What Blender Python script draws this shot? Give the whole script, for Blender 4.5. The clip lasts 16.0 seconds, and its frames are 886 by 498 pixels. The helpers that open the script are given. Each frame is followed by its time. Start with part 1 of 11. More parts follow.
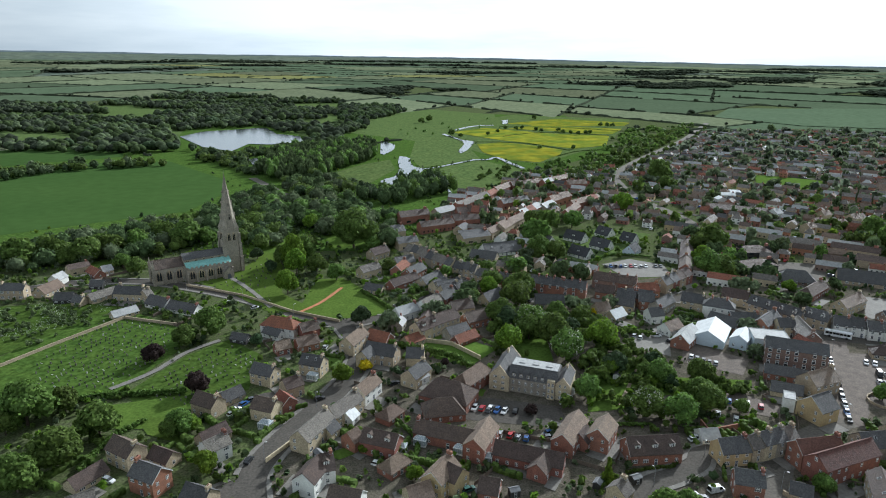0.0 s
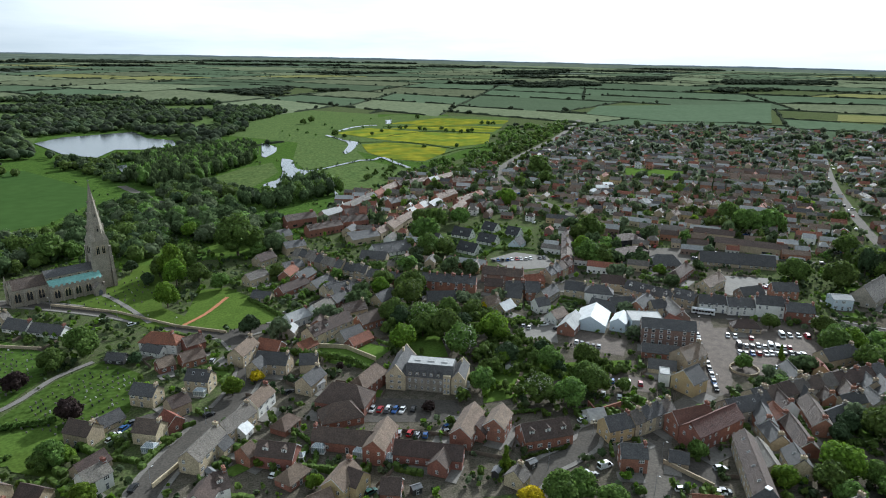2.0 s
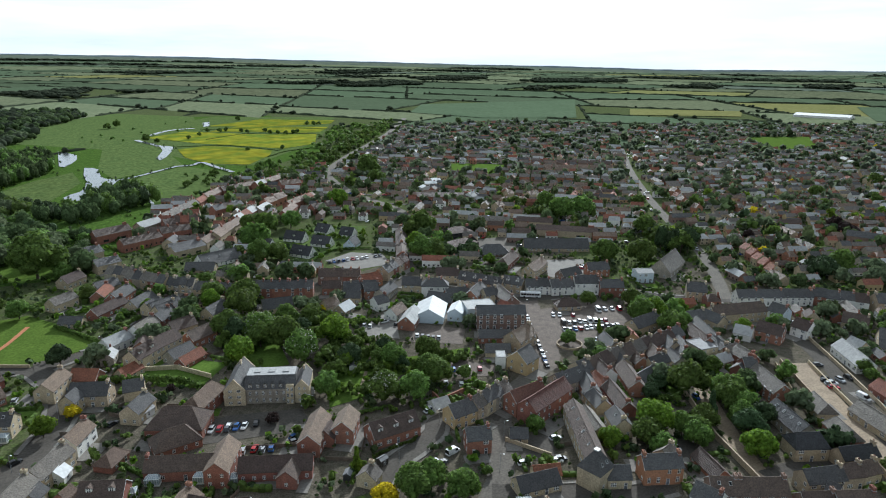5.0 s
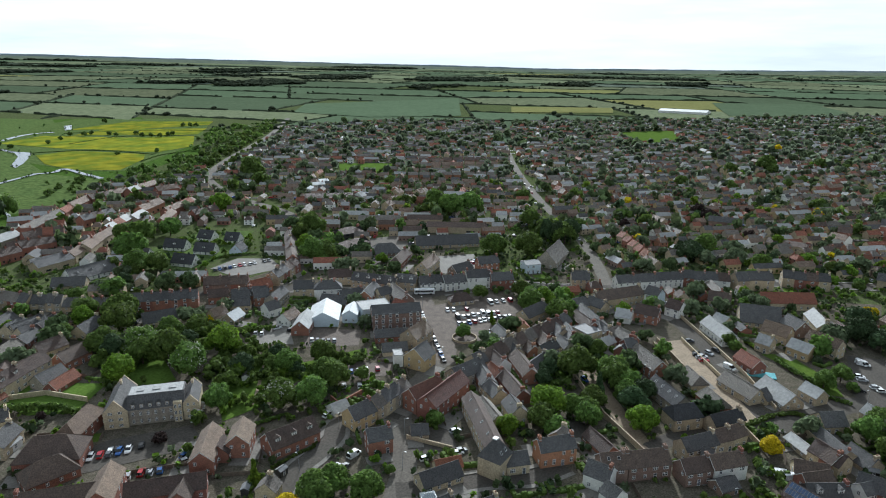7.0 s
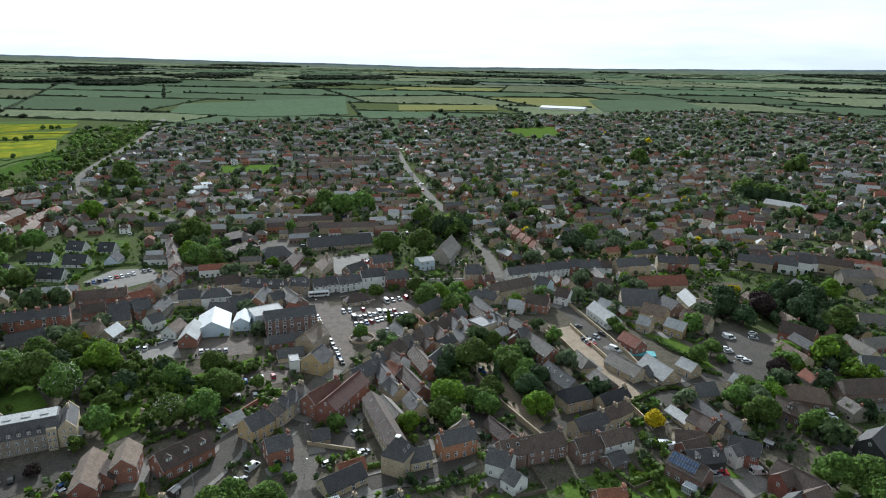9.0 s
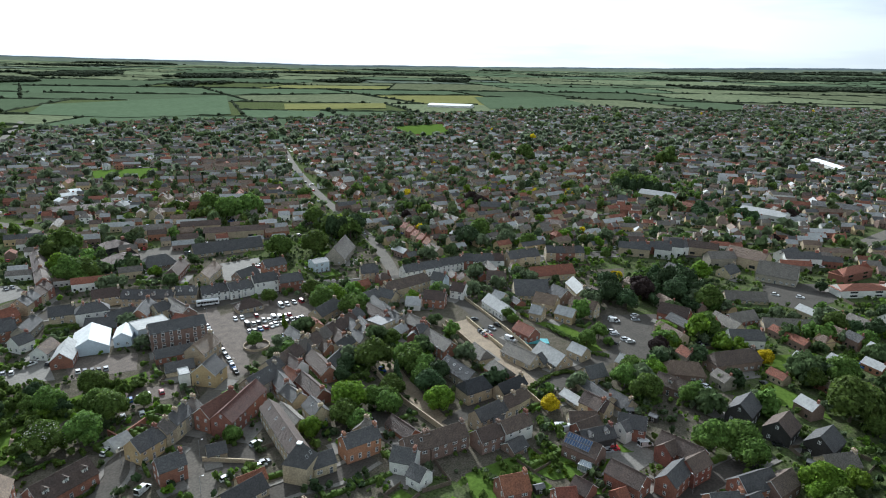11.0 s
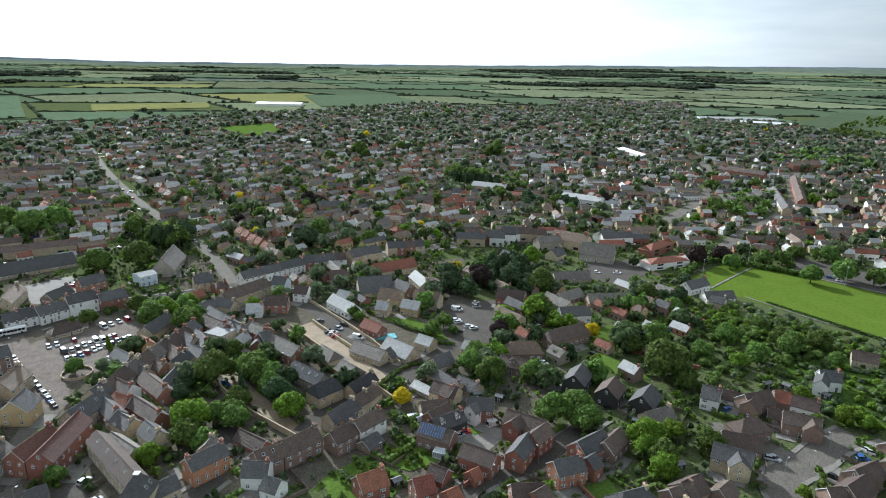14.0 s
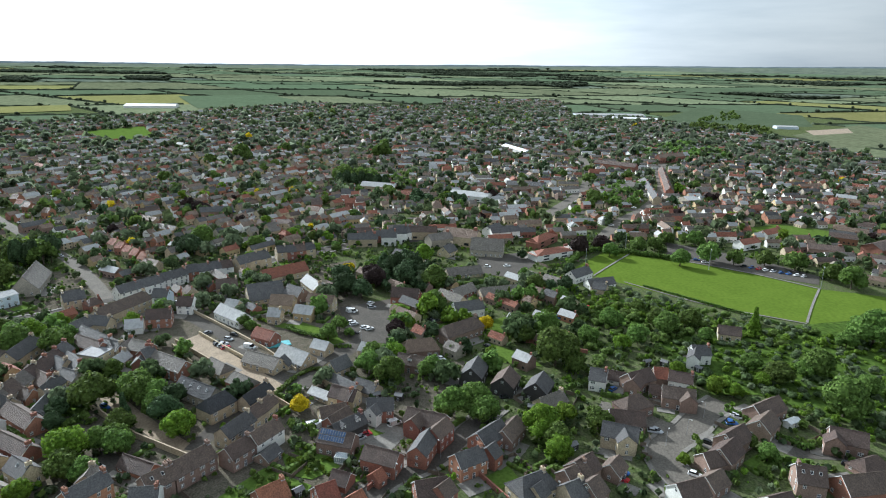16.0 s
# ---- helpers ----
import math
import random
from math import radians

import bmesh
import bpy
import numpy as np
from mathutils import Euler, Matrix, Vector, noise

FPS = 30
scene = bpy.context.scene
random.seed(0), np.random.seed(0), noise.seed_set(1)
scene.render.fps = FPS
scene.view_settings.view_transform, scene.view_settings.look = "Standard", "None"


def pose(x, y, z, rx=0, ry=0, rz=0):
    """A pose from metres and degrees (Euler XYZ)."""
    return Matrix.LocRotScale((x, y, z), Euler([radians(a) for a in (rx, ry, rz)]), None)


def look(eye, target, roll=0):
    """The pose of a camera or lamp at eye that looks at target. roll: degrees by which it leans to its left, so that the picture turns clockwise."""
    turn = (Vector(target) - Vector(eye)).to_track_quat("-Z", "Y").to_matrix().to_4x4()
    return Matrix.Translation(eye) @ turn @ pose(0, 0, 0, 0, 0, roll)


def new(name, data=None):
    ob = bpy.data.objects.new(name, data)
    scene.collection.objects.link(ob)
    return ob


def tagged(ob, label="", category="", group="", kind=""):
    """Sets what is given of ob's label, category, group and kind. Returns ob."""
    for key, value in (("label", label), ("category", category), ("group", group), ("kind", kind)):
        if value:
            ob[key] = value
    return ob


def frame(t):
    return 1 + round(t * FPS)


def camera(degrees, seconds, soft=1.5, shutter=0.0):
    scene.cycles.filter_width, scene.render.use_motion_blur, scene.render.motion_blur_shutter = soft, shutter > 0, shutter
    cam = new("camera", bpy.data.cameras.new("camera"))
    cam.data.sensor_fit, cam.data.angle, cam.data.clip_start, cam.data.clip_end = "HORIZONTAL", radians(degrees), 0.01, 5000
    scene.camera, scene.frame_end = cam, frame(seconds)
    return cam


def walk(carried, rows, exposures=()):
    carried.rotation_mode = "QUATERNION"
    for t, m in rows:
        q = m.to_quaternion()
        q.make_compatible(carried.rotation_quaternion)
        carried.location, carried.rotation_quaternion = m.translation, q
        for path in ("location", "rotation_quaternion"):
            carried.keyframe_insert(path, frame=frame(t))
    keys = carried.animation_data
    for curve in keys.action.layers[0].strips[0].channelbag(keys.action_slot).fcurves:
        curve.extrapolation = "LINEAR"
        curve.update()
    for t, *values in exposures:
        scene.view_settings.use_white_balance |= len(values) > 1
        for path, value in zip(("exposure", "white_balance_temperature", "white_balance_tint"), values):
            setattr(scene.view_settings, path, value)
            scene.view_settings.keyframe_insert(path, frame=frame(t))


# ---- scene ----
cam = camera(69.41, 16.0, soft=1.05)
EYE = 120.0
# seconds, yaw, pitch, roll: the aircraft hovers and turns to its right
ROWS = [
    (0.0, 0.024, -16.575, 0.393),
    (0.5, -2.536, -16.560, 0.404),
    (1.0, -5.100, -16.544, 0.417),
    (1.5, -7.664, -16.527, 0.433),
    (2.0, -10.229, -16.510, 0.452),
    (2.5, -12.790, -16.494, 0.473),
    (3.0, -15.348, -16.478, 0.497),
    (3.5, -17.901, -16.463, 0.525),
    (4.0, -20.448, -16.449, 0.554),
    (4.5, -22.988, -16.437, 0.587),
    (5.0, -25.519, -16.427, 0.622),
    (5.5, -28.042, -16.418, 0.659),
    (6.0, -30.556, -16.411, 0.698),
    (6.5, -33.061, -16.405, 0.739),
    (7.0, -35.556, -16.401, 0.782),
    (7.5, -38.043, -16.399, 0.826),
    (8.0, -40.521, -16.398, 0.872),
    (8.5, -42.990, -16.398, 0.917),
    (9.0, -45.452, -16.398, 0.963),
    (9.5, -47.908, -16.399, 1.009),
    (10.0, -50.358, -16.400, 1.054),
    (10.5, -52.803, -16.400, 1.098),
    (11.0, -55.246, -16.398, 1.141),
    (11.5, -57.688, -16.395, 1.181),
    (12.0, -60.130, -16.389, 1.218),
    (12.5, -62.574, -16.380, 1.251),
    (13.0, -65.023, -16.367, 1.281),
    (13.5, -67.480, -16.349, 1.306),
    (14.0, -69.946, -16.326, 1.325),
    (14.5, -72.424, -16.295, 1.337),
    (15.0, -74.917, -16.257, 1.343),
    (15.5, -77.429, -16.209, 1.340),
    (16.0, -79.963, -16.152, 1.329),
]
walk(cam, [(t, pose(0, 0, EYE, 0, 0, yaw) @ pose(0, 0, 0, 90 + pitch, 0, 0) @ pose(0, 0, 0, 0, 0, roll)) for t, yaw, pitch, roll in ROWS],
     exposures=((0.0, 0.37, 5700, 5), (7.0, 0.31, 5700, 5), (11.5, 0.54, 5700, 5), (16.0, 0.78, 5700, 5)))

# ---- world, sun ----
SUN_AZ, SUN_EL = 38.0, 26.0            # degrees: clockwise from +y, above the horizon
world = bpy.data.worlds.new("sky")
scene.world = world
world.use_nodes = True
wn, wl = world.node_tree.nodes, world.node_tree.links
wn.clear()
w_out = wn.new("ShaderNodeOutputWorld")
w_bg = wn.new("ShaderNodeBackground")
w_sky = wn.new("ShaderNodeTexSky")
w_sky.sky_type = "NISHITA"
w_sky.sun_disc = False
w_sky.sun_elevation = radians(SUN_EL)
w_sky.sun_rotation = radians(SUN_AZ)
w_sky.air_density, w_sky.dust_density, w_sky.ozone_density = 1.0, 3.0, 1.0
w_geo = wn.new("ShaderNodeTexCoord")
w_map = wn.new("ShaderNodeMapping")
w_map.inputs["Scale"].default_value = (1.1, 1.1, 8.0)
w_noise = wn.new("ShaderNodeTexNoise")
w_noise.inputs["Scale"].default_value = 1.7
w_noise.inputs["Detail"].default_value = 7.0
w_noise.inputs["Roughness"].default_value = 0.55
w_ramp = wn.new("ShaderNodeValToRGB")
w_ramp.color_ramp.elements[0].position, w_ramp.color_ramp.elements[0].color = 0.36, (7.5, 8.2, 8.7, 1)
w_ramp.color_ramp.elements[1].position, w_ramp.color_ramp.elements[1].color = 0.62, (11.0, 11.3, 11.3, 1)
w_mix = wn.new("ShaderNodeMixRGB")
w_mix.inputs["Fac"].default_value = 0.92
# thin cloud: brightest round the sun, greyer overhead and away from it
w_dot = wn.new("ShaderNodeVectorMath")
w_dot.operation = "DOT_PRODUCT"
_az, _el = radians(SUN_AZ), radians(SUN_EL)
_ga = radians(30)
w_dot.inputs[1].default_value = (math.sin(_ga) * math.cos(_el), math.cos(_ga) * math.cos(_el), math.sin(_el))
w_glow = wn.new("ShaderNodeMapRange")
w_glow.interpolation_type = "SMOOTHSTEP"
for k, v in (("From Min", 0.0), ("From Max", 1.0), ("To Min", 0.31), ("To Max", 1.06)):
    w_glow.inputs[k].default_value = v
w_sep = wn.new("ShaderNodeSeparateXYZ")
w_high = wn.new("ShaderNodeMapRange")
for k, v in (("From Min", 0.05), ("From Max", 0.75), ("To Min", 1.0), ("To Max", 0.86)):
    w_high.inputs[k].default_value = v
w_mul = wn.new("ShaderNodeMath")
w_mul.operation = "MULTIPLY"
w_scale = wn.new("ShaderNodeMixRGB")
w_scale.blend_type = "MULTIPLY"
w_scale.inputs["Fac"].default_value = 1.0
wl.new(w_geo.outputs["Generated"], w_map.inputs["Vector"])
wl.new(w_geo.outputs["Generated"], w_dot.inputs[0])
wl.new(w_geo.outputs["Generated"], w_sep.inputs["Vector"])
wl.new(w_sep.outputs["Z"], w_high.inputs["Value"])
wl.new(w_dot.outputs["Value"], w_glow.inputs["Value"])
# added fill: the unseen sky opposite the sun brightens again
w_fill = wn.new("ShaderNodeMapRange")
w_fill.interpolation_type = "SMOOTHSTEP"
for k, v in (("From Min", 0.0), ("From Max", -0.9), ("To Min", 0.0), ("To Max", 0.78)):
    w_fill.inputs[k].default_value = v
w_sum = wn.new("ShaderNodeMath")
w_sum.operation = "ADD"
wl.new(w_dot.outputs["Value"], w_fill.inputs["Value"])
wl.new(w_glow.outputs["Result"], w_sum.inputs[0])
wl.new(w_fill.outputs["Result"], w_sum.inputs[1])
wl.new(w_sum.outputs["Value"], w_mul.inputs[0])
wl.new(w_high.outputs["Result"], w_mul.inputs[1])
wl.new(w_map.outputs["Vector"], w_noise.inputs["Vector"])
wl.new(w_noise.outputs["Fac"], w_ramp.inputs["Fac"])
wl.new(w_ramp.outputs["Color"], w_scale.inputs["Color1"])
wl.new(w_mul.outputs["Value"], w_scale.inputs["Color2"])
wl.new(w_sky.outputs["Color"], w_mix.inputs["Color1"])
wl.new(w_scale.outputs["Color"], w_mix.inputs["Color2"])
wl.new(w_mix.outputs["Color"], w_bg.inputs["Color"])
w_bg.inputs["Strength"].default_value = 0.094
wl.new(w_bg.outputs["Background"], w_out.inputs["Surface"])

sun = new("sun", bpy.data.lights.new("sun", "SUN"))
sun.data.energy, sun.data.angle, sun.data.color = 4.6, radians(3.0), (1.0, 0.965, 0.91)
sun.matrix_world = look((math.sin(_az) * 900, math.cos(_az) * 900, math.tan(_el) * 900), (0, 0, 0))


# ---- materials ----
def material(name, colour, rough=0.85, second=None, scale=1.0, amount=0.5, fine=8.0, fine_amount=0.25,
             vary=0.12, metal=0.0, bump=0.0, wave=0.0, translucent=0.0, spec=0.3, third=None, island=0.0):
    """A surface with two scales of variation, in metres, and a shift from object to object."""
    m = bpy.data.materials.new(name)
    m.use_nodes = True
    n, l = m.node_tree.nodes, m.node_tree.links
    b = n["Principled BSDF"]
    b.inputs["Roughness"].default_value = rough
    b.inputs["Metallic"].default_value = metal
    b.inputs["Specular IOR Level"].default_value = spec
    geo = n.new("ShaderNodeNewGeometry")
    big = n.new("ShaderNodeTexNoise")
    big.inputs["Scale"].default_value = 1.0 / scale
    big.inputs["Detail"].default_value = 4.0
    small = n.new("ShaderNodeTexNoise")
    small.inputs["Scale"].default_value = fine
    small.inputs["Detail"].default_value = 3.0
    for t in (big, small):
        l.new(geo.outputs["Position"], t.inputs["Vector"])
    ramp = n.new("ShaderNodeValToRGB")
    e = ramp.color_ramp.elements
    second = second or tuple(c * 0.7 for c in colour)
    e[0].position, e[0].color = 0.5 - 0.28 * amount - 0.02, (*second, 1)
    e[1].position, e[1].color = 0.5 + 0.28 * amount + 0.02, (*colour, 1)
    if third:
        x = e.new(0.5 + 0.28 * amount + 0.12)
        x.color = (*third, 1)
    l.new(big.outputs["Fac"], ramp.inputs["Fac"])
    hsv = n.new("ShaderNodeHueSaturation")
    info = n.new("ShaderNodeObjectInfo")
    v1 = n.new("ShaderNodeMapRange")
    v1.inputs["To Min"].default_value, v1.inputs["To Max"].default_value = 1 - vary, 1 + vary
    l.new(info.outputs["Random"], v1.inputs["Value"])
    v3 = n.new("ShaderNodeMapRange")
    v3.inputs["To Min"].default_value, v3.inputs["To Max"].default_value = 1 - island, 1 + island
    l.new(geo.outputs["Random Per Island"], v3.inputs["Value"])
    both = n.new("ShaderNodeMath")
    both.operation = "MULTIPLY"
    l.new(v1.outputs["Result"], both.inputs[0])
    l.new(v3.outputs["Result"], both.inputs[1])
    v2 = n.new("ShaderNodeMapRange")
    v2.inputs["From Min"].default_value, v2.inputs["From Max"].default_value = 0.3, 0.7
    v2.inputs["To Min"].default_value, v2.inputs["To Max"].default_value = 1 - fine_amount, 1 + fine_amount
    l.new(small.outputs["Fac"], v2.inputs["Value"])
    mul = n.new("ShaderNodeMath")
    mul.operation = "MULTIPLY"
    l.new(both.outputs["Value"], mul.inputs[0])
    l.new(v2.outputs["Result"], mul.inputs[1])
    h = n.new("ShaderNodeMapRange")
    h.inputs["To Min"].default_value, h.inputs["To Max"].default_value = 0.5 - vary * 0.05, 0.5 + vary * 0.05
    l.new(info.outputs["Random"], h.inputs["Value"])
    l.new(h.outputs["Result"], hsv.inputs["Hue"])
    l.new(mul.outputs["Value"], hsv.inputs["Value"])
    l.new(ramp.outputs["Color"], hsv.inputs["Color"])
    l.new(hsv.outputs["Color"], b.inputs["Base Color"])
    height = small.outputs["Fac"]
    if wave:
        w = n.new("ShaderNodeTexWave")
        w.bands_direction = "Z"
        w.inputs["Scale"].default_value = wave
        w.inputs["Distortion"].default_value = 1.5
        l.new(geo.outputs["Position"], w.inputs["Vector"])
        height = w.outputs["Fac"]
    if bump:
        bn = n.new("ShaderNodeBump")
        bn.inputs["Strength"].default_value = bump
        bn.inputs["Distance"].default_value = 0.12
        l.new(height, bn.inputs["Height"])
        l.new(bn.outputs["Normal"], b.inputs["Normal"])
    if translucent:
        tr = n.new("ShaderNodeBsdfTranslucent")
        l.new(hsv.outputs["Color"], tr.inputs["Color"])
        mx = n.new("ShaderNodeMixShader")
        mx.inputs["Fac"].default_value = translucent
        l.new(b.outputs["BSDF"], mx.inputs[1])
        l.new(tr.outputs["BSDF"], mx.inputs[2])
        l.new(mx.outputs["Shader"], n["Material Output"].inputs["Surface"])
    return m


WALL = {
    "stone": material("buff_limestone", (0.46, 0.375, 0.255), 0.9, (0.34, 0.28, 0.195), 2.5, 0.8, 2.2, 0.3, 0.14, bump=0.3, island=0.13),
    "grey": material("grey_limestone", (0.36, 0.32, 0.255), 0.9, (0.25, 0.222, 0.18), 2.5, 0.8, 2.0, 0.3, 0.12, bump=0.3, island=0.13),
    "brick": material("red_brick", (0.29, 0.128, 0.088), 0.9, (0.205, 0.098, 0.072), 2.0, 0.8, 3.0, 0.3, 0.16, bump=0.3, island=0.13),
    "orange": material("orange_brick", (0.34, 0.16, 0.095), 0.9, (0.25, 0.125, 0.08), 2.0, 0.8, 3.0, 0.3, 0.12, bump=0.3, island=0.13),
    "brown": material("brown_brick", (0.25, 0.17, 0.135), 0.9, (0.18, 0.125, 0.10), 2.0, 0.8, 3.0, 0.3, 0.14, bump=0.3, island=0.13),
    "cream": material("yellow_render", (0.52, 0.40, 0.22), 0.9, (0.36, 0.27, 0.145), 3.0, 0.8, 2.0, 0.15, 0.1, bump=0.1, island=0.13),
    "white": material("white_render", (0.74, 0.73, 0.69), 0.85, (0.60, 0.59, 0.55), 3.0, 0.9, 2.0, 0.1, 0.06, bump=0.1, island=0.13),
    "dark": material("dark_boarding", (0.05, 0.047, 0.045), 0.8, (0.035, 0.034, 0.033), 3.0, 0.9, 2.0, 0.2, 0.1, island=0.13),
    "blue": material("pale_blue_cladding", (0.52, 0.58, 0.63), 0.6, (0.44, 0.50, 0.55), 3.0, 0.9, 2.0, 0.08, 0.05, island=0.13),
}
ROOF = {
    "brown": material("brown_concrete_tile", (0.138, 0.099, 0.080), 0.76, (0.088, 0.066, 0.057), 2.5, 0.9, 2.5, 0.35, 0.22, bump=0.7, wave=3.2, island=0.13),
    "tan": material("weathered_tan_tile", (0.235, 0.168, 0.124), 0.7, (0.15, 0.108, 0.082), 2.0, 0.9, 2.5, 0.35, 0.15, bump=0.7, wave=3.2, island=0.13),
    "slate": material("grey_slate", (0.112, 0.107, 0.104), 0.7, (0.074, 0.073, 0.075), 2.0, 0.9, 2.5, 0.35, 0.2, bump=0.5, wave=4.0, spec=0.26, island=0.13),
    "stone": material("stone_slate", (0.215, 0.190, 0.163), 0.72, (0.135, 0.121, 0.107), 2.0, 0.9, 2.5, 0.4, 0.2, bump=0.7, wave=3.0, island=0.13),
    "red": material("red_clay_tile", (0.30, 0.115, 0.07), 0.8, (0.20, 0.085, 0.058), 2.0, 0.9, 2.5, 0.35, 0.16, bump=0.7, wave=3.2, island=0.13),
    "dark_slate": material("dark_blue_slate", (0.062, 0.062, 0.066), 0.75, (0.043, 0.044, 0.047), 2.0, 0.9, 2.5, 0.35, 0.2, bump=0.5, wave=4.0, spec=0.26, island=0.13),
    "russet": material("russet_clay_tile", (0.185, 0.088, 0.066), 0.8, (0.125, 0.066, 0.054), 2.0, 0.9, 2.5, 0.35, 0.16, bump=0.7, wave=3.2, island=0.13),
    "light": material("pale_sheet_and_sunlit_roof", (0.40, 0.40, 0.39), 0.75, (0.30, 0.30, 0.295), 4.0, 0.9, 1.0, 0.15, 0.12, spec=0.2, island=0.13),
    "white": material("white_sheet_roof", (0.66, 0.67, 0.67), 0.7, (0.56, 0.57, 0.57), 4.0, 0.9, 1.0, 0.1, 0.04, spec=0.2, island=0.13),
    "flat": material("grey_felt_roof", (0.20, 0.20, 0.205), 0.7, (0.14, 0.14, 0.145), 3.0, 0.9, 1.0, 0.2, 0.15, island=0.13),
    "copper": material("verdigris_lead", (0.25, 0.50, 0.45), 0.6, (0.17, 0.36, 0.33), 2.0, 0.9, 1.0, 0.15, 0.05, island=0.13),
}
M_FRAME = material("white_window_frame", (0.78, 0.78, 0.76), 0.5, fine_amount=0.05, vary=0.04)
M_GLASS = material("dark_window_glass", (0.028, 0.032, 0.038), 0.08, fine_amount=0.1, vary=0.3, spec=0.6)
M_POT = material("clay_chimney_pot", (0.27, 0.16, 0.11), 0.8)
M_LEAD = material("lead_flashing", (0.30, 0.31, 0.32), 0.5)
M_SOLAR = material("solar_panel", (0.035, 0.075, 0.16), 0.15, (0.03, 0.06, 0.13), spec=0.6)
M_POOL = material("turquoise_cover", (0.12, 0.42, 0.47), 0.5)
M_DOOR = material("painted_door", (0.10, 0.11, 0.13), 0.5, vary=0.5)
M_TIMBER = material("weathered_timber", (0.19, 0.15, 0.115), 0.85, vary=0.15)

ASPHALT = material("asphalt", (0.094, 0.084, 0.073), 0.95, (0.066, 0.060, 0.053), 7.0, 0.9, 1.3, 0.25, 0.05, bump=0.1, spec=0.08)
PALE_ROAD = material("worn_pale_asphalt", (0.145, 0.130, 0.111), 0.95, (0.105, 0.095, 0.082), 5.0, 0.9, 1.3, 0.25, 0.05, bump=0.1, spec=0.1)
MARKET = material("worn_brown_setts", (0.165, 0.136, 0.115), 0.9, (0.105, 0.088, 0.076), 3.0, 0.8, 2.0, 0.3, 0.0, bump=0.1, spec=0.1)
TOWN_YARD = material("worn_town_ground", (0.128, 0.110, 0.088), 0.95, (0.074, 0.070, 0.050), 2.6, 0.6, 1.8, 0.45, 0.0, bump=0.2, spec=0.0, third=(0.19, 0.165, 0.13))
RED_PATH = material("orange_hoggin", (0.42, 0.17, 0.075), 0.95, (0.30, 0.13, 0.06), 1.5, 0.8, 2.0, 0.2, 0.0)
GRAVEL = material("buff_gravel", (0.30, 0.235, 0.165), 0.95, (0.20, 0.155, 0.11), 5.0, 0.9, 1.5, 0.25, 0.05, bump=0.2)
PAVING = material("grey_paving", (0.20, 0.185, 0.165), 0.9, (0.14, 0.13, 0.115), 4.0, 0.9, 1.5, 0.2, 0.06, bump=0.1)
LUSH = material("pasture_grass", (0.052, 0.092, 0.026), 0.95, (0.042, 0.078, 0.022), 90.0, 0.9, 0.10, 0.10, 0.05, spec=0.0)
GRASS = material("mown_grass", (0.092, 0.140, 0.028), 0.95, (0.066, 0.108, 0.022), 9.0, 0.9, 0.9, 0.22, 0.1, bump=0.3, spec=0.0)
PITCH = material("mown_pitch_grass", (0.098, 0.144, 0.022), 0.95, (0.080, 0.122, 0.018), 14.0, 0.9, 0.5, 0.12, 0.0, spec=0.0)
MEADOW = material("river_meadow_grass", (0.098, 0.130, 0.044), 0.95, (0.070, 0.104, 0.036), 16.0, 0.9, 0.25, 0.3, 0.1, spec=0.0)
ROUGH_GRASS = material("rough_grass", (0.074, 0.118, 0.024), 0.95, (0.040, 0.074, 0.017), 6.0, 0.9, 0.5, 0.4, 0.12, bump=0.5, spec=0.0)
LEAF = {
    "green": material("green_foliage", (0.126, 0.188, 0.040), 0.8, (0.080, 0.130, 0.029), 2.2, 0.8, 0.9, 0.4, 0.28, translucent=0.38, spec=0.15, island=0.3),
    "bright": material("bright_foliage", (0.150, 0.230, 0.024), 0.8, (0.100, 0.170, 0.020), 2.2, 0.8, 0.9, 0.35, 0.18, translucent=0.42, spec=0.15, island=0.3),
    "dark": material("dark_foliage", (0.060, 0.092, 0.040), 0.85, (0.034, 0.056, 0.024), 2.2, 0.8, 0.9, 0.4, 0.2, translucent=0.15, spec=0.1, island=0.3),
    "yellow": material("yellow_foliage", (0.58, 0.46, 0.012), 0.8, (0.40, 0.31, 0.012), 2.0, 0.8, 0.9, 0.2, 0.1, translucent=0.3, spec=0.1, island=0.3),
    "purple": material("copper_foliage", (0.042, 0.028, 0.024), 0.85, (0.024, 0.016, 0.016), 2.0, 0.8, 0.9, 0.35, 0.15, translucent=0.15, spec=0.1, island=0.3),
    "pale": material("grey_green_foliage", (0.13, 0.165, 0.072), 0.85, (0.080, 0.108, 0.046), 2.2, 0.8, 0.9, 0.3, 0.15, translucent=0.25, spec=0.1, island=0.3),
}
# Greyed, paled leaves: haze over far trees is put into these colours.
LEAF["valley"] = material("valley_foliage", (0.098, 0.136, 0.058), 0.85, (0.066, 0.096, 0.042), 2.6, 0.8, 0.7, 0.35, 0.15, translucent=0.36, spec=0.0, island=0.34)
LEAF["willow"] = material("willow_foliage", (0.132, 0.160, 0.088), 0.85, (0.095, 0.122, 0.066), 2.6, 0.8, 0.7, 0.3, 0.15, translucent=0.36, spec=0.0, island=0.3)
LEAF["distant"] = material("hazed_foliage", (0.124, 0.146, 0.096), 0.9, (0.094, 0.116, 0.078), 9.0, 0.8, 0.2, 0.25, 0.1, translucent=0.65, spec=0.0, island=0.25)
BARK = material("tree_bark", (0.095, 0.075, 0.055), 0.95, bump=0.5)
WATER = material("still_water", (0.06, 0.07, 0.07), 0.17, (0.04, 0.05, 0.05), 30.0, 0.9, 0.6, 0.1, 0.0, spec=0.8)


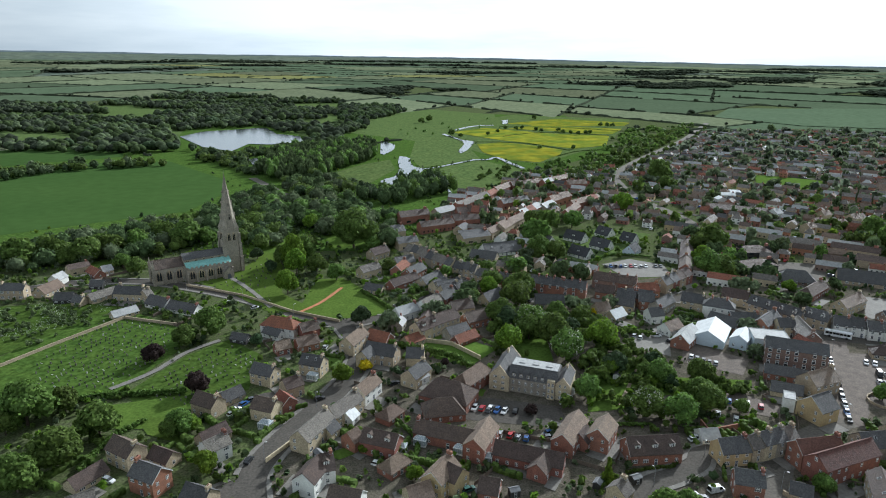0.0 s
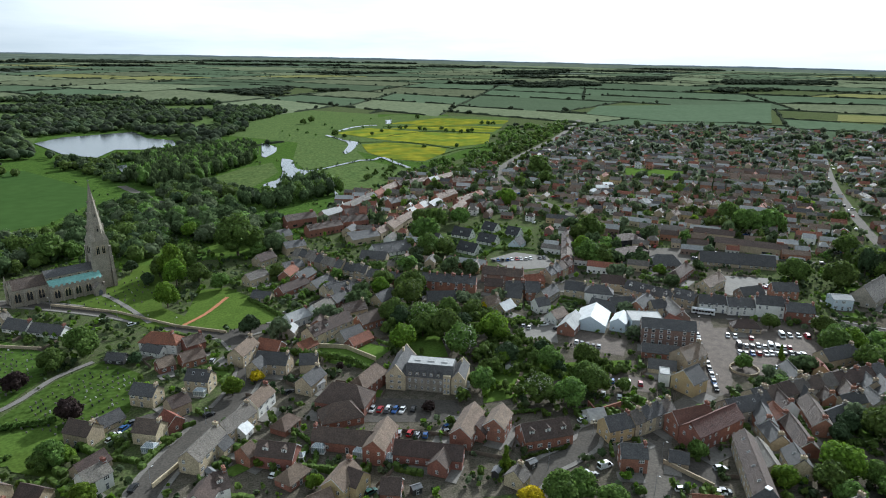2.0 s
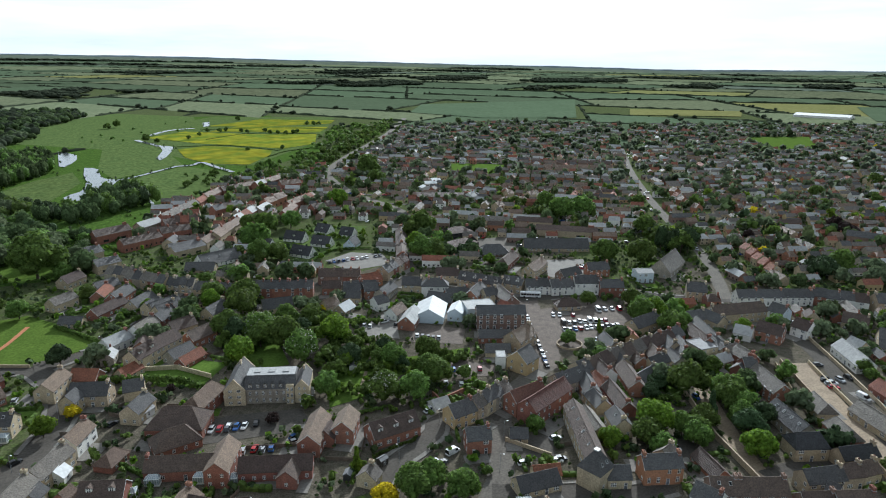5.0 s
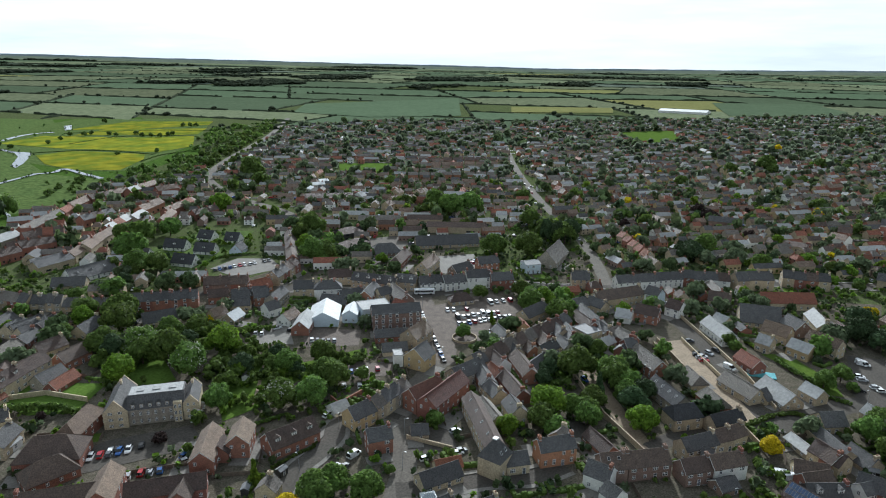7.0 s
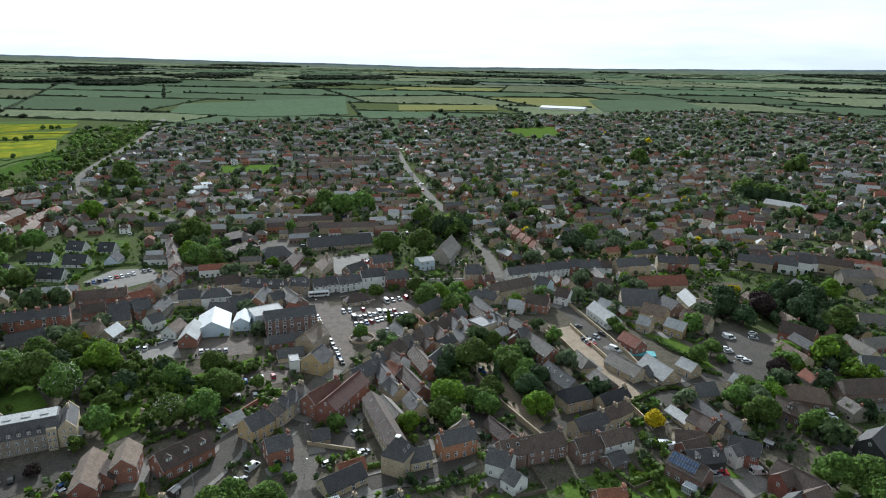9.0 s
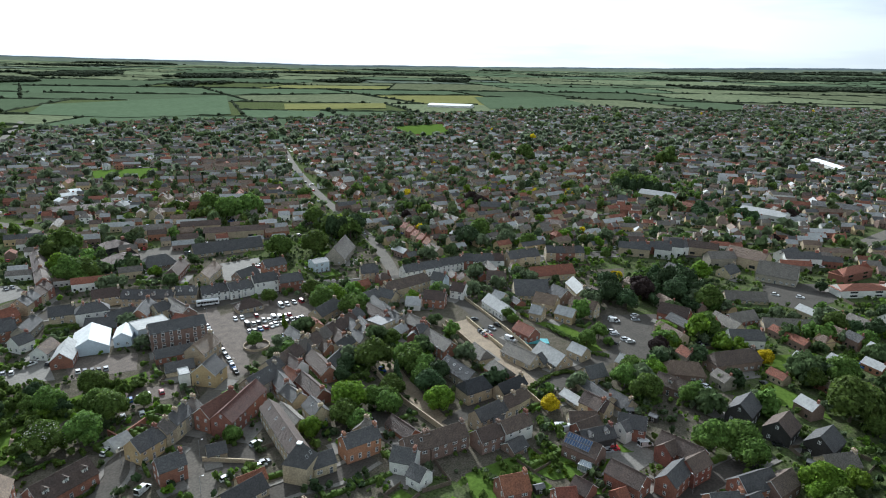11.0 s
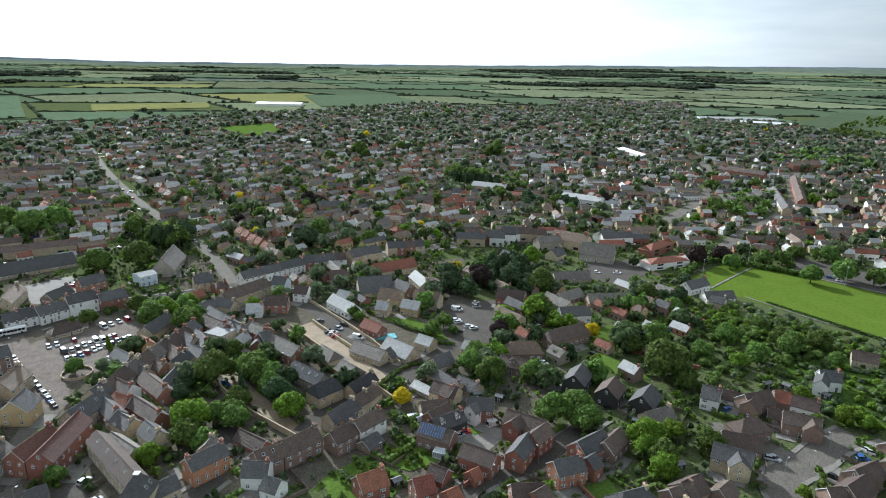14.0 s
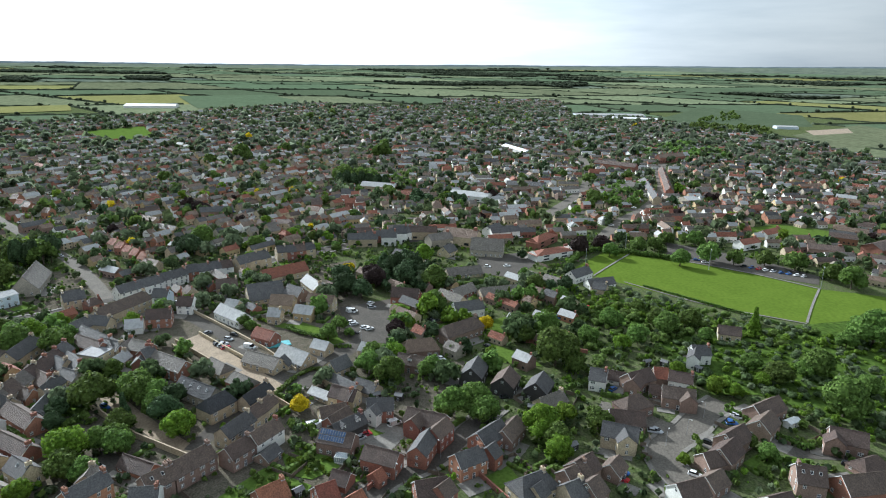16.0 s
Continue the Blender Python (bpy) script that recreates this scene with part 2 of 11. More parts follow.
# ---- mesh helpers ----
def link(name, bm, mats, parent=None, label="", smooth=False):
    me = bpy.data.meshes.new(name)
    bm.to_mesh(me)
    bm.free()
    for m in (mats if isinstance(mats, (list, tuple)) else [mats]):
        me.materials.append(m)
    if smooth:
        me.shade_smooth()
    ob = new(name, me)
    if parent:
        ob.parent = parent
    if label:
        ob["label"] = label
    return ob


def part(name, bm, mat, parent, label="", smooth=False):
    return link(name, bm, mat, parent, label, smooth)


def share(name, me, parent, m):
    """One more object on a mesh that exists already."""
    ob = new(name, me)
    ob.parent = parent
    ob.matrix_local = m
    return ob


def face(bm, pts, mi=0):
    f = bm.faces.new([bm.verts.new(p) for p in pts])
    f.material_index = mi
    return f


def box(bm, x0, x1, y0, y1, z0, z1, mi=0):
    v = [bm.verts.new(p) for p in ((x0, y0, z0), (x1, y0, z0), (x1, y1, z0), (x0, y1, z0),
                                   (x0, y0, z1), (x1, y0, z1), (x1, y1, z1), (x0, y1, z1))]
    for q in ((3, 2, 1, 0), (4, 5, 6, 7), (0, 1, 5, 4), (1, 2, 6, 5), (2, 3, 7, 6), (3, 0, 4, 7)):
        bm.faces.new([v[i] for i in q]).material_index = mi


def slab(bm, p, q, r, s, thick, mi=0):
    """A sloping plate: four corners of its top, counter-clockwise from above."""
    top = [Vector(a) for a in (p, q, r, s)]
    low = [a - Vector((0, 0, thick)) for a in top]
    t, b = [bm.verts.new(a) for a in top], [bm.verts.new(a) for a in low]
    bm.faces.new(t).material_index = mi
    bm.faces.new(b[::-1]).material_index = mi
    for i in range(4):
        j = (i + 1) % 4
        bm.faces.new((t[j], t[i], b[i], b[j])).material_index = mi


def rod(bm, a, b, r0, r1, sides=6, mi=0):
    a, b = Vector(a), Vector(b)
    d = (b - a).normalized()
    u = d.orthogonal().normalized()
    w = d.cross(u)
    ring = [[bm.verts.new(c + (u * math.cos(i * math.tau / sides) + w * math.sin(i * math.tau / sides)) * r)
             for i in range(sides)] for c, r in ((a, r0), (b, r1))]
    for i in range(sides):
        j = (i + 1) % sides
        bm.faces.new((ring[0][i], ring[0][j], ring[1][j], ring[1][i])).material_index = mi
    bm.faces.new(ring[1]).material_index = mi
    bm.faces.new(ring[0][::-1]).material_index = mi


EYE_R, EYE_H = 1800.0, 120.0


def true_distance(r):
    """The land beyond 1.8 km is drawn together and lifted, so that it closes at the skyline within 5 km."""
    s = max(0.0, (r - EYE_R) / 3100)
    return r if s <= 0 else EYE_R + 3100 * s + 30000 * s ** 3


def land(x, y):
    r = math.hypot(x, y)
    if r <= EYE_R:
        return 0.0
    # low hills: the skyline stands higher to either side
    s = min(1.0, max(0.0, (r - 2600) / 2300))
    up = np.interp(math.degrees(math.atan2(x, y)), (-180, -120, -38, 0, 35, 45, 70, 118, 170, 180), (0, 0, 42, 15, -26, -40, -18, 56, 0, 0))
    return EYE_H * (1 - r / true_distance(r)) + float(up) * s * s * (3 - 2 * s)


def draw_in(x, y):
    """From true plan to the drawn-together plan; gives x, y, z and the scale of things there."""
    d = math.hypot(x, y)
    if d <= EYE_R:
        return x, y, 0.0, 1.0
    lo, hi = EYE_R, 4990.0
    for _ in range(40):
        m = (lo + hi) / 2
        lo, hi = (m, hi) if true_distance(m) < d else (lo, m)
    k = lo / d
    return x * k, y * k, land(x * k, y * k), k


# ---- ground pieces ----
def strip(name, pts, width, mat, z=0.02, label="", kind="structure", kerb=0.0):
    """A road or path along a line of plan points, rounded between them."""
    line = smooth_line(pts, 8 if len(pts) > 2 else 1)
    bm = bmesh.new()
    rows = []
    for i, p in enumerate(line):
        a, b = line[max(0, i - 1)], line[min(len(line) - 1, i + 1)]
        d = (b - a).normalized()
        nrm = Vector((-d.y, d.x))
        wd = width * (0.5 + 0.03 * math.sin(i * 2.3))
        row = []
        for s in (1, -1):
            q = p + nrm * wd * s
            row.append(bm.verts.new((q.x, q.y, land(q.x, q.y) + z)))
        rows.append(row)
    for a, b in zip(rows, rows[1:]):
        f = bm.faces.new((a[0], a[1], b[1], b[0]))
        if f.calc_area() and f.normal.z < 0:
            f.normal_flip()
    bmesh.ops.recalc_face_normals(bm, faces=bm.faces)
    if sum(f.normal.z for f in bm.faces) < 0:
        bmesh.ops.reverse_faces(bm, faces=bm.faces)
    return tagged(link(name, bm, mat), label, name.split("_")[-1], "", kind)


FOOTWAYS = []


def pavements(pts, width):
    FOOTWAYS.append((pts, width))


def finish_pavements():
    """Raised footways with kerbs along both edges of the roads, broken where another road or a yard joins."""
    for pts, width in FOOTWAYS:
        line = smooth_line(pts, 10 if len(pts) > 2 else 1)
        for side in (1, -1):
            bm = bmesh.new()
            rows, keep = [], []
            for i, p in enumerate(line):
                a, b = line[max(0, i - 1)], line[min(len(line) - 1, i + 1)]
                d = (b - a).normalized()
                nrm = Vector((-d.y, d.x)) * side
                m = p + nrm * (width / 2 + 0.9)
                clear = not any(inside((m.x, m.y), g) for g in GREENS)
                for q, w in STREETS:
                    if q == pts:
                        continue
                    for (x0, y0), (x1, y1) in zip(q, q[1:]):
                        k = max(0, min(1, ((m.x - x0) * (x1 - x0) + (m.y - y0) * (y1 - y0)) / max((x1 - x0) ** 2 + (y1 - y0) ** 2, 1e-6)))
                        if math.hypot(m.x - x0 - k * (x1 - x0), m.y - y0 - k * (y1 - y0)) < w / 2 + 1.4:
                            clear = False
                keep.append(clear)
                rows.append([p + nrm * width / 2, p + nrm * (width / 2 + 1.6)])
            for i in range(len(rows) - 1):
                if keep[i] and keep[i + 1]:
                    a, b = rows[i], rows[i + 1]
                    ring = [[bm.verts.new((q.x, q.y, z)) for q, z in ((r[0], 0.0), (r[0], 0.27), (r[1], 0.28), (r[1], 0.0))] for r in (a, b)]
                    for k in range(3):
                        bm.faces.new((ring[0][k], ring[0][k + 1], ring[1][k + 1], ring[1][k]))
            if len(bm.faces):
                bmesh.ops.remove_doubles(bm, verts=bm.verts, dist=0.01)
                bmesh.ops.recalc_face_normals(bm, faces=bm.faces)
                tagged(link("pavement", bm, PAVING), "grey paved footway with a kerb", "pavement", "", "structure")


def smooth_line(pts, n):
    p = [Vector(q) for q in pts]
    if len(p) < 3:
        return p
    out = []
    for i in range(len(p) - 1):
        a, b, c, d = p[max(0, i - 1)], p[i], p[i + 1], p[min(len(p) - 1, i + 2)]
        for k in range(n):
            t = k / n
            out.append(0.5 * (2 * b + (c - a) * t + (2 * a - 5 * b + 4 * c - d) * t * t + (3 * b - a - 3 * c + d) * t ** 3))
    return out + [p[-1]]


def patch(name, pts, mat, z=0.012, label="", category="", kind="structure", grid=0):
    """A flat piece of ground with a plan outline."""
    bm = bmesh.new()
    far = max(math.hypot(*p) for p in pts)
    ring = []
    for i, a in enumerate(pts):
        b = pts[(i + 1) % len(pts)]
        n = 1 if far < 1500 else max(1, int(math.dist(a, b) / 120))
        for k in range(n):
            t = k / n
            ring.append((a[0] + (b[0] - a[0]) * t, a[1] + (b[1] - a[1]) * t))
    f = face(bm, [(x, y, land(x, y) + z) for x, y in ring])
    f.normal_update()
    if f.normal.z < 0:
        f.normal_flip()
    bmesh.ops.triangulate(bm, faces=bm.faces)
    if far > 1750:
        for _ in range(2):
            long = [e for e in bm.edges if e.calc_length() > 150]
            if long:
                bmesh.ops.subdivide_edges(bm, edges=long, cuts=1)
                bmesh.ops.triangulate(bm, faces=bm.faces)
        for v in bm.verts:
            v.co.z = land(v.co.x, v.co.y) + z
    return tagged(link(name, bm, mat), label, category or name, "", kind)

# ---- buildings ----
def window_mesh(w, h, bars, name, rows=2, trim=0.11):
    """A casement in its reveal, its sill's middle at the origin, that looks along -y: one skin, the panes sunk behind the bars."""
    bm = bmesh.new()
    xs = [-w / 2 + w * i / (bars + 1) for i in range(bars + 2)]
    zs = [0.0, h * 0.62, h] if rows == 2 else [0.0, h]
    v = [[bm.verts.new((x, -0.06, z)) for z in zs] for x in xs]
    cells = [bm.faces.new((v[i][j], v[i + 1][j], v[i + 1][j + 1], v[i][j + 1])) for i in range(len(xs) - 1) for j in range(len(zs) - 1)]
    rim = [e for e in bm.edges if len(e.link_faces) == 1]
    back = bmesh.ops.extrude_edge_only(bm, edges=rim)
    for g in back["geom"]:
        if isinstance(g, bmesh.types.BMVert):
            g.co.y = 0.12
    bmesh.ops.inset_individual(bm, faces=cells, thickness=trim, depth=-0.05)
    for f in cells:
        f.material_index = 1
    bmesh.ops.recalc_face_normals(bm, faces=bm.faces)
    me = bpy.data.meshes.new(name)
    bm.to_mesh(me)
    bm.free()
    me.materials.append(M_FRAME)
    me.materials.append(M_GLASS)
    return me


WIN = {"narrow": window_mesh(0.95, 1.25, 1, "window"), "wide": window_mesh(1.65, 1.25, 2, "window"),
       "tall": window_mesh(1.0, 1.75, 1, "window"), "shop": window_mesh(3.0, 1.9, 3, "window"), "sash": window_mesh(1.35, 1.95, 0, "window", trim=0.2), "sky": window_mesh(0.8, 1.1, 0, "rooflight", 1)}


def door_mesh():
    me = window_mesh(1.05, 2.12, 0, "door")
    me.materials[1] = M_DOOR
    return me


DOOR = door_mesh()


def wall_mesh(L, W, eave, hr, hip):
    bm = bmesh.new()
    a, b = L / 2, W / 2
    if hip:
        box(bm, -a, a, -b, b, -0.3, eave)
    else:
        v = [[bm.verts.new((s * a, y, z)) for y, z in ((-b, -0.3), (b, -0.3), (b, eave), (0, hr - 0.12), (-b, eave))] for s in (-1, 1)]
        bm.faces.new(v[0][::-1])
        bm.faces.new(v[1])
        for i, j in ((0, 1), (1, 2), (2, 3), (3, 4), (4, 0)):
            bm.faces.new((v[0][i], v[0][j], v[1][j], v[1][i]))
        bmesh.ops.recalc_face_normals(bm, faces=bm.faces)
    return bm


def roof_mesh(L, W, eave, hr, hip, over=0.3, ends=0.25):
    """Slopes with thickness, and a ridge of cap tiles."""
    bm = bmesh.new()
    a, b = L / 2, W / 2
    k = (hr - eave) / b
    z0, t = eave - k * over, 0.16
    if hip:
        run = min(a - 0.2, b * hip)
        A, B = a + over, b + over
        r = a - run
        top = [Vector((-A, -B, z0 + t)), Vector((A, -B, z0 + t)), Vector((A, B, z0 + t)), Vector((-A, B, z0 + t)), Vector((-r, 0, hr + t)), Vector((r, 0, hr + t))]
        tv = [bm.verts.new(p) for p in top]
        lv = [bm.verts.new(p - Vector((0, 0, t))) for p in top[:4]]
        for q in ((0, 1, 5, 4), (1, 2, 5), (2, 3, 4, 5), (3, 0, 4)):
            bm.faces.new([tv[i] for i in q])
        for i in range(4):
            j = (i + 1) % 4
            bm.faces.new((lv[i], lv[j], tv[j], tv[i]))
        bm.faces.new(lv[::-1])
        rod(bm, (-r, 0, hr + t), (r, 0, hr + t), 0.12, 0.12, 5)
        for s in (-1, 1):
            for u in (-1, 1):
                rod(bm, (s * r, 0, hr + t), (s * A, u * B, z0 + t + 0.03), 0.09, 0.09, 4)
    else:
        A = a + ends
        for s in (-1, 1):
            y0 = s * (b + over)
            p = [(-A, y0, z0 + t), (A, y0, z0 + t), (A, 0, hr + t), (-A, 0, hr + t)]
            slab(bm, *(p if s < 0 else p[::-1]), t)
        rod(bm, (-A, 0, hr + t - 0.02), (A, 0, hr + t - 0.02), 0.13, 0.13, 6)
    return bm


CHIMNEYS = {}


def chimney_mesh(wall, h, pots):
    key = (wall, round(h, 1), pots)
    if key not in CHIMNEYS:
        bm = bmesh.new()
        w = 0.45 + 0.2 * pots
        box(bm, -w, w, -0.42, 0.42, -1.6, h)
        box(bm, -w - 0.07, w + 0.07, -0.49, 0.49, h - 0.28, h - 0.12)
        box(bm, -w - 0.12, w + 0.12, -0.54, 0.54, -0.12, 0.02, 2)
        for i in range(pots):
            x = (i - (pots - 1) / 2) * 0.42
            rod(bm, (x, 0, h), (x, 0, h + 0.45), 0.15, 0.12, 7, 1)
        me = bpy.data.meshes.new("chimney")
        bm.to_mesh(me)
        bm.free()
        for m in (WALL[wall], M_POT, M_LEAD):
            me.materials.append(m)
        CHIMNEYS[key] = me
    return CHIMNEYS[key]


FAR = []              # plain houses too far off to count
PLACED = []           # footprints that other houses keep clear of
HOUSE_WORDS = {"stone": "buff stone", "grey": "grey limestone", "brick": "red brick", "orange": "orange brick", "brown": "brown brick",
               "cream": "yellow rendered", "white": "white rendered", "dark": "dark boarded", "blue": "pale blue clad"}
ROOF_WORDS = {"brown": "brown tiled roof", "tan": "weathered tan tiled roof", "slate": "grey slate roof", "stone": "stone slate roof",
              "red": "red clay tiled roof", "russet": "russet clay tiled roof", "dark_slate": "dark slate roof", "light": "pale sheet roof", "white": "white sheet roof", "flat": "grey flat roof", "copper": "green lead roof"}


def facing(x, y, ang, nx, ny):
    """Whether a wall with that local normal can be seen from the flight's side of the town."""
    a = radians(ang)
    gx, gy = nx * math.cos(a) - ny * math.sin(a), nx * math.sin(a) + ny * math.cos(a)
    return (gx * -x + gy * -y) / math.hypot(x, y) > -0.12


def openings(top, x, y, ang, L, W, eave, hr, hip, detail, win="narrow", gap=2.9, door=True, wr=None):
    """Windows storey by storey on the walls that show, and a door."""
    wr = wr or random
    storeys = max(1, int((eave + 0.5) / 2.55))
    step = eave / storeys
    kinds = [win] if win != "mixed" else ["narrow", "wide"]
    for sy in (-1, 1):
        if not facing(x, y, ang, 0, sy):
            continue
        n = max(1, int(L / gap))
        if detail < 2:
            n = max(1, int(n * 0.6))
        for s in range(storeys):
            for i in range(n):
                px = -L / 2 + L * (i + 0.5) / n + wr.uniform(-0.15, 0.15)
                if wr.random() < 0.1:
                    continue
                rot = Matrix.Rotation(0 if sy < 0 else math.pi, 4, "Z")
                if s == 0 and door and i == n // 2 and n > 1:
                    share("door", DOOR, top, Matrix.Translation((px, sy * (W / 2 + 0.02), 0)) @ rot)
                    continue
                share("window", WIN[wr.choice(kinds)], top, Matrix.Translation((px, sy * (W / 2 + 0.02), s * step + min(0.95, step * 0.35))) @ rot)
    if hip:
        ends = storeys
    else:
        ends = storeys + (1 if hr - eave > 3.2 else 0)
    for sx in (-1, 1):
        if not facing(x, y, ang, sx, 0):
            continue
        rot = Matrix.Rotation(radians(90 if sx > 0 else -90), 4, "Z")
        for s in range(ends):
            n = 2 if (W > 6.5 and s < storeys and detail > 1) else 1
            for i in range(n):
                py = -W / 2 + W * (i + 0.5) / n
                if wr.random() < 0.2:
                    continue
                share("window", WIN["narrow"], top, Matrix.Translation((sx * (L / 2 + 0.02), py, s * step + min(0.95, step * 0.35))) @ rot)


def dormer(top, px, sy, L, W, eave, hr, roof, wall="white"):
    """A gabled dormer on the slope at local x, on the side sy."""
    b, k = W / 2, (hr - eave) / (W / 2)
    y0 = sy * b * 0.66
    zb = hr - k * abs(y0)
    w, h = 0.85, 1.25
    bm = bmesh.new()
    yb = sy * b * 0.12
    box(bm, px - w, px + w, min(y0, yb), max(y0, yb), zb - 0.2, zb + h)
    d = part("dormer", bm, WALL[wall], top)
    bm = bmesh.new()
    e = sy * 0.25
    zr = zb + h + 0.75
    for s in (-1, 1):
        p = [(px + s * (w + 0.2), y0 + e, zb + h - 0.05), (px, y0 + e, zr), (px, yb, zr), (px + s * (w + 0.2), yb, zb + h - 0.05)]
        slab(bm, *(p if s * sy > 0 else p[::-1]), 0.1)
    face(bm, [(px - w, y0, zb + h), (px + w, y0, zb + h), (px, y0, zr - 0.05)])
    part("dormer_roof", bm, ROOF[roof], d)
    share("window", WIN["narrow"], d, Matrix.Translation((px, y0 + sy * 0.02, zb + 0.02)) @ Matrix.Rotation(0 if sy < 0 else math.pi, 4, "Z"))


def house(x, y, ang, L, W, hr, wall="stone", roof="brown", pitch=0.85, hip=0, chim="e", dorm=0, detail=2, win="mixed", label="", name="house",
          category="house", group="", over=0.3, ends=0.25, door=True, lights=0, chim_wall=None, gap=2.9):
    """A gabled or hipped house: the ridge runs along the local x. chim: e(nd), b(oth ends), m(iddle) or n(one)."""
    wr = random.Random(int(x * 31 + y * 17))
    PLACED.append((x, y, L / 2 + 1, W / 2 + 1, radians(ang)))
    eave = max(1.9, hr - W / 2 * pitch)
    top = new(name)
    top.matrix_world = pose(x, y, 0, 0, 0, ang)
    tagged(top, label or "%s house with a %s" % (HOUSE_WORDS[wall], ROOF_WORDS[roof]), category, group)
    body(top, x, y, ang, L, W, eave, hr, wall, roof, hip, chim, dorm, detail, win, over, ends, door, lights, chim_wall or wall, wr, gap)
    return top


def body(top, x, y, ang, L, W, eave, hr, wall, roof, hip, chim, dorm, detail, win, over, ends, door, lights, chim_wall, wr, gap):
    part("wall", wall_mesh(L, W, eave, hr, hip), WALL[wall], top)
    part("roof", roof_mesh(L, W, eave, hr, hip, over, ends), ROOF[roof], top)
    if not hip and ends > 0.1 and detail > 1 and wall in ("brick", "brown", "orange", "white", "cream"):
        k, z0 = (hr - eave) / (W / 2), eave - over * (hr - eave) / (W / 2)
        for sx in (-1, 1):
            if facing(x, y, ang, sx, 0):
                bm = bmesh.new()
                u = sx * (L / 2 + ends - 0.02)
                for sy in (-1, 1):
                    p = [(u - 0.04, sy * (W / 2 + over), z0 + 0.12), (u + 0.04, sy * (W / 2 + over), z0 + 0.12), (u + 0.04, 0, hr + 0.12), (u - 0.04, 0, hr + 0.12)]
                    slab(bm, *(p if sy < 0 else p[::-1]), 0.26)
                part("bargeboard", bm, M_FRAME, top, "white painted bargeboard")
    if chim != "n":
        me = chimney_mesh(chim_wall if chim_wall in ("brick", "stone", "grey", "orange", "brown") else "brick", 1.1, 2)
        inset = L / 2 - 0.55 if not hip else L / 2 - min(L / 2 - 0.3, W / 2 * hip) - 0.2
        for c, px in (("e", inset), ("w", -inset), ("m", L * 0.12)):
            if c in chim or (chim == "b" and c in "ew"):
                share("chimney", me, top, Matrix.Translation((px, 0, hr)) @ Matrix.Rotation(radians(90), 4, "Z"))
    if detail:
        openings(top, x, y, ang, L, W, eave, hr, hip, detail, win, gap, door, wr)
    sides = [s for s in (-1, 1) if facing(x, y, ang, 0, s)]
    for s in sides:
        for i in range(dorm):
            dormer(top, -L / 2 + L * (i + 0.5) / dorm, s, L, W, eave, hr, roof)
        k = (hr - eave) / (W / 2)
        for i in range(lights):
            px, py = -L / 2 + L * (i + 0.7) / (lights + 0.4), s * W * 0.25
            tilt = math.atan(k)
            m = Matrix.Translation((px, py, hr - k * abs(py) + 0.2)) @ Matrix.Rotation(0 if s < 0 else math.pi, 4, "Z") @ Matrix.Rotation(tilt - math.pi / 2, 4, "X")
            share("rooflight", WIN["sky"], top, m)


def wing(top, x, y, ang, L, W, hr, wall="stone", roof="brown", pitch=0.85, hip=0, chim="n", detail=2, win="narrow", over=0.3, ends=0.25, lights=0, dorm=0):
    """A further range of a house that stands already, as parts of it."""
    wr = random.Random(int(x * 13 + y * 7))
    PLACED.append((x, y, L / 2 + 1, W / 2 + 1, radians(ang)))
    eave = max(1.9, hr - W / 2 * pitch)
    t = new("wing")
    t.parent = top
    t.matrix_local = top.matrix_world.inverted() @ pose(x, y, 0, 0, 0, ang)
    tmp = t
    part("wing_wall", wall_mesh(L, W, eave, hr, hip), WALL[wall], tmp)
    part("wing_roof", roof_mesh(L, W, eave, hr, hip, over, ends), ROOF[roof], tmp)
    if detail:
        openings(tmp, x, y, ang, L, W, eave, hr, hip, detail, win, 2.9, False, wr)
    sides = [s for s in (-1, 1) if facing(x, y, ang, 0, s)]
    for s in sides:
        k = (hr - eave) / (W / 2)
        for i in range(lights):
            px, py = -L / 2 + L * (i + 0.7) / (lights + 0.4), s * W * 0.25
            m = Matrix.Translation((px, py, hr - k * abs(py) + 0.2)) @ Matrix.Rotation(0 if s < 0 else math.pi, 4, "Z") @ Matrix.Rotation(math.atan(k) - math.pi / 2, 4, "X")
            share("rooflight", WIN["sky"], tmp, m)
    if chim != "n":
        share("chimney", chimney_mesh("brick", 1.1, 2), tmp, Matrix.Translation((L / 2 - 0.5, 0, hr)) @ Matrix.Rotation(radians(90), 4, "Z"))
    return t


def flat_block(x, y, ang, L, W, h, wall="brick", roof="flat", label="", name="building", detail=2, parapet=0.35, win="narrow"):
    PLACED.append((x, y, L / 2 + 1, W / 2 + 1, radians(ang)))
    top = new(name)
    top.matrix_world = pose(x, y, 0, 0, 0, ang)
    tagged(top, label or "%s flat-roofed building" % HOUSE_WORDS[wall], "building")
    bm = bmesh.new()
    box(bm, -L / 2, L / 2, -W / 2, W / 2, -0.3, h)
    part("wall", bm, WALL[wall], top)
    bm = bmesh.new()
    box(bm, -L / 2 - 0.1, L / 2 + 0.1, -W / 2 - 0.1, W / 2 + 0.1, h + 0.003, h + 0.15)
    for a, b, c, d in ((-L / 2, L / 2, -W / 2, -W / 2 + 0.2), (-L / 2, L / 2, W / 2 - 0.2, W / 2), (-L / 2, -L / 2 + 0.2, -W / 2 + 0.2, W / 2 - 0.2), (L / 2 - 0.2, L / 2, -W / 2 + 0.2, W / 2 - 0.2)):
        box(bm, a, b, c, d, h + 0.15, h + parapet)
    part("roof", bm, ROOF[roof], top)
    if detail:
        openings(top, x, y, ang, L, W, h, h, 1, detail, win, 3.2, False, random.Random(int(x + y * 3)))
    return top


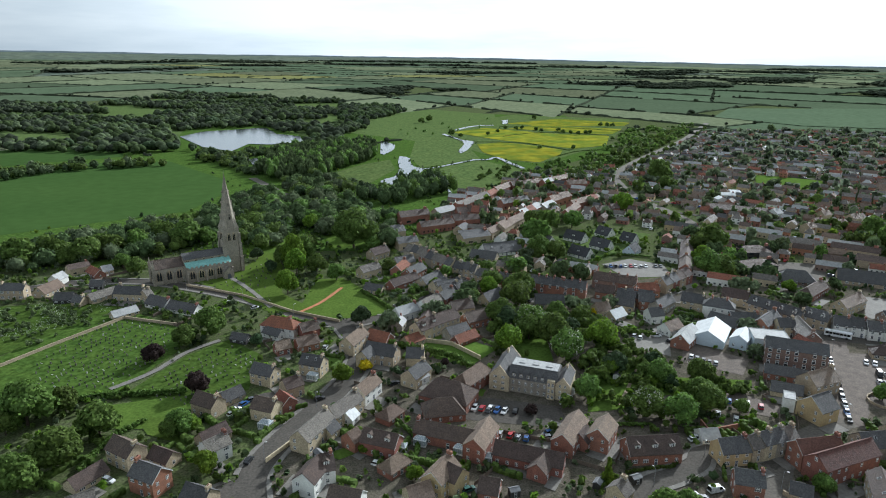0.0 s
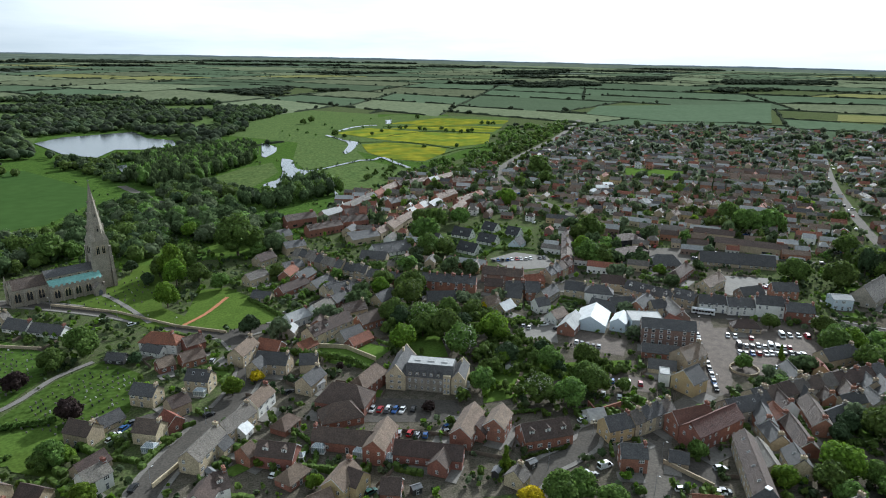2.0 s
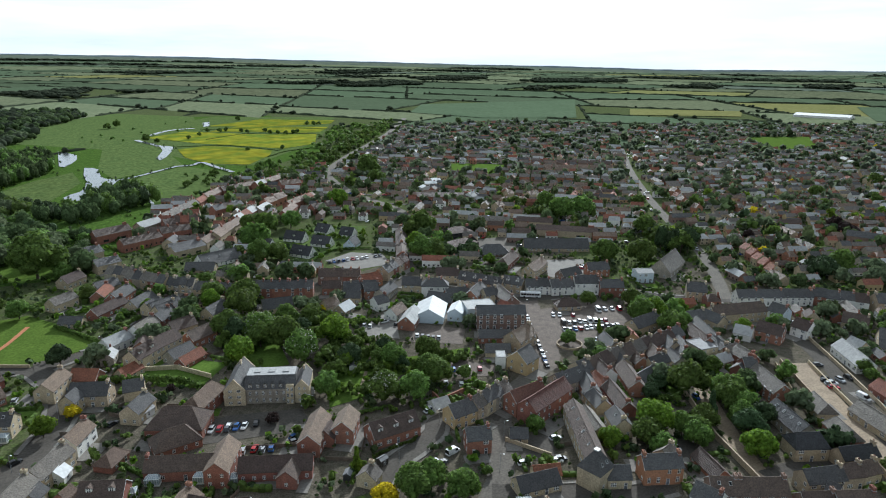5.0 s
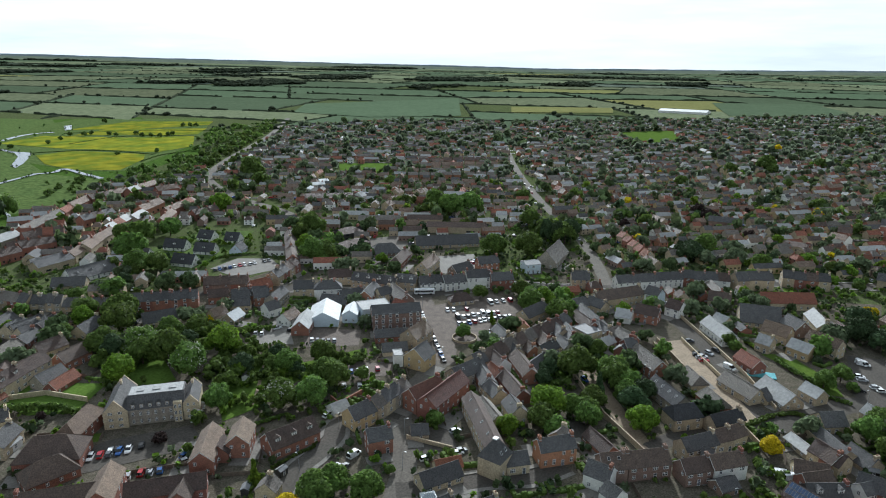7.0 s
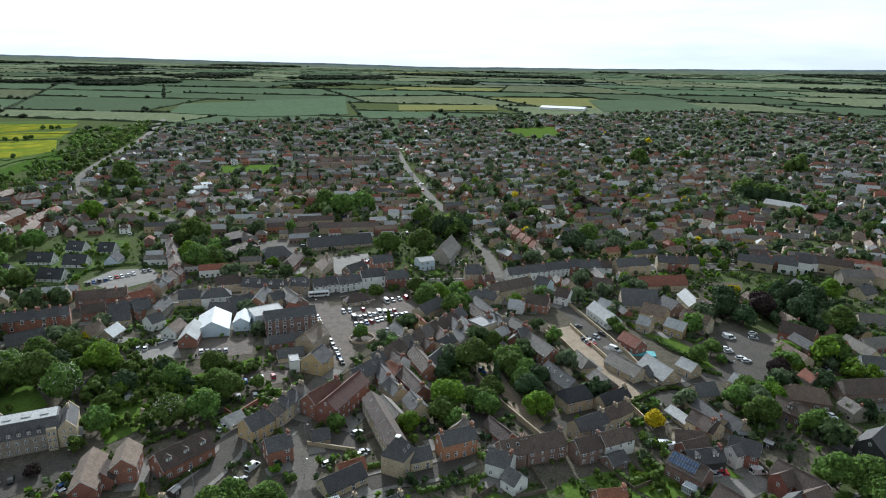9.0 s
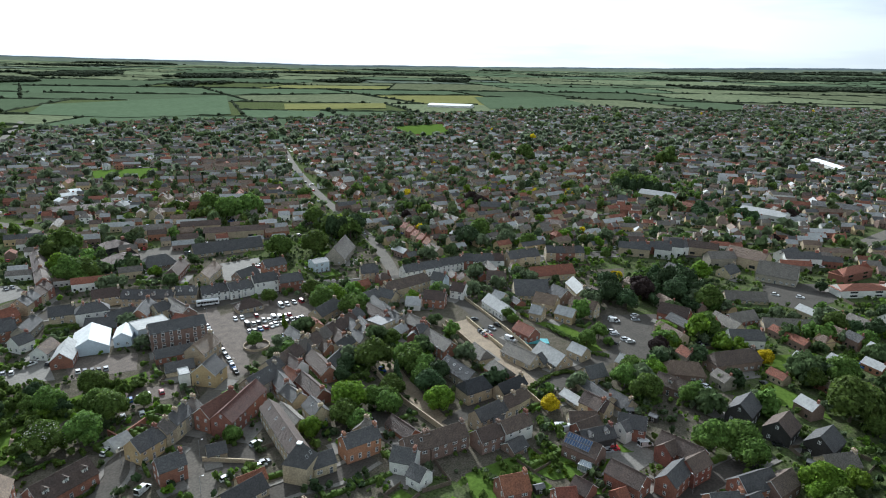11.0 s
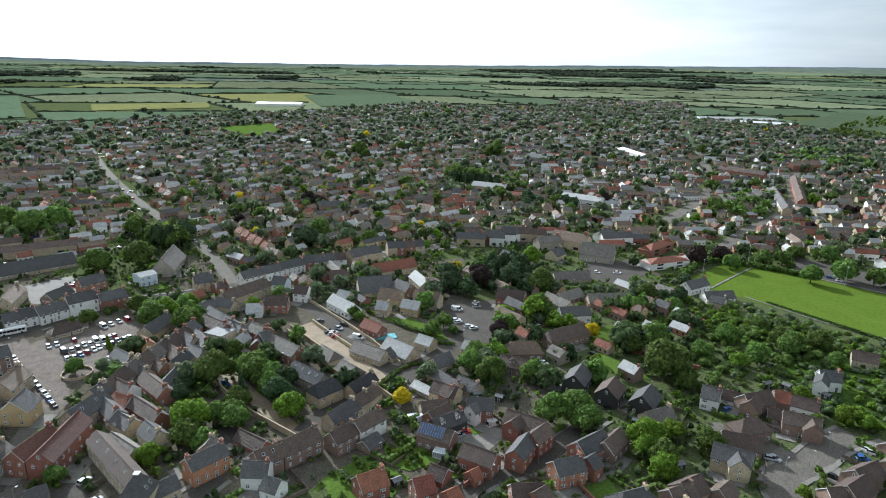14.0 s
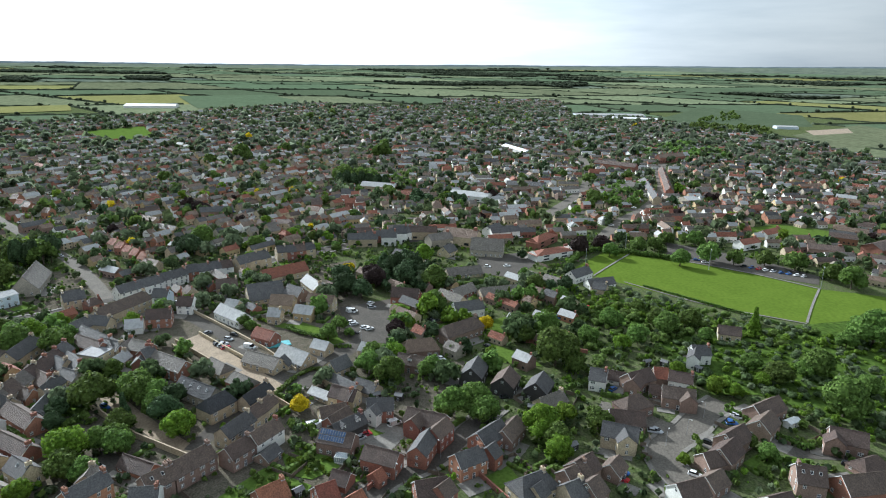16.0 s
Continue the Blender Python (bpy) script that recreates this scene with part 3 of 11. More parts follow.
def terrace(x, y, ang, L, n, W, hr, walls, roofs, detail=1, **kw):
    """n houses in a row."""
    wr = random.Random(int(x * 3 + y))
    a, u = radians(ang), L / n
    for i in range(n):
        d = -L / 2 + u * (i + 0.5)
        dz = wr.uniform(-0.35, 0.35)
        if math.hypot(x, y) > 410:
            X, Y = x + d * math.cos(a), y + d * math.sin(a)
            FAR.append((X, Y, ang, wr.choice(walls), wr.choice(roofs), u / 9.0, W / 7.0, hr / 7.6, 0))
            PLACED.append((X, Y, u / 2 + 1, W / 2 + 1, a))
            continue
        house(x + d * math.cos(a), y + d * math.sin(a), ang, u, W, hr + dz, wr.choice(walls), wr.choice(roofs), chim=wr.choice("eew" if u < 9 else "eb"),
              detail=detail, ends=0.02, group="terrace", **kw)


def plain(x, y, ang, L, W, hr, wall, roof, hip=0):
    """A house that lies among the distant ones, at its own place and size."""
    k = 2 if hip else 0
    l, w, h = FAR_KINDS[k][:3]
    FAR.append((x, y, ang, wall, roof, L / l, W / w, hr / h, k))
    PLACED.append((x, y, L / 2 + 1, W / 2 + 1, radians(ang)))


# ---- trees ----
ICO_V, ICO_F = None, None


def ico():
    global ICO_V, ICO_F
    if ICO_V is None:
        bm = bmesh.new()
        bmesh.ops.create_icosphere(bm, subdivisions=1, radius=1)
        ICO_V = np.array([v.co[:] for v in bm.verts])
        ICO_F = np.array([[v.index for v in f.verts] for f in bm.faces])
        bm.free()
    return ICO_V, ICO_F


OCT_V = np.array([(1, 0, 0), (-1, 0, 0), (0, 1, 0), (0, -1, 0), (0, 0, 1), (0, 0, -1)], float) * 1.15
OCT_F = np.array([(0, 2, 4), (2, 1, 4), (1, 3, 4), (3, 0, 4), (2, 0, 5), (1, 2, 5), (3, 1, 5), (0, 3, 5)])


def crown_arrays(rs, lobes, tufts, size, shape="round", core=True, fine=True):
    """A crown in a unit: radius 1 about z 0, made of lobes that carry tufts of leaves. Gives vertices and three- and four-sided faces."""
    d = rs.normal(size=(lobes, 3))
    d /= np.linalg.norm(d, axis=1)[:, None]
    d[:, 2] = np.abs(d[:, 2]) * 1.25 - 0.55
    dist = rs.uniform(0.35, 0.74, lobes)[:, None]
    c = d * dist
    lr = rs.uniform(0.24, 0.42, lobes)
    if shape == "full":
        c = d * rs.uniform(0.25, 0.5, lobes)[:, None]
        lr = rs.uniform(0.46, 0.66, lobes)
    if shape == "cone":
        z = np.linspace(-0.8, 1.3, lobes)
        a = rs.uniform(0, math.tau, lobes)
        rad = np.clip(0.62 - 0.42 * (z + 0.8), 0.03, 1)
        c = np.stack([np.cos(a) * rad, np.sin(a) * rad, z], 1)
        lr = 0.16 + 0.30 * np.clip(1 - (z + 0.8) / 2.2, 0, 1)
    if shape == "column":
        z = np.linspace(-0.9, 1.5, lobes)
        a = rs.uniform(0, math.tau, lobes)
        c = np.stack([np.cos(a) * 0.25, np.sin(a) * 0.25, z], 1)
        lr = 0.20 + 0.18 * np.sin(np.clip((z + 0.9) / 2.4, 0, 1) * math.pi)
    V, Fq, Ft = [], [], []
    n0 = 0
    if core:
        iv, jf = ico() if fine else (OCT_V, OCT_F)
        for i in range(lobes):
            wob = 1 + rs.uniform(-0.16, 0.16, len(iv))[:, None]
            V.append(iv * wob * lr[i] * 0.93 + c[i])
            Ft.append(jf + n0)
            n0 += len(iv)
    k = rs.integers(0, lobes, tufts * 2)
    u = rs.normal(size=(tufts * 2, 3))
    u[:, 2] += 0.35
    u /= np.linalg.norm(u, axis=1)[:, None]
    p = c[k] + u * (lr[k] * rs.uniform(0.9, 1.18, tufts * 2))[:, None]
    inside = np.zeros(len(p), bool)
    for i in range(lobes):
        inside |= (np.linalg.norm(p - c[i], axis=1) < lr[i] * 0.85)
    keep = np.where(~inside)[0][:tufts]
    p, u = p[keep], u[keep]
    nrm = u + rs.normal(size=u.shape) * 0.45
    nrm /= np.linalg.norm(nrm, axis=1)[:, None]
    t = np.cross(nrm, rs.normal(size=u.shape))
    t /= np.linalg.norm(t, axis=1)[:, None]
    b = np.cross(nrm, t)
    s = (size * rs.uniform(0.6, 1.25, len(p)))[:, None]
    q = np.stack([p - t * s - b * s * 0.5, p + t * s * 0.3 - b * s, p + t * s + b * s * 0.45, p - t * s * 0.35 + b * s], 1).reshape(-1, 3)
    V.append(q)
    Fq = np.arange(len(q)).reshape(-1, 4) + n0
    return np.concatenate(V), (np.concatenate(Ft) if Ft else np.zeros((0, 3), int)), Fq


def mesh_from(name, V, Ft, Fq, mat):
    me = bpy.data.meshes.new(name)
    nt, nq = len(Ft), len(Fq)
    me.vertices.add(len(V))
    me.vertices.foreach_set("co", V.astype(np.float32).ravel())
    me.loops.add(nt * 3 + nq * 4)
    me.loops.foreach_set("vertex_index", np.concatenate([Ft.ravel(), Fq.ravel()]).astype(np.int32))
    me.polygons.add(nt + nq)
    me.polygons.foreach_set("loop_start", np.concatenate([np.arange(nt) * 3, nt * 3 + np.arange(nq) * 4]).astype(np.int32))
    me.update(calc_edges=True)
    me.validate()
    me.materials.append(mat)
    return me


CROWNS, TRUNKS = {}, {}
TOWN_TREES = {k: [] for k in LEAF}      # far trees, by the colour of their leaves
M_BLOSSOM = material("cream_chestnut_blossom", (0.56, 0.55, 0.46), 0.8)
TREE_WORDS = {"green": "green broadleaf tree", "bright": "bright green broadleaf tree", "dark": "dark evergreen tree", "yellow": "golden yellow leaved tree",
              "purple": "copper purple leaved tree", "pale": "pale grey-green tree"}


def trunk_mesh(v, tall):
    key = (v, tall)
    if key not in TRUNKS:
        wr = random.Random(v)
        bm = bmesh.new()
        rod(bm, (0, 0, -0.05), (0.02, 0.01, 0.55), 0.075, 0.05, 7)
        rod(bm, (0.02, 0.01, 0.55), (0.0, 0.0, 0.9), 0.05, 0.03, 6)
        for i in range(5):
            a = wr.uniform(0, math.tau)
            rod(bm, (0.01, 0.01, 0.45 + 0.07 * i), (0.30 * math.cos(a), 0.30 * math.sin(a), 0.75 + 0.08 * i), 0.026, 0.009, 5)
        me = bpy.data.meshes.new("trunk")
        bm.to_mesh(me)
        bm.free()
        me.materials.append(BARK)
        TRUNKS[key] = me
    return TRUNKS[key]


def tree(x, y, r, kind="green", shape="round", h=None, group="", bloom=False):
    """A tree with a crown of radius r; h: its height."""
    dist = math.hypot(x, y)
    if dist > 540 and shape == "round" and not h:
        TOWN_TREES[kind].append((x, y, r))
        return
    X, Y, Z, k = draw_in(x, y)
    lod = 0 if dist < 420 and r > 3.2 else 1 if dist < 700 else 2
    v = int(abs(x * 3.7 + y * 1.3)) % 4
    key = (kind, shape, lod, v)
    if key not in CROWNS:
        rs = np.random.default_rng(v * 7 + lod * 31 + len(shape))
        lobes, tufts, size = ((36, 2500, 0.074), (22, 620, 0.125), (14, 190, 0.19))[lod]
        CROWNS[key] = mesh_from("crown", *crown_arrays(rs, lobes, tufts, size, shape), LEAF[kind])
    sq = {"round": 0.92, "cone": 1.5, "column": 2.0}[shape]
    cz = {"round": 0.92, "cone": 1.35, "column": 2.0}[shape] * r
    if h:
        sq = h * 0.5 / r if shape == "round" else h * 0.42 / r
        cz = h - sq * r * 0.98 if shape == "round" else h * 0.42
    top = new("tree")
    top.matrix_world = Matrix.LocRotScale((X, Y, Z), Euler((0, 0, x * 1.7 + y)), (k, k, k))
    lab = TREE_WORDS[kind] if shape == "round" else ("tall narrow " if shape == "column" else "conical ") + TREE_WORDS[kind]
    tagged(top, lab + (" in full leaf" if r > 2.4 else " of shrub size in full leaf"), "tree", group)
    share("crown", CROWNS[key], top, Matrix.LocRotScale((0, 0, cz), None, (r, r, sq * r)))
    if bloom:
        if "bloom" not in CROWNS:
            V, T, Q = crown_arrays(np.random.default_rng(v * 7 + len(shape)), 36, 900, 0.026, shape, False)
            CROWNS["bloom"] = mesh_from("blossom", V * 1.03, T, Q, M_BLOSSOM)
        share("blossom", CROWNS["bloom"], top, Matrix.LocRotScale((0, 0, cz), None, (r, r, sq * r)))
    if lod < 2:
        share("trunk", trunk_mesh(v, 0), top, Matrix.LocRotScale((0, 0, 0), None, (r * 0.8, r * 0.8, cz * 1.05)))


def woods(name, spots, kind="green", tufts=60, lobes=6, size=0.24, label="", shape="round", category="trees", core=True, tall=1.0, fine=False, far=None, smooth=False):
    """Many crowns in one mesh: spots of (x, y, radius) in true plan. far: lobes, tufts and leaf size of the crowns past 900 m."""
    rs = np.random.default_rng(len(spots) * 3 + len(name))
    fl, ft, fs = far or (max(2, lobes // 2), max(14, tufts // 4), size * (1.7 if core else 1.0))
    protos = [crown_arrays(rs, lobes, tufts, size, shape, core, fine) for _ in range(5)]
    far_protos = [crown_arrays(rs, fl, ft, fs, shape, core, fine) for _ in range(5)]
    Vs, Ts, Qs, n0 = [], [], [], 0
    for i, (x, y, r) in enumerate(spots):
        X, Y, Z, k = draw_in(x, y)
        V, T, Q = (protos if x * x + y * y < 810000 else far_protos)[i % 5]
        a = rs.uniform(0, math.tau)
        ca, sa = math.cos(a), math.sin(a)
        hz = r * tall * rs.uniform(0.85, 1.15)
        W = np.stack([(V[:, 0] * ca - V[:, 1] * sa) * r * k + X, (V[:, 0] * sa + V[:, 1] * ca) * r * k + Y, (V[:, 2] * hz + hz * 0.8) * k + Z], 1)
        Vs.append(W)
        Ts.append(T + n0)
        Qs.append(Q + n0)
        n0 += len(V)
    me = mesh_from(name, np.concatenate(Vs), np.concatenate(Ts), np.concatenate(Qs), LEAF[kind])
    if fine or smooth:
        me.shade_smooth()
    return tagged(new(name, me), label or "mass of green leafy trees", category, "", "stuff")


def hedge(pts, w, h, kind="green", label="clipped green garden hedge", name="hedge"):
    """A hedge along a line: overlapping clumps with tufts."""
    rs = np.random.default_rng(int(abs(pts[0][0] * 3 + pts[0][1])))
    spots = []
    line = smooth_line(pts, 6 if len(pts) > 2 else 1)
    for a, b in zip(line, line[1:]):
        n = max(1, int((b - a).length / (w * 0.45)))
        for i in range(n):
            spots.append(a.lerp(b, i / n))
    V0, T0, Q0 = crown_arrays(rs, 5, 46, 0.26)
    Vs, Ts, Qs, n0 = [], [], [], 0
    for p in spots:
        a = rs.uniform(0, math.tau)
        ca, sa = math.cos(a), math.sin(a)
        X, Y, Z, k = draw_in(p.x, p.y)
        hh = h * rs.uniform(0.9, 1.12)
        Vs.append(np.stack([(V0[:, 0] * ca - V0[:, 1] * sa) * w * 0.72 * k + X, (V0[:, 0] * sa + V0[:, 1] * ca) * w * 0.72 * k + Y, ((V0[:, 2] * 0.62 + 0.45) * hh) * k + Z], 1))
        Ts.append(T0 + n0)
        Qs.append(Q0 + n0)
        n0 += len(V0)
    me = mesh_from(name, np.concatenate(Vs), np.concatenate(Ts), np.concatenate(Qs), LEAF[kind])
    return tagged(new(name, me), label, "hedge")


def wall_line(pts, h, mat, w=0.35, name="garden_wall", label="low stone garden wall", cap=True):
    bm = bmesh.new()
    for a, b in zip(pts, pts[1:]):
        a, b = Vector(a), Vector(b)
        d = (b - a).normalized()
        nrm = Vector((-d.y, d.x)) * w / 2
        a2, b2 = a - d * 0.1, b + d * 0.1
        for q, z0, z1 in ((1.0, -0.2, h), (1.35, h + 0.003, h + 0.1)):
            c = [a2 - nrm * q, b2 - nrm * q, b2 + nrm * q, a2 + nrm * q]
            v = [bm.verts.new((p.x, p.y, z)) for z in (z0, z1) for p in c]
            for f in ((3, 2, 1, 0), (4, 5, 6, 7), (0, 1, 5, 4), (1, 2, 6, 5), (2, 3, 7, 6), (3, 0, 4, 7)):
                bm.faces.new([v[i] for i in f])
    return tagged(link(name, bm, mat), label, "wall")


# ---- cars ----
PAINT = {
    "white": material("white_car_paint", (0.75, 0.75, 0.75), 0.5, fine_amount=0.02, vary=0.05, spec=0.3),
    "silver": material("silver_car_paint", (0.42, 0.43, 0.45), 0.5, fine_amount=0.02, vary=0.1, spec=0.3),
    "black": material("black_car_paint", (0.018, 0.018, 0.02), 0.5, fine_amount=0.02, vary=0.2, spec=0.3),
    "grey": material("grey_car_paint", (0.10, 0.105, 0.115), 0.5, fine_amount=0.02, vary=0.15, spec=0.3),
    "red": material("red_car_paint", (0.38, 0.02, 0.03), 0.5, fine_amount=0.02, vary=0.1, spec=0.3),
    "blue": material("blue_car_paint", (0.03, 0.10, 0.30), 0.5, fine_amount=0.02, vary=0.1, spec=0.3),
    "green": material("green_car_paint", (0.04, 0.11, 0.09), 0.5, fine_amount=0.02, vary=0.1, spec=0.3),
}
M_TYRE = material("tyre_rubber", (0.02, 0.02, 0.02), 0.8)
M_CARGLASS = material("car_glass", (0.015, 0.018, 0.02), 0.05, fine_amount=0.02, spec=0.7)


def loft(bm, stations, mi=0):
    """A closed skin through rings of corners."""
    rings = [[bm.verts.new(p) for p in s] for s in stations]
    n = len(rings[0])
    for a, b in zip(rings, rings[1:]):
        for i in range(n):
            j = (i + 1) % n
            bm.faces.new((a[i], a[j], b[j], b[i])).material_index = mi
    bm.faces.new(rings[0][::-1]).material_index = mi
    bm.faces.new(rings[-1]).material_index = mi


def car_meshes(kind):
    van = kind == "van"
    l, w = (5.2, 1.95) if van else (4.25, 1.78)
    bm = bmesh.new()
    prof = ((-0.5, 0.30, 0.62, 0.90), (-0.47, 0.22, 0.78, 0.97), (-0.33, 0.2, 0.86, 1.0), (0.18, 0.2, 0.90, 1.0), (0.40, 0.2, 0.80, 0.97), (0.5, 0.30, 0.62, 0.86))
    loft(bm, [[(l * u, -w / 2 * k, zl), (l * u, w / 2 * k, zl), (l * u, w / 2 * k, zh * 0.72), (l * u, w / 2 * k * 0.9, zh), (l * u, -w / 2 * k * 0.9, zh), (l * u, -w / 2 * k, zh * 0.72)] for u, zl, zh, k in prof])
    hi = 2.0 if van else 1.46
    cab = ((-0.46, 0.85, 0.90), (-0.36, hi - 0.06, 0.78), (-0.1, hi, 0.8), (0.05, hi - 0.05, 0.78), (0.24, 0.88, 0.86)) if not van else ((-0.49, 0.85, 0.92), (-0.47, hi, 0.86), (0.1, hi, 0.86), (0.22, hi - 0.15, 0.84), (0.36, 0.9, 0.9))
    rb = bmesh.new()
    loft(rb, [[(l * u, -w / 2 * k, z - 0.03), (l * u, w / 2 * k, z - 0.03), (l * u, w / 2 * k * 0.95, z + 0.04), (l * u, -w / 2 * k * 0.95, z + 0.04)] for u, z, k in cab[1:-1]])
    gb = bmesh.new()
    loft(gb, [[(l * u, -w / 2 * 0.9, 0.8), (l * u, w / 2 * 0.9, 0.8), (l * u, w / 2 * k, z), (l * u, -w / 2 * k, z)] for u, z, k in cab])
    wb = bmesh.new()
    rod(wb, (0, -0.11, 0), (0, 0.11, 0), 0.32, 0.32, 10)
    rod(wb, (0, -0.12, 0), (0, 0.12, 0), 0.19, 0.19, 8, 1)
    if van:
        box(rb, -0.47 * l, 0.08 * l, -w / 2 * 0.9, w / 2 * 0.9, 0.9, hi - 0.02)
    out = []
    for nm, b in (("body", bm), ("car_roof", rb), ("window", gb), ("wheel", wb)):
        bmesh.ops.recalc_face_normals(b, faces=b.faces)
        me = bpy.data.meshes.new(nm)
        b.to_mesh(me)
        b.free()
        out.append(me)
    out[2].materials.append(M_CARGLASS)
    out[3].materials.append(M_TYRE)
    out[3].materials.append(M_LEAD)
    return out, l, w


CARS = {}


def car(x, y, ang, colour="silver", kind="car"):
    if kind not in CARS:
        CARS[kind] = car_meshes(kind), {}
    (meshes, l, w), painted = CARS[kind]
    if colour not in painted:
        painted[colour] = [m.copy() for m in meshes[:2]]
        for m in painted[colour]:
            m.materials.append(PAINT[colour])
    top = new(kind)
    top.matrix_world = pose(x, y, 0.03, 0, 0, ang)
    tagged(top, "%s %s parked on the tarmac" % (colour, "panel van" if kind == "van" else "hatchback car"), kind, "parked cars")
    I = Matrix()
    share("body", painted[colour][0], top, I)
    share("car_roof", painted[colour][1], top, I)
    share("window", meshes[2], top, I)
    if math.hypot(x, y) < 330:
        for u in (-0.31, 0.31):
            for s in (-1, 1):
                share("wheel", meshes[3], top, Matrix.Translation((l * u, s * (w / 2 - 0.12), 0.32)))
    return top


def car_row(x0, y0, x1, y1, n, turn, colours="white silver black grey silver white red blue", skip=0.1):
    """n cars along a line, each turned by turn degrees from it."""
    wr = random.Random(int(x0 * 5 + y1))
    a = math.degrees(math.atan2(y1 - y0, x1 - x0))
    cs = colours.split()
    for i in range(n):
        if wr.random() < skip:
            continue
        t = (i + 0.5) / n
        car(x0 + (x1 - x0) * t + wr.uniform(-0.2, 0.2), y0 + (y1 - y0) * t + wr.uniform(-0.2, 0.2), a + turn + wr.uniform(-3, 3) + wr.choice((0, 180)), wr.choice(cs), "van" if wr.random() < 0.07 else "car")

# ---- town fabric ----
def inside(p, poly):
    x, y = p
    hit = False
    for (x0, y0), (x1, y1) in zip(poly, poly[1:] + poly[:1]):
        if (y0 > y) != (y1 > y) and x < (x1 - x0) * (y - y0) / (y1 - y0) + x0:
            hit = not hit
    return hit


GREENS = []          # plan outlines that stay free of houses
TREE_SPOTS = {"green": [], "dark": [], "bright": [], "yellow": [], "purple": [], "pale": [], "valley": [], "willow": [], "distant": []}
STREETS = []         # lines of roads, with their widths


def free(x, y, r=6.0):
    """Whether a spot lies clear of roads, lawns and the houses that stand already."""
    if any(inside((x, y), g) for g in GREENS):
        return False
    for px, py, a, b, t in PLACED:
        if abs(px - x) < a + r and abs(py - y) < a + r:
            dx, dy = px - x, py - y
            u, v = dx * math.cos(t) + dy * math.sin(t), -dx * math.sin(t) + dy * math.cos(t)
            if abs(u) < a + r and abs(v) < b + r:
                return False
    for line, w in STREETS:
        for (x0, y0), (x1, y1) in zip(line, line[1:]):
            L2 = (x1 - x0) ** 2 + (y1 - y0) ** 2
            k = max(0, min(1, ((x - x0) * (x1 - x0) + (y - y0) * (y1 - y0)) / max(L2, 1e-6)))
            if math.hypot(x - x0 - k * (x1 - x0), y - y0 - k * (y1 - y0)) < w / 2 + r * 0.8:
                return False
    return True


def far_prototype(kind):
    """A plain house as vertices, faces and what each face is: wall, glass, roof or stack."""
    L, W, hr, pitch, hip = FAR_KINDS[kind]
    a, b, e = L / 2, W / 2, hr - W / 2 * pitch
    V = [(-a, -b, 0), (a, -b, 0), (a, b, 0), (-a, b, 0), (-a, -b, e), (a, -b, e), (a, b, e), (-a, b, e), (-a, 0, hr - 0.1), (a, 0, hr - 0.1)]
    F = [((0, 1, 5, 4), 0), ((2, 3, 7, 6), 0), ((1, 2, 6, 9, 5), 0), ((3, 0, 4, 8, 7), 0)]
    o, z = 0.3, e - 0.3 * pitch + 0.1
    r = a + 0.2 if not hip else a - b * hip
    n = len(V)
    V += [(-a - o, -b - o, z), (a + o, -b - o, z), (a + o, b + o, z), (-a - o, b + o, z), (-r, 0, hr + 0.1), (r, 0, hr + 0.1)]
    F += [((n, n + 1, n + 5, n + 4), 2), ((n + 2, n + 3, n + 4, n + 5), 2)]
    if hip:
        F += [((n + 1, n + 2, n + 5), 2), ((n + 3, n, n + 4), 2)]
    m = max(1, int(L / 3.2))
    for sy in (-1, 1):
        for s in range(max(1, int(e / 2.4))):
            for i in range(m):
                px, y, z0 = -a + L * (i + 0.5) / m, sy * (b + 0.04), s * 2.5 + 0.9
                n = len(V)
                V += [(px - 0.65, y, z0), (px + 0.65, y, z0), (px + 0.65, y, z0 + 1.2), (px - 0.65, y, z0 + 1.2)]
                F.append(((n, n + 1, n + 2, n + 3) if sy < 0 else (n + 3, n + 2, n + 1, n), 1))
    n = len(V)
    x0, x1 = a - 1.2, a - 0.3
    V += [(x, y, z) for z in (hr - 0.6, hr + 1.2) for x, y in ((x0, -0.4), (x1, -0.4), (x1, 0.4), (x0, 0.4))]
    F += [(tuple(n + i for i in q), 3) for q in ((4, 5, 6, 7), (0, 1, 5, 4), (1, 2, 6, 5), (2, 3, 7, 6), (3, 0, 4, 7))]
    return np.array(V, float), F


FAR_KINDS = ((9, 7, 7.6, 0.8, 0), (15, 7, 7.4, 0.8, 0), (8.5, 8, 8.2, 0.75, 0.7), (11, 6.5, 5.6, 0.75, 0), (24, 7, 7.6, 0.8, 0))


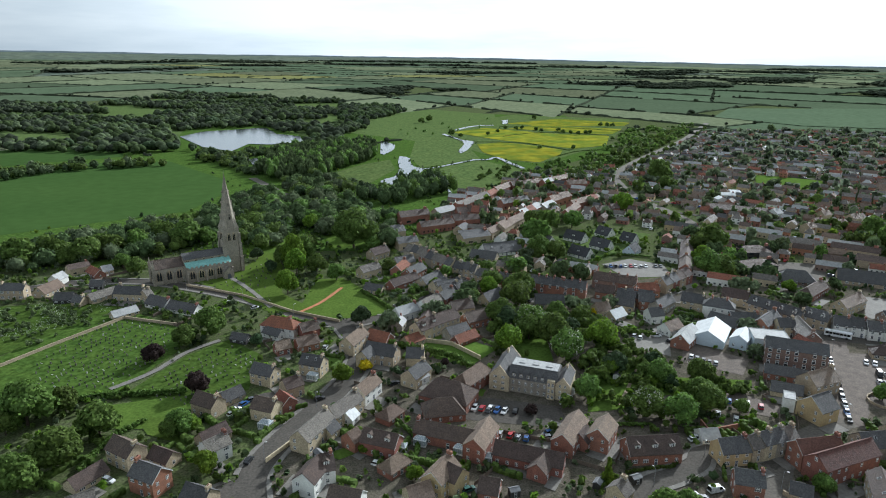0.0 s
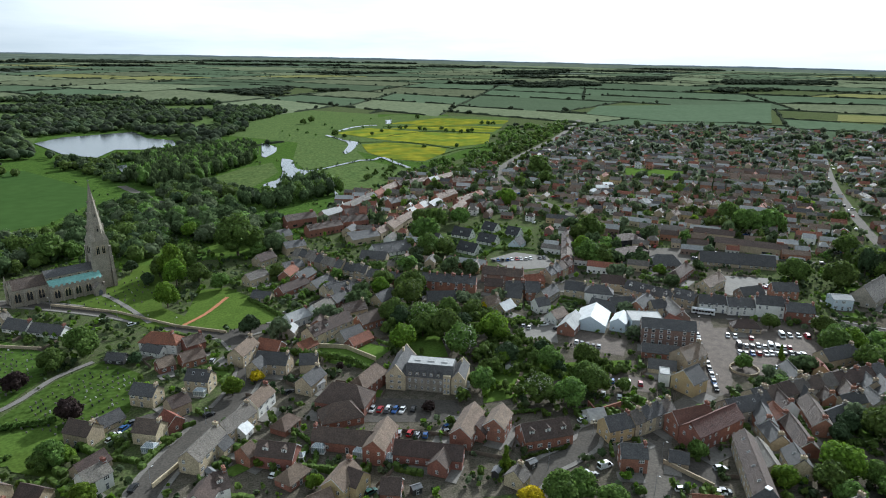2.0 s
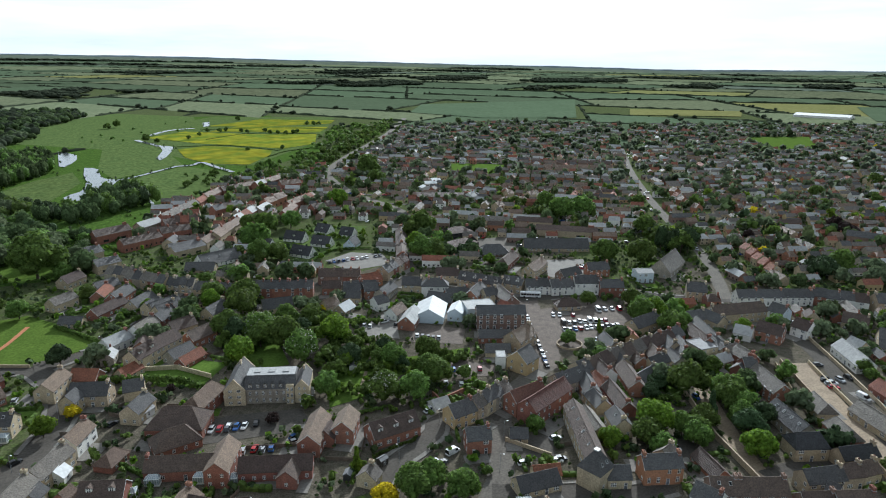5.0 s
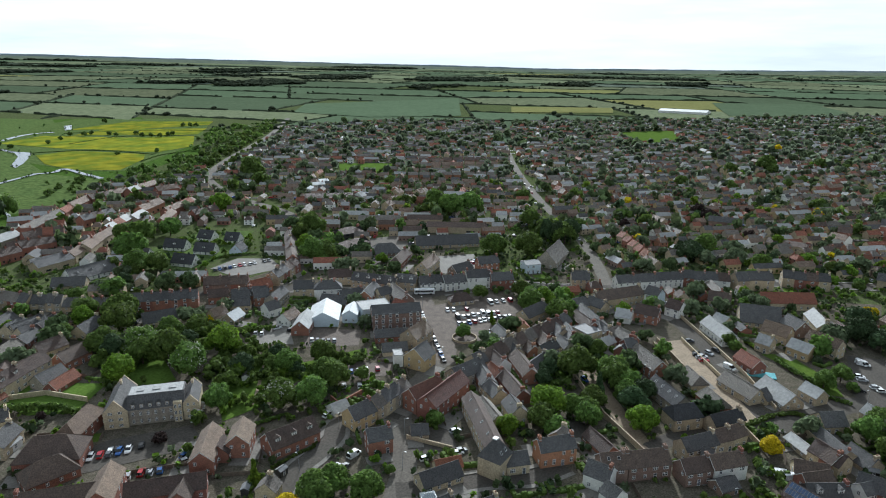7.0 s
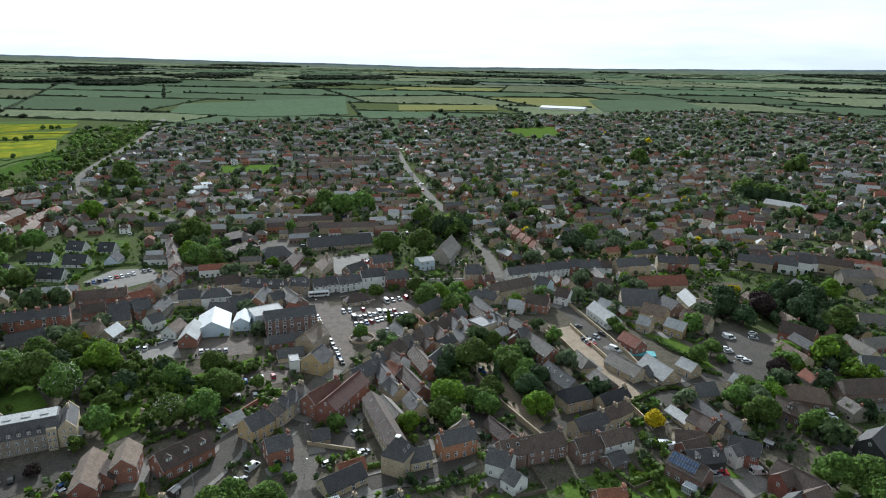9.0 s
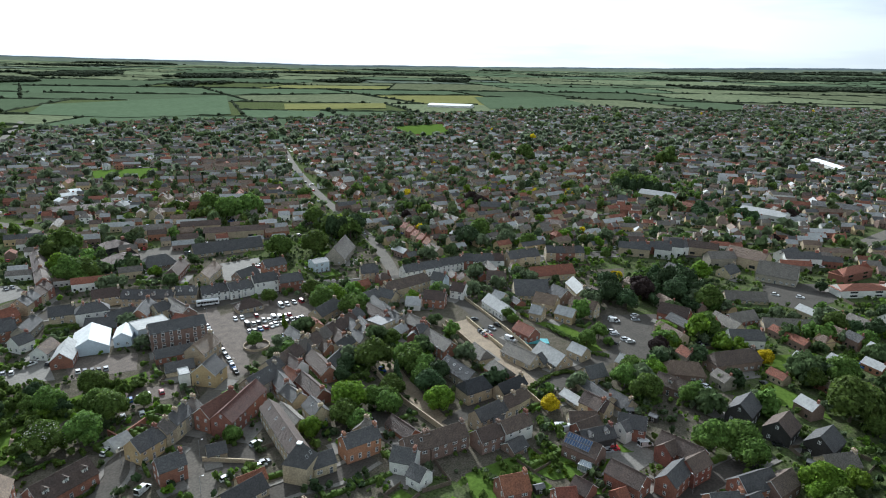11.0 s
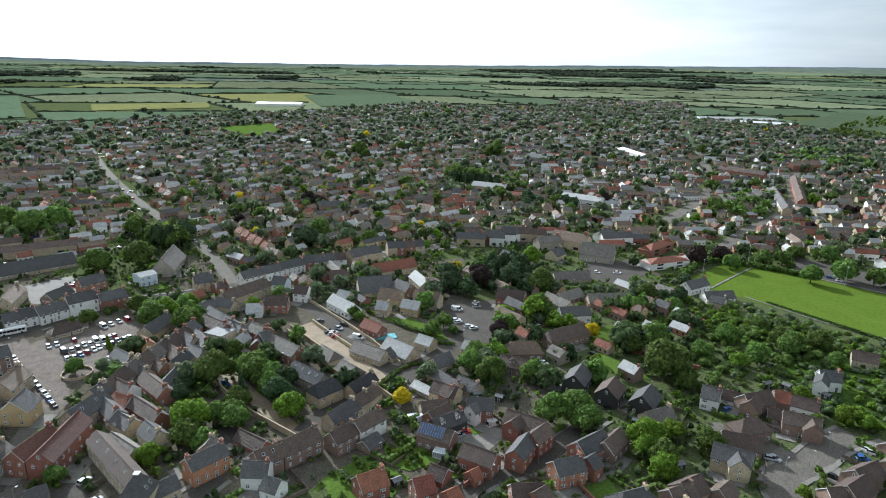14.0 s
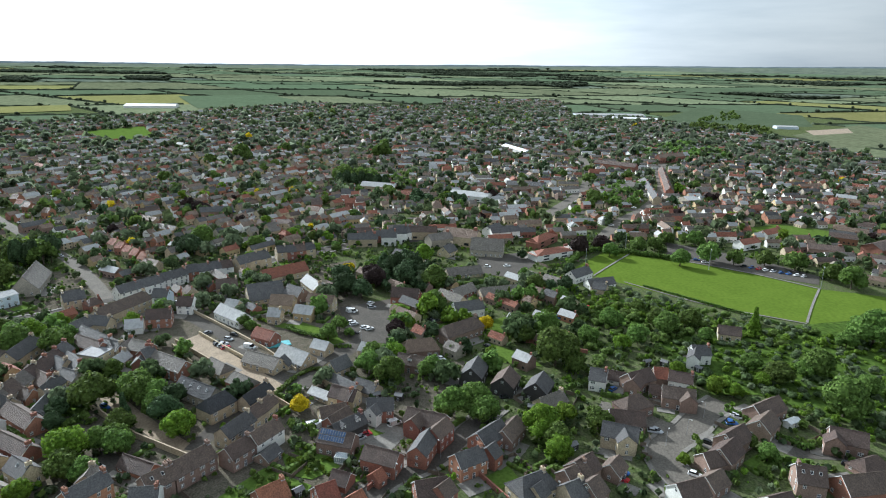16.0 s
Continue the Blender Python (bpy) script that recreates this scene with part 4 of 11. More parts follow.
def finish_far_houses():
    """All houses that lie too far off to count, in one mesh."""
    walls, roofs = list(WALL), list(ROOF)
    mats = [WALL[w] for w in walls] + [ROOF[r] for r in roofs] + [M_GLASS, WALL["brick"]]
    protos = [far_prototype(k) for k in range(5)]
    V, F, M, n0 = [], [], [], 0
    for x, y, ang, wall, roof, sx, sy, sz, kind in FAR:
        X, Y, Z, k = draw_in(x, y)
        P, faces = protos[kind]
        c, s = math.cos(radians(ang)) * k, math.sin(radians(ang)) * k
        V.append(np.stack([P[:, 0] * sx * c - P[:, 1] * sy * s + X, P[:, 0] * sx * s + P[:, 1] * sy * c + Y, P[:, 2] * k * sz * (0.94 + 0.12 * ((x * 7 + y * 3) % 1)) + Z], 1))
        slot = (walls.index(wall), len(mats) - 2, len(walls) + roofs.index(roof), len(mats) - 1)
        for f, w in faces:
            F.append([i + n0 for i in f])
            M.append(slot[w])
        n0 += len(P)
    me = bpy.data.meshes.new("distant_houses")
    me.from_pydata(np.concatenate(V).tolist(), [], F)
    me.polygons.foreach_set("material_index", M)
    for m in mats:
        me.materials.append(m)
    tagged(new("distant_houses", me), "distant streets of tiled brick and stone houses", "houses", "", "stuff")


def warp(x, y):
    """Bends straight rows into the lanes of a grown town."""
    return (x + 26 * math.sin(y / 133 + 1.3) + 8 * math.sin(x / 81 + y / 97), y + 24 * math.sin(x / 147 + 0.4) + 8 * math.sin(x / 93 - y / 79))


FAR_CARS = []
# Roofs past 700 m: a paler mix, haze put into its colours.
HAZED_ROOFS = ("light", "light", "stone", "stone", "stone", "tan", "slate", "red")


# The default mix leans pale too, its light roofs standing for haze and glints.
def estate(poly, ang, seed=1, walls=("stone", "stone", "stone", "cream", "grey", "brown", "orange", "brick", "white", "white"), roofs=("stone", "stone", "stone", "tan", "tan", "light", "light", "slate", "brown", "red"),
           deep=30, gap=13.5, keep=0.9, trees=0.9, kinds=(0, 0, 1, 1, 2, 3, 3, 4), street=True, bend=1.0):
    """Houses in bent rows along streets at that angle, with garden trees between them and cars at the kerb."""
    wr = random.Random(seed)
    a = radians(ang)
    ca, sa = math.cos(a), math.sin(a)
    us = [x * ca + y * sa for x, y in poly]
    vs = [-x * sa + y * ca for x, y in poly]
    v, row = min(vs) - 40, 0

    def spot(u, vv):
        x, y = u * ca - vv * sa, u * sa + vv * ca
        wx, wy = warp(x, y)
        return x + (wx - x) * bend, y + (wy - y) * bend

    while v < max(vs) + 40:
        u = min(us) - 40 + wr.uniform(0, gap)
        while u < max(us) + 40:
            vv = v + wr.uniform(-1.0, 1.0)
            x, y = spot(u, vv)
            if inside((x, y), poly):
                x2, y2 = spot(u + 2, vv)
                turn = math.degrees(math.atan2(y2 - y, x2 - x))
                kind = wr.choice(kinds)
                if wr.random() < keep and free(x, y, 4.2):
                    FAR.append((x, y, turn + (90 if wr.random() < 0.07 else 0) + wr.uniform(-2.5, 2.5), wr.choice(walls), wr.choice(roofs if math.hypot(x, y) < 700 else HAZED_ROOFS), wr.uniform(0.66, 0.9), wr.uniform(0.72, 0.94), wr.uniform(0.72, 0.92), kind))
                    u += FAR_KINDS[kind][0] * 0.8 - 6
                    if wr.random() < 0.5:
                        cx, cy = spot(u + wr.uniform(-4, 4), vv + (7.5 if row % 2 == 0 else -7.5))
                        FAR_CARS.append((cx, cy, turn + wr.choice((0, 90)), wr.random()))
                for _ in range(3):
                    if wr.random() < trees * 0.45:
                        tx, ty = spot(u + wr.uniform(-8, 8), vv + (-1 if row % 2 == 0 else 1) * wr.uniform(6, 15))
                        if free(tx, ty, 1.0):
                            # past 650 m the trees take the leaves paled with haze
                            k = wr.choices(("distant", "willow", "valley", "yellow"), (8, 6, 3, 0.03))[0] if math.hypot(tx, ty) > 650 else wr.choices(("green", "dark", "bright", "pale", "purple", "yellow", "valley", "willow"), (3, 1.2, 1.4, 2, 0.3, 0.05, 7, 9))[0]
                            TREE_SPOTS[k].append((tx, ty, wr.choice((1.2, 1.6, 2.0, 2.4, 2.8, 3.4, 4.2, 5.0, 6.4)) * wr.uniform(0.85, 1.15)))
            u += gap + wr.uniform(-2, 5)
        if street and row % 2 == 0:
            line = []
            u = min(us) - 40
            while u < max(us) + 60:
                p = spot(u, v + deep * 0.21)
                if inside(p, poly) and free(*p, 1.5):
                    line.append(p)
                else:
                    if len(line) > 4:
                        STREET_LINES.append(line)
                    line = []
                u += 14
            if len(line) > 4:
                STREET_LINES.append(line)
        v += deep * (0.42 if row % 2 == 0 else 0.58)
        row += 1


STREET_LINES = []


def finish_streets():
    for i, line in enumerate(STREET_LINES):
        pts = [draw_in(*p)[:2] for p in line]
        strip("side_street", pts, 4.8, ASPHALT, 0.30 + 0.006 * (i % 40), "grey residential street between houses")


def finish_far_cars():
    P, T = [], []
    box8 = np.array([(-1, -1, 0), (1, -1, 0), (1, 1, 0), (-1, 1, 0), (-1, -1, 1), (1, -1, 1), (1, 1, 1), (-1, 1, 1)], float)
    quads = ((4, 5, 6, 7), (0, 1, 5, 4), (1, 2, 6, 5), (2, 3, 7, 6), (3, 0, 4, 7))
    V, F, M, n0 = [], [], [], 0
    paints = ["white", "silver", "black", "grey", "blue", "red"]
    for x, y, ang, pick in FAR_CARS:
        X, Y, Z, k = draw_in(x, y)
        c, s = math.cos(radians(ang)), math.sin(radians(ang))
        for (sx, sy, sz, ox, oz), cab in (((2.1, 0.87, 0.62, 0, 0.35), 0), ((1.1, 0.74, 0.5, -0.25, 0.97), 1)):
            B = box8 * (sx, sy, sz)
            if cab:
                B[4:, 0] *= 0.7
            B = B + (ox, 0, oz)
            V.append(np.stack([(B[:, 0] * c - B[:, 1] * s) * k + X, (B[:, 0] * s + B[:, 1] * c) * k + Y, B[:, 2] * k + Z + 0.3], 1))
            for q in quads:
                F.append([i + n0 for i in q])
                M.append(6 if cab and q != (4, 5, 6, 7) else int(pick ** 1.4 * 5.99))
            n0 += 8
    me = bpy.data.meshes.new("distant_cars")
    me.from_pydata(np.concatenate(V).tolist(), [], F)
    me.polygons.foreach_set("material_index", M)
    for p in paints:
        me.materials.append(PAINT[p])
    me.materials.append(M_CARGLASS)
    tagged(new("distant_cars", me), "distant parked cars along the streets", "cars", "", "stuff")


WATERS = []


def on_street(x, y, r):
    for line, w in STREETS:
        for (x0, y0), (x1, y1) in zip(line, line[1:]):
            k = max(0, min(1, ((x - x0) * (x1 - x0) + (y - y0) * (y1 - y0)) / max((x1 - x0) ** 2 + (y1 - y0) ** 2, 1e-6)))
            if math.hypot(x - x0 - k * (x1 - x0), y - y0 - k * (y1 - y0)) < w / 2 + r:
                return True
    return False


def thicket(poly, seed, count, r0, r1, kind="green", name="thicket", label="dense scrub of green bushes and small trees", tufts=60, size=0.24, shape="round", lobes=6, tall=1.0, fine=False):
    wr = random.Random(seed)
    xs, ys = [p[0] for p in poly], [p[1] for p in poly]
    spots = []
    tries = 0
    while len(spots) < count and tries < count * 30:
        tries += 1
        p = (wr.uniform(min(xs), max(xs)), wr.uniform(min(ys), max(ys)))
        r = wr.uniform(r0, r1)
        if inside(p, poly) and not any(inside(p, q) for q in WATERS) and not on_street(*p, r * 0.7):
            spots.append((*p, r))
    if spots:
        woods(name, spots, kind, tufts, lobes, size, label, shape, tall=tall, fine=fine)


def forest(poly, seed, gap, r0, r1, mix, name="woodland", label="dense broadleaved woodland in full leaf", tall=1.0, lobes=5, tufts=34, size=0.24, shape="full", far=(6, 0, 0.2), gaps=0):
    """Woodland: crowns a jittered step apart, of several kinds side by side."""
    wr = random.Random(seed)
    xs, ys = [p[0] for p in poly], [p[1] for p in poly]
    spots = {k: [] for k in mix}
    y = min(ys)
    while y < max(ys):
        x = min(xs)
        while x < max(xs):
            p = (x + wr.uniform(-0.45, 0.45) * gap, y + wr.uniform(-0.45, 0.45) * gap)
            r = wr.uniform(r0, r1)
            open_ground = gaps and math.hypot(*p) > 1060 and noise.noise(Vector((p[0] * 0.0042 + p[1] * 0.001, p[1] * 0.0085, 7))) < gaps
            if inside(p, poly) and not open_ground and not any(inside(p, q) for q in WATERS) and not on_street(*p, r * 0.6):
                spots[wr.choices(list(mix), list(mix.values()))[0]].append((*p, r))
            x += gap
        y += gap * 0.9
    for k, v in spots.items():
        if v:
            woods(name, v, k, tufts, lobes, size, label, shape, tall=tall, fine=True, far=far)


COPSES = []


def farmland(seed, bounds, size, crops):
    """Hedged fields: a block of true plan cut again and again, with hedges and hedgerow trees along the cuts."""
    wr = random.Random(seed)
    todo = [bounds]
    hedges, copses, fields = [], list(COPSES), 0
    while todo:
        q = todo.pop()
        a, b, c, d = [Vector(p) for p in q]
        mid = (a + b + c + d) / 4
        dist = mid.length
        lim = size * (0.7 + dist / 2600)
        w, h = ((b - a).length + (c - d).length) / 2, ((d - a).length + (c - b).length) / 2
        if max(w, h) > lim * wr.uniform(0.8, 1.5):
            t, s = wr.uniform(0.36, 0.64), wr.uniform(0.36, 0.64)
            if w > h:
                p, r = a.lerp(b, t), d.lerp(c, s)
                todo += [(a, p, r, d), (p, b, c, r)]
                hedges.append((p, r))
            else:
                p, r = b.lerp(c, t), a.lerp(d, s)
                todo += [(a, b, p, r), (r, p, c, d)]
                hedges.append((p, r))
            continue
        if mid.length < 950 or any(inside((mid.x, mid.y), g) for g in GREENS):
            continue
        az = math.degrees(math.atan2(mid.x, mid.y))
        if not -55 < az < 135:
            continue
        if dist > 1500 and wr.random() < (0.07 if dist < 3000 else 0.15):
            if dist > 3000 and wr.random() < 0.5:
                s = wr.uniform(0.25, 0.5)
                b, c = a.lerp(b, s), d.lerp(c, s)
            copses.append((a, b, c, d))
            continue
        corners = []
        for p, r in ((a, b), (b, c), (c, d), (d, a)):
            for k in range(4):
                X, Y, Z, _ = draw_in(*p.lerp(r, k / 4))
                corners.append((X, Y))
        lift = 0.25 if dist < 2700 else 0.2 + 0.0005 * dist
        m = wr.choices(list(crops), [w_ for w_ in crops.values()])[0]
        patch("field", corners, CROP[m], min(lift, 3.0), FIELD_WORDS[m], "field")
        fields += 1
    spots, wood, V, F = [], [], [], []
    for quad in copses:
        a, b, c, d = [Vector(p) for p in quad]
        step = 14 + (a + c).length / 2 * 0.005
        m, n = max(2, int((b - a).length / step)), max(2, int((d - a).length / step))
        for i in range(m + 1):
            for j in range(n + 1):
                p = a.lerp(b, i / m).lerp(d.lerp(c, i / m), j / n) + Vector((wr.uniform(-0.4, 0.4), wr.uniform(-0.4, 0.4))) * step
                rim = max(abs(2 * i / m - 1), abs(2 * j / n - 1))
                if noise.noise(Vector((p.x, p.y, 3)) * 0.005) + 0.35 > rim * rim * 0.6:
                    wood.append((p.x, p.y, step * wr.uniform(0.6, 0.95)))
    for a, b in hedges:
        mid = (a + b) / 2
        az = math.degrees(math.atan2(mid.x, mid.y))
        if not -50 < az < 130:
            continue
        L = (b - a).length
        n = max(3, int(L / (9 + 0.006 * mid.length)))
        side = Vector((a.y - b.y, b.x - a.x)).normalized()
        line = []
        belt = 1.0 if wr.random() < (0.1 if mid.length < 2200 else 0.16) else 0.4 if wr.random() < 0.6 else 0.14
        for i in range(n + 1):
            p = a.lerp(b, i / n) + side * wr.uniform(-1.5, 1.5)
            if 880 < p.length < 11000 and wr.random() > 0.03 and not any(inside((p.x, p.y), g) for g in GREENS):
                w, h = (1.6 + 0.0009 * p.length) * wr.uniform(0.6, 1.4), (1.8 + 0.0008 * p.length) * wr.uniform(0.5, 1.7)
                line.append([(*draw_in(*(p + side * u)), z) for u, z in ((-w, 0), (-w * 0.7, h * 0.8), (0, h), (w * 0.7, h * 0.8), (w, 0))])
                if wr.random() < belt:
                    spots.append((p.x, p.y, (wr.uniform(4.0, 7.5) if wr.random() < 0.5 else wr.uniform(2.0, 3.4)) * (1 + p.length / 7500)))
                if i < n:
                    continue
            if len(line) > 1:
                n0 = len(V)
                V += [(X, Y, Z + z * k - 0.2 * (j in (0, 4))) for sec in line for j, (X, Y, Z, k, z) in enumerate(sec)]
                F += [(n0 + 5 * m + j, n0 + 5 * m + j + 1, n0 + 5 * m + j + 6, n0 + 5 * m + j + 5) for m in range(len(line) - 1) for j in range(4)]
            line = []
    # the hedges share the leaf colour that holds the haze
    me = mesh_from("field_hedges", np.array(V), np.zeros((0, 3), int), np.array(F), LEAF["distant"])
    tagged(new("field_hedges", me), "long clipped green hedges between the fields", "hedge", "", "stuff")
    return spots, wood


# Pasture, wheat and hay are paled: distance haze is put into their colours.
CROP = {
    "pasture": material("pasture", (0.148, 0.164, 0.098), 0.95, (0.116, 0.136, 0.080), 60.0, 0.9, 0.08, 0.25, 0.22, spec=0.0),
    "wheat": material("young_wheat", (0.092, 0.122, 0.074), 0.95, (0.076, 0.104, 0.062), 80.0, 0.9, 0.08, 0.15, 0.18, spec=0.0),
    "hay": material("dry_hay_field", (0.19, 0.185, 0.075), 0.95, (0.15, 0.155, 0.06), 80.0, 0.9, 0.08, 0.15, 0.15, spec=0.0),
    "buttercup": material("buttercup_meadow", (0.25, 0.235, 0.024), 0.95, (0.10, 0.150, 0.024), 32.0, 0.55, 0.06, 0.25, 0.1, spec=0.0),
    "soil": material("bare_soil", (0.19, 0.15, 0.11), 0.95, (0.15, 0.12, 0.09), 80.0, 0.9, 0.08, 0.15, 0.15, spec=0.05),
}
FIELD_WORDS = {"pasture": "green pasture field between hedges", "wheat": "dark green field of young wheat", "hay": "pale dry hay field",
               "buttercup": "yellow buttercup meadow", "soil": "bare brown ploughed field"}


# ---- the ground sheet ----
def ground_sheet():
    bm = bmesh.new()
    radii = [0, 80, 200, 400, 700, 1100, 1500, 1800] + [1800 + 3190 * (i / 26) for i in range(1, 27)]
    rings = []
    for r in radii:
        rings.append([bm.verts.new((0, 0, 0))] if r == 0 else
                     [bm.verts.new((r * math.sin(i * math.tau / 120), r * math.cos(i * math.tau / 120), land(r * math.sin(i * math.tau / 120), r * math.cos(i * math.tau / 120)))) for i in range(120)])
    for i in range(120):
        bm.faces.new((rings[0][0], rings[1][(i + 1) % 120], rings[1][i]))
        for a, b in zip(rings[1:], rings[2:]):
            j = (i + 1) % 120
            bm.faces.new((a[i], a[j], b[j], b[i]))
    bmesh.ops.recalc_face_normals(bm, faces=bm.faces)
    if sum(f.normal.z for f in bm.faces) < 0:
        bmesh.ops.reverse_faces(bm, faces=bm.faces)
    # past 2.6 km the ground takes a farmland colour paled with haze
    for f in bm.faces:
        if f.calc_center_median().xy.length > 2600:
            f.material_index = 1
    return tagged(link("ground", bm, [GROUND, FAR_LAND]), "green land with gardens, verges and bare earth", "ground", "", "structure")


GROUND = material("town_ground", (0.066, 0.096, 0.028), 0.95, (0.088, 0.090, 0.054), 3.2, 0.8, 1.2, 0.45, 0.0, bump=0.3, spec=0.0, third=(0.036, 0.066, 0.018))
FAR_LAND = material("hazed_farmland", (0.125, 0.145, 0.105), 1.0, (0.085, 0.105, 0.085), 90.0, 0.5, 0.03, 0.3, 0.0, spec=0.0)
ground_sheet()


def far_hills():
    """The last low hills on the skyline, haze blue painted into their colour."""
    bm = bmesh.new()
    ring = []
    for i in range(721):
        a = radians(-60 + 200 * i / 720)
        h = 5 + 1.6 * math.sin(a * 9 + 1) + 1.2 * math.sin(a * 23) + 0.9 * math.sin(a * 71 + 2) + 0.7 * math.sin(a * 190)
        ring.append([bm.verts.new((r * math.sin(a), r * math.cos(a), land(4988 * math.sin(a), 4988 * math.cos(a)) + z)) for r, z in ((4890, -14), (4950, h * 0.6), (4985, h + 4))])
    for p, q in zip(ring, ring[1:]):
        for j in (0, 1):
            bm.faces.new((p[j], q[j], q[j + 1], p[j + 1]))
    tagged(link("backdrop", bm, material("haze_blue_hills", (0.125, 0.150, 0.160), 1.0, (0.095, 0.118, 0.128), 160.0, 0.9, 0.02, 0.2, 0.0, spec=0.0)), "low hills on the skyline, painted haze blue-grey", "hills", "", "structure")


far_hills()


# ---- church and manor ----
M_STONE = WALL["grey"]


def lancet(bm, x, y0, y1, z0, w, h, mi=1):
    """A pointed window, as a shallow plate."""
    out = [(-w / 2, 0), (w / 2, 0), (w / 2, h * 0.6), (w * 0.3, h * 0.85), (0, h), (-w * 0.3, h * 0.85), (-w / 2, h * 0.6)]
    a = [bm.verts.new((x + u, y0, z0 + v)) for u, v in out]
    b = [bm.verts.new((x + u, y1, z0 + v)) for u, v in out]
    bm.faces.new(a)
    bm.faces.new(b[::-1])
    for i in range(7):
        j = (i + 1) % 7
        bm.faces.new((a[j], a[i], b[i], b[j]))


def gothic_window(top, x, y, z, w, h, turn=0):
    m = Matrix.Translation((x, y, z)) @ Matrix.Rotation(radians(turn), 4, "Z")
    bm = bmesh.new()
    lancet(bm, 0, -0.10, 0.05, -0.15, w + 0.5, h + 0.45)
    f = part("window", bm, WALL["stone"], top)
    f.matrix_local = m
    bm = bmesh.new()
    for s in (-1, 1):
        lancet(bm, s * w * 0.26, -0.16, -0.08, 0, w * 0.44, h * 0.9)
    part("pane", bm, M_GLASS, f)


def church(x, y, ang):
    """Tower and spire at the origin, the nave and chancel run to -x, the south aisle lies on -y."""
    top = new("church")
    top.matrix_world = pose(x, y, 0, 0, 0, ang)
    PLACED.append((x - 20 * math.cos(radians(ang)), y - 20 * math.sin(radians(ang)), 32, 14, radians(ang)))
    tagged(top, "grey limestone parish church with a tall broach spire", "church")
    bm = bmesh.new()
    box(bm, -4.4, 4.4, -4.4, 4.4, -0.5, 26.5)
    tower = part("tower", bm, M_STONE, top)
    for sx in (-1, 1):
        for sy in (-1, 1):
            bm = bmesh.new()
            for k, z in ((1.5, 9), (1.1, 17), (0.7, 23)):
                box(bm, sx * 4.4 - (0.7 if sx > 0 else k), sx * 4.4 + (k if sx > 0 else 0.7), sy * 4.4 - 0.6, sy * 4.4 + 0.6, -0.5, z)
                box(bm, sx * 4.4 - 0.6, sx * 4.4 + 0.6, sy * 4.4 - (0.7 if sy > 0 else k), sy * 4.4 + (k if sy > 0 else 0.7), -0.5, z - 0.02)
            part("buttress", bm, M_STONE, tower)
    for z in (9.5, 18, 25.8):
        bm = bmesh.new()
        box(bm, -4.6, 4.6, -4.6, 4.6, z, z + 0.35)
        part("string_course", bm, M_STONE, tower)
    for t in range(4):
        c, s = math.cos(t * math.pi / 2), math.sin(t * math.pi / 2)
        for u in (-1.4, 1.4):
            gothic_window(top, u * c + 4.42 * s, u * s - 4.42 * c, 19.2, 1.5, 4.6, t * 90)
    bm = bmesh.new()
    base = [bm.verts.new((4.5 * math.cos(i * math.pi / 4 + math.pi / 8) * 1.06, 4.5 * math.sin(i * math.pi / 4 + math.pi / 8) * 1.06, 26.5)) for i in range(8)]
    mid = [bm.verts.new((1.9 * math.cos(i * math.pi / 4 + math.pi / 8), 1.9 * math.sin(i * math.pi / 4 + math.pi / 8), 45)) for i in range(8)]
    tip = bm.verts.new((0, 0, 57))
    for i in range(8):
        j = (i + 1) % 8
        bm.faces.new((base[i], base[j], mid[j], mid[i]))
        bm.faces.new((mid[i], mid[j], tip))
    spire = part("spire", bm, M_STONE, top)
    for i in range(8):
        a = i * math.pi / 4 + math.pi / 8
        bm = bmesh.new()
        rod(bm, (4.75 * math.cos(a), 4.75 * math.sin(a), 26.5), (0.05 * math.cos(a), 0.05 * math.sin(a), 57), 0.16, 0.06, 4)
        part("rib", bm, M_STONE, spire)
    bm = bmesh.new()
    for sx in (-1, 1):
        for sy in (-1, 1):
            c = [bm.verts.new(p) for p in ((sx * 4.5, sy * 4.5, 26.4), (sx * 1.7, sy * 4.5, 26.4), (sx * 2.3, sy * 2.3, 33), (sx * 4.5, sy * 1.7, 26.4))]
            bm.faces.new((c[0], c[1], c[2]))
            bm.faces.new((c[0], c[2], c[3]))
    part("broach", bm, M_STONE, top)
    for t in range(4):
        for z, w, h in ((31, 1.3, 3.6), (39, 0.9, 2.6), (46, 0.55, 1.6)):
            r = 4.75 * (57 - z) / 30.5 * 0.93
            bm = bmesh.new()
            box(bm, -w / 2, w / 2, -r - 0.45, -r + 0.9, z, z + h * 0.62)
            for s in (-1, 1):
                p = [(s * (w / 2 + 0.15), -r - 0.6, z + h * 0.58), (0, -r - 0.6, z + h), (0, -r + 1.2, z + h), (s * (w / 2 + 0.15), -r + 1.2, z + h * 0.58)]
                slab(bm, *(p if s < 0 else p[::-1]), 0.12)
            l = part("lucarne", bm, M_STONE, top)
            l.matrix_local = Matrix.Rotation(t * math.pi / 2, 4, "Z")
            bm = bmesh.new()
            box(bm, -w * 0.22, w * 0.22, -r - 0.5, -r - 0.44, z + 0.2, z + h * 0.55)
            part("opening", bm, M_GLASS, l)
    bm = bmesh.new()
    box(bm, -0.06, 0.06, -0.06, 0.06, 56.5, 59)
    box(bm, -0.5, 0.5, -0.05, 0.05, 58.0, 58.15)
    part("weathervane", bm, M_LEAD, top)
    # nave with clerestory, aisles, chancel
    for nm, x0, x1, w, eave, hr, rf in (("nave", -27.5, -4.4, 9.0, 12.0, 14.6, "slate"), ("chancel", -43.5, -27.5, 8.6, 9.0, 13.2, "brown")):
        L = x1 - x0
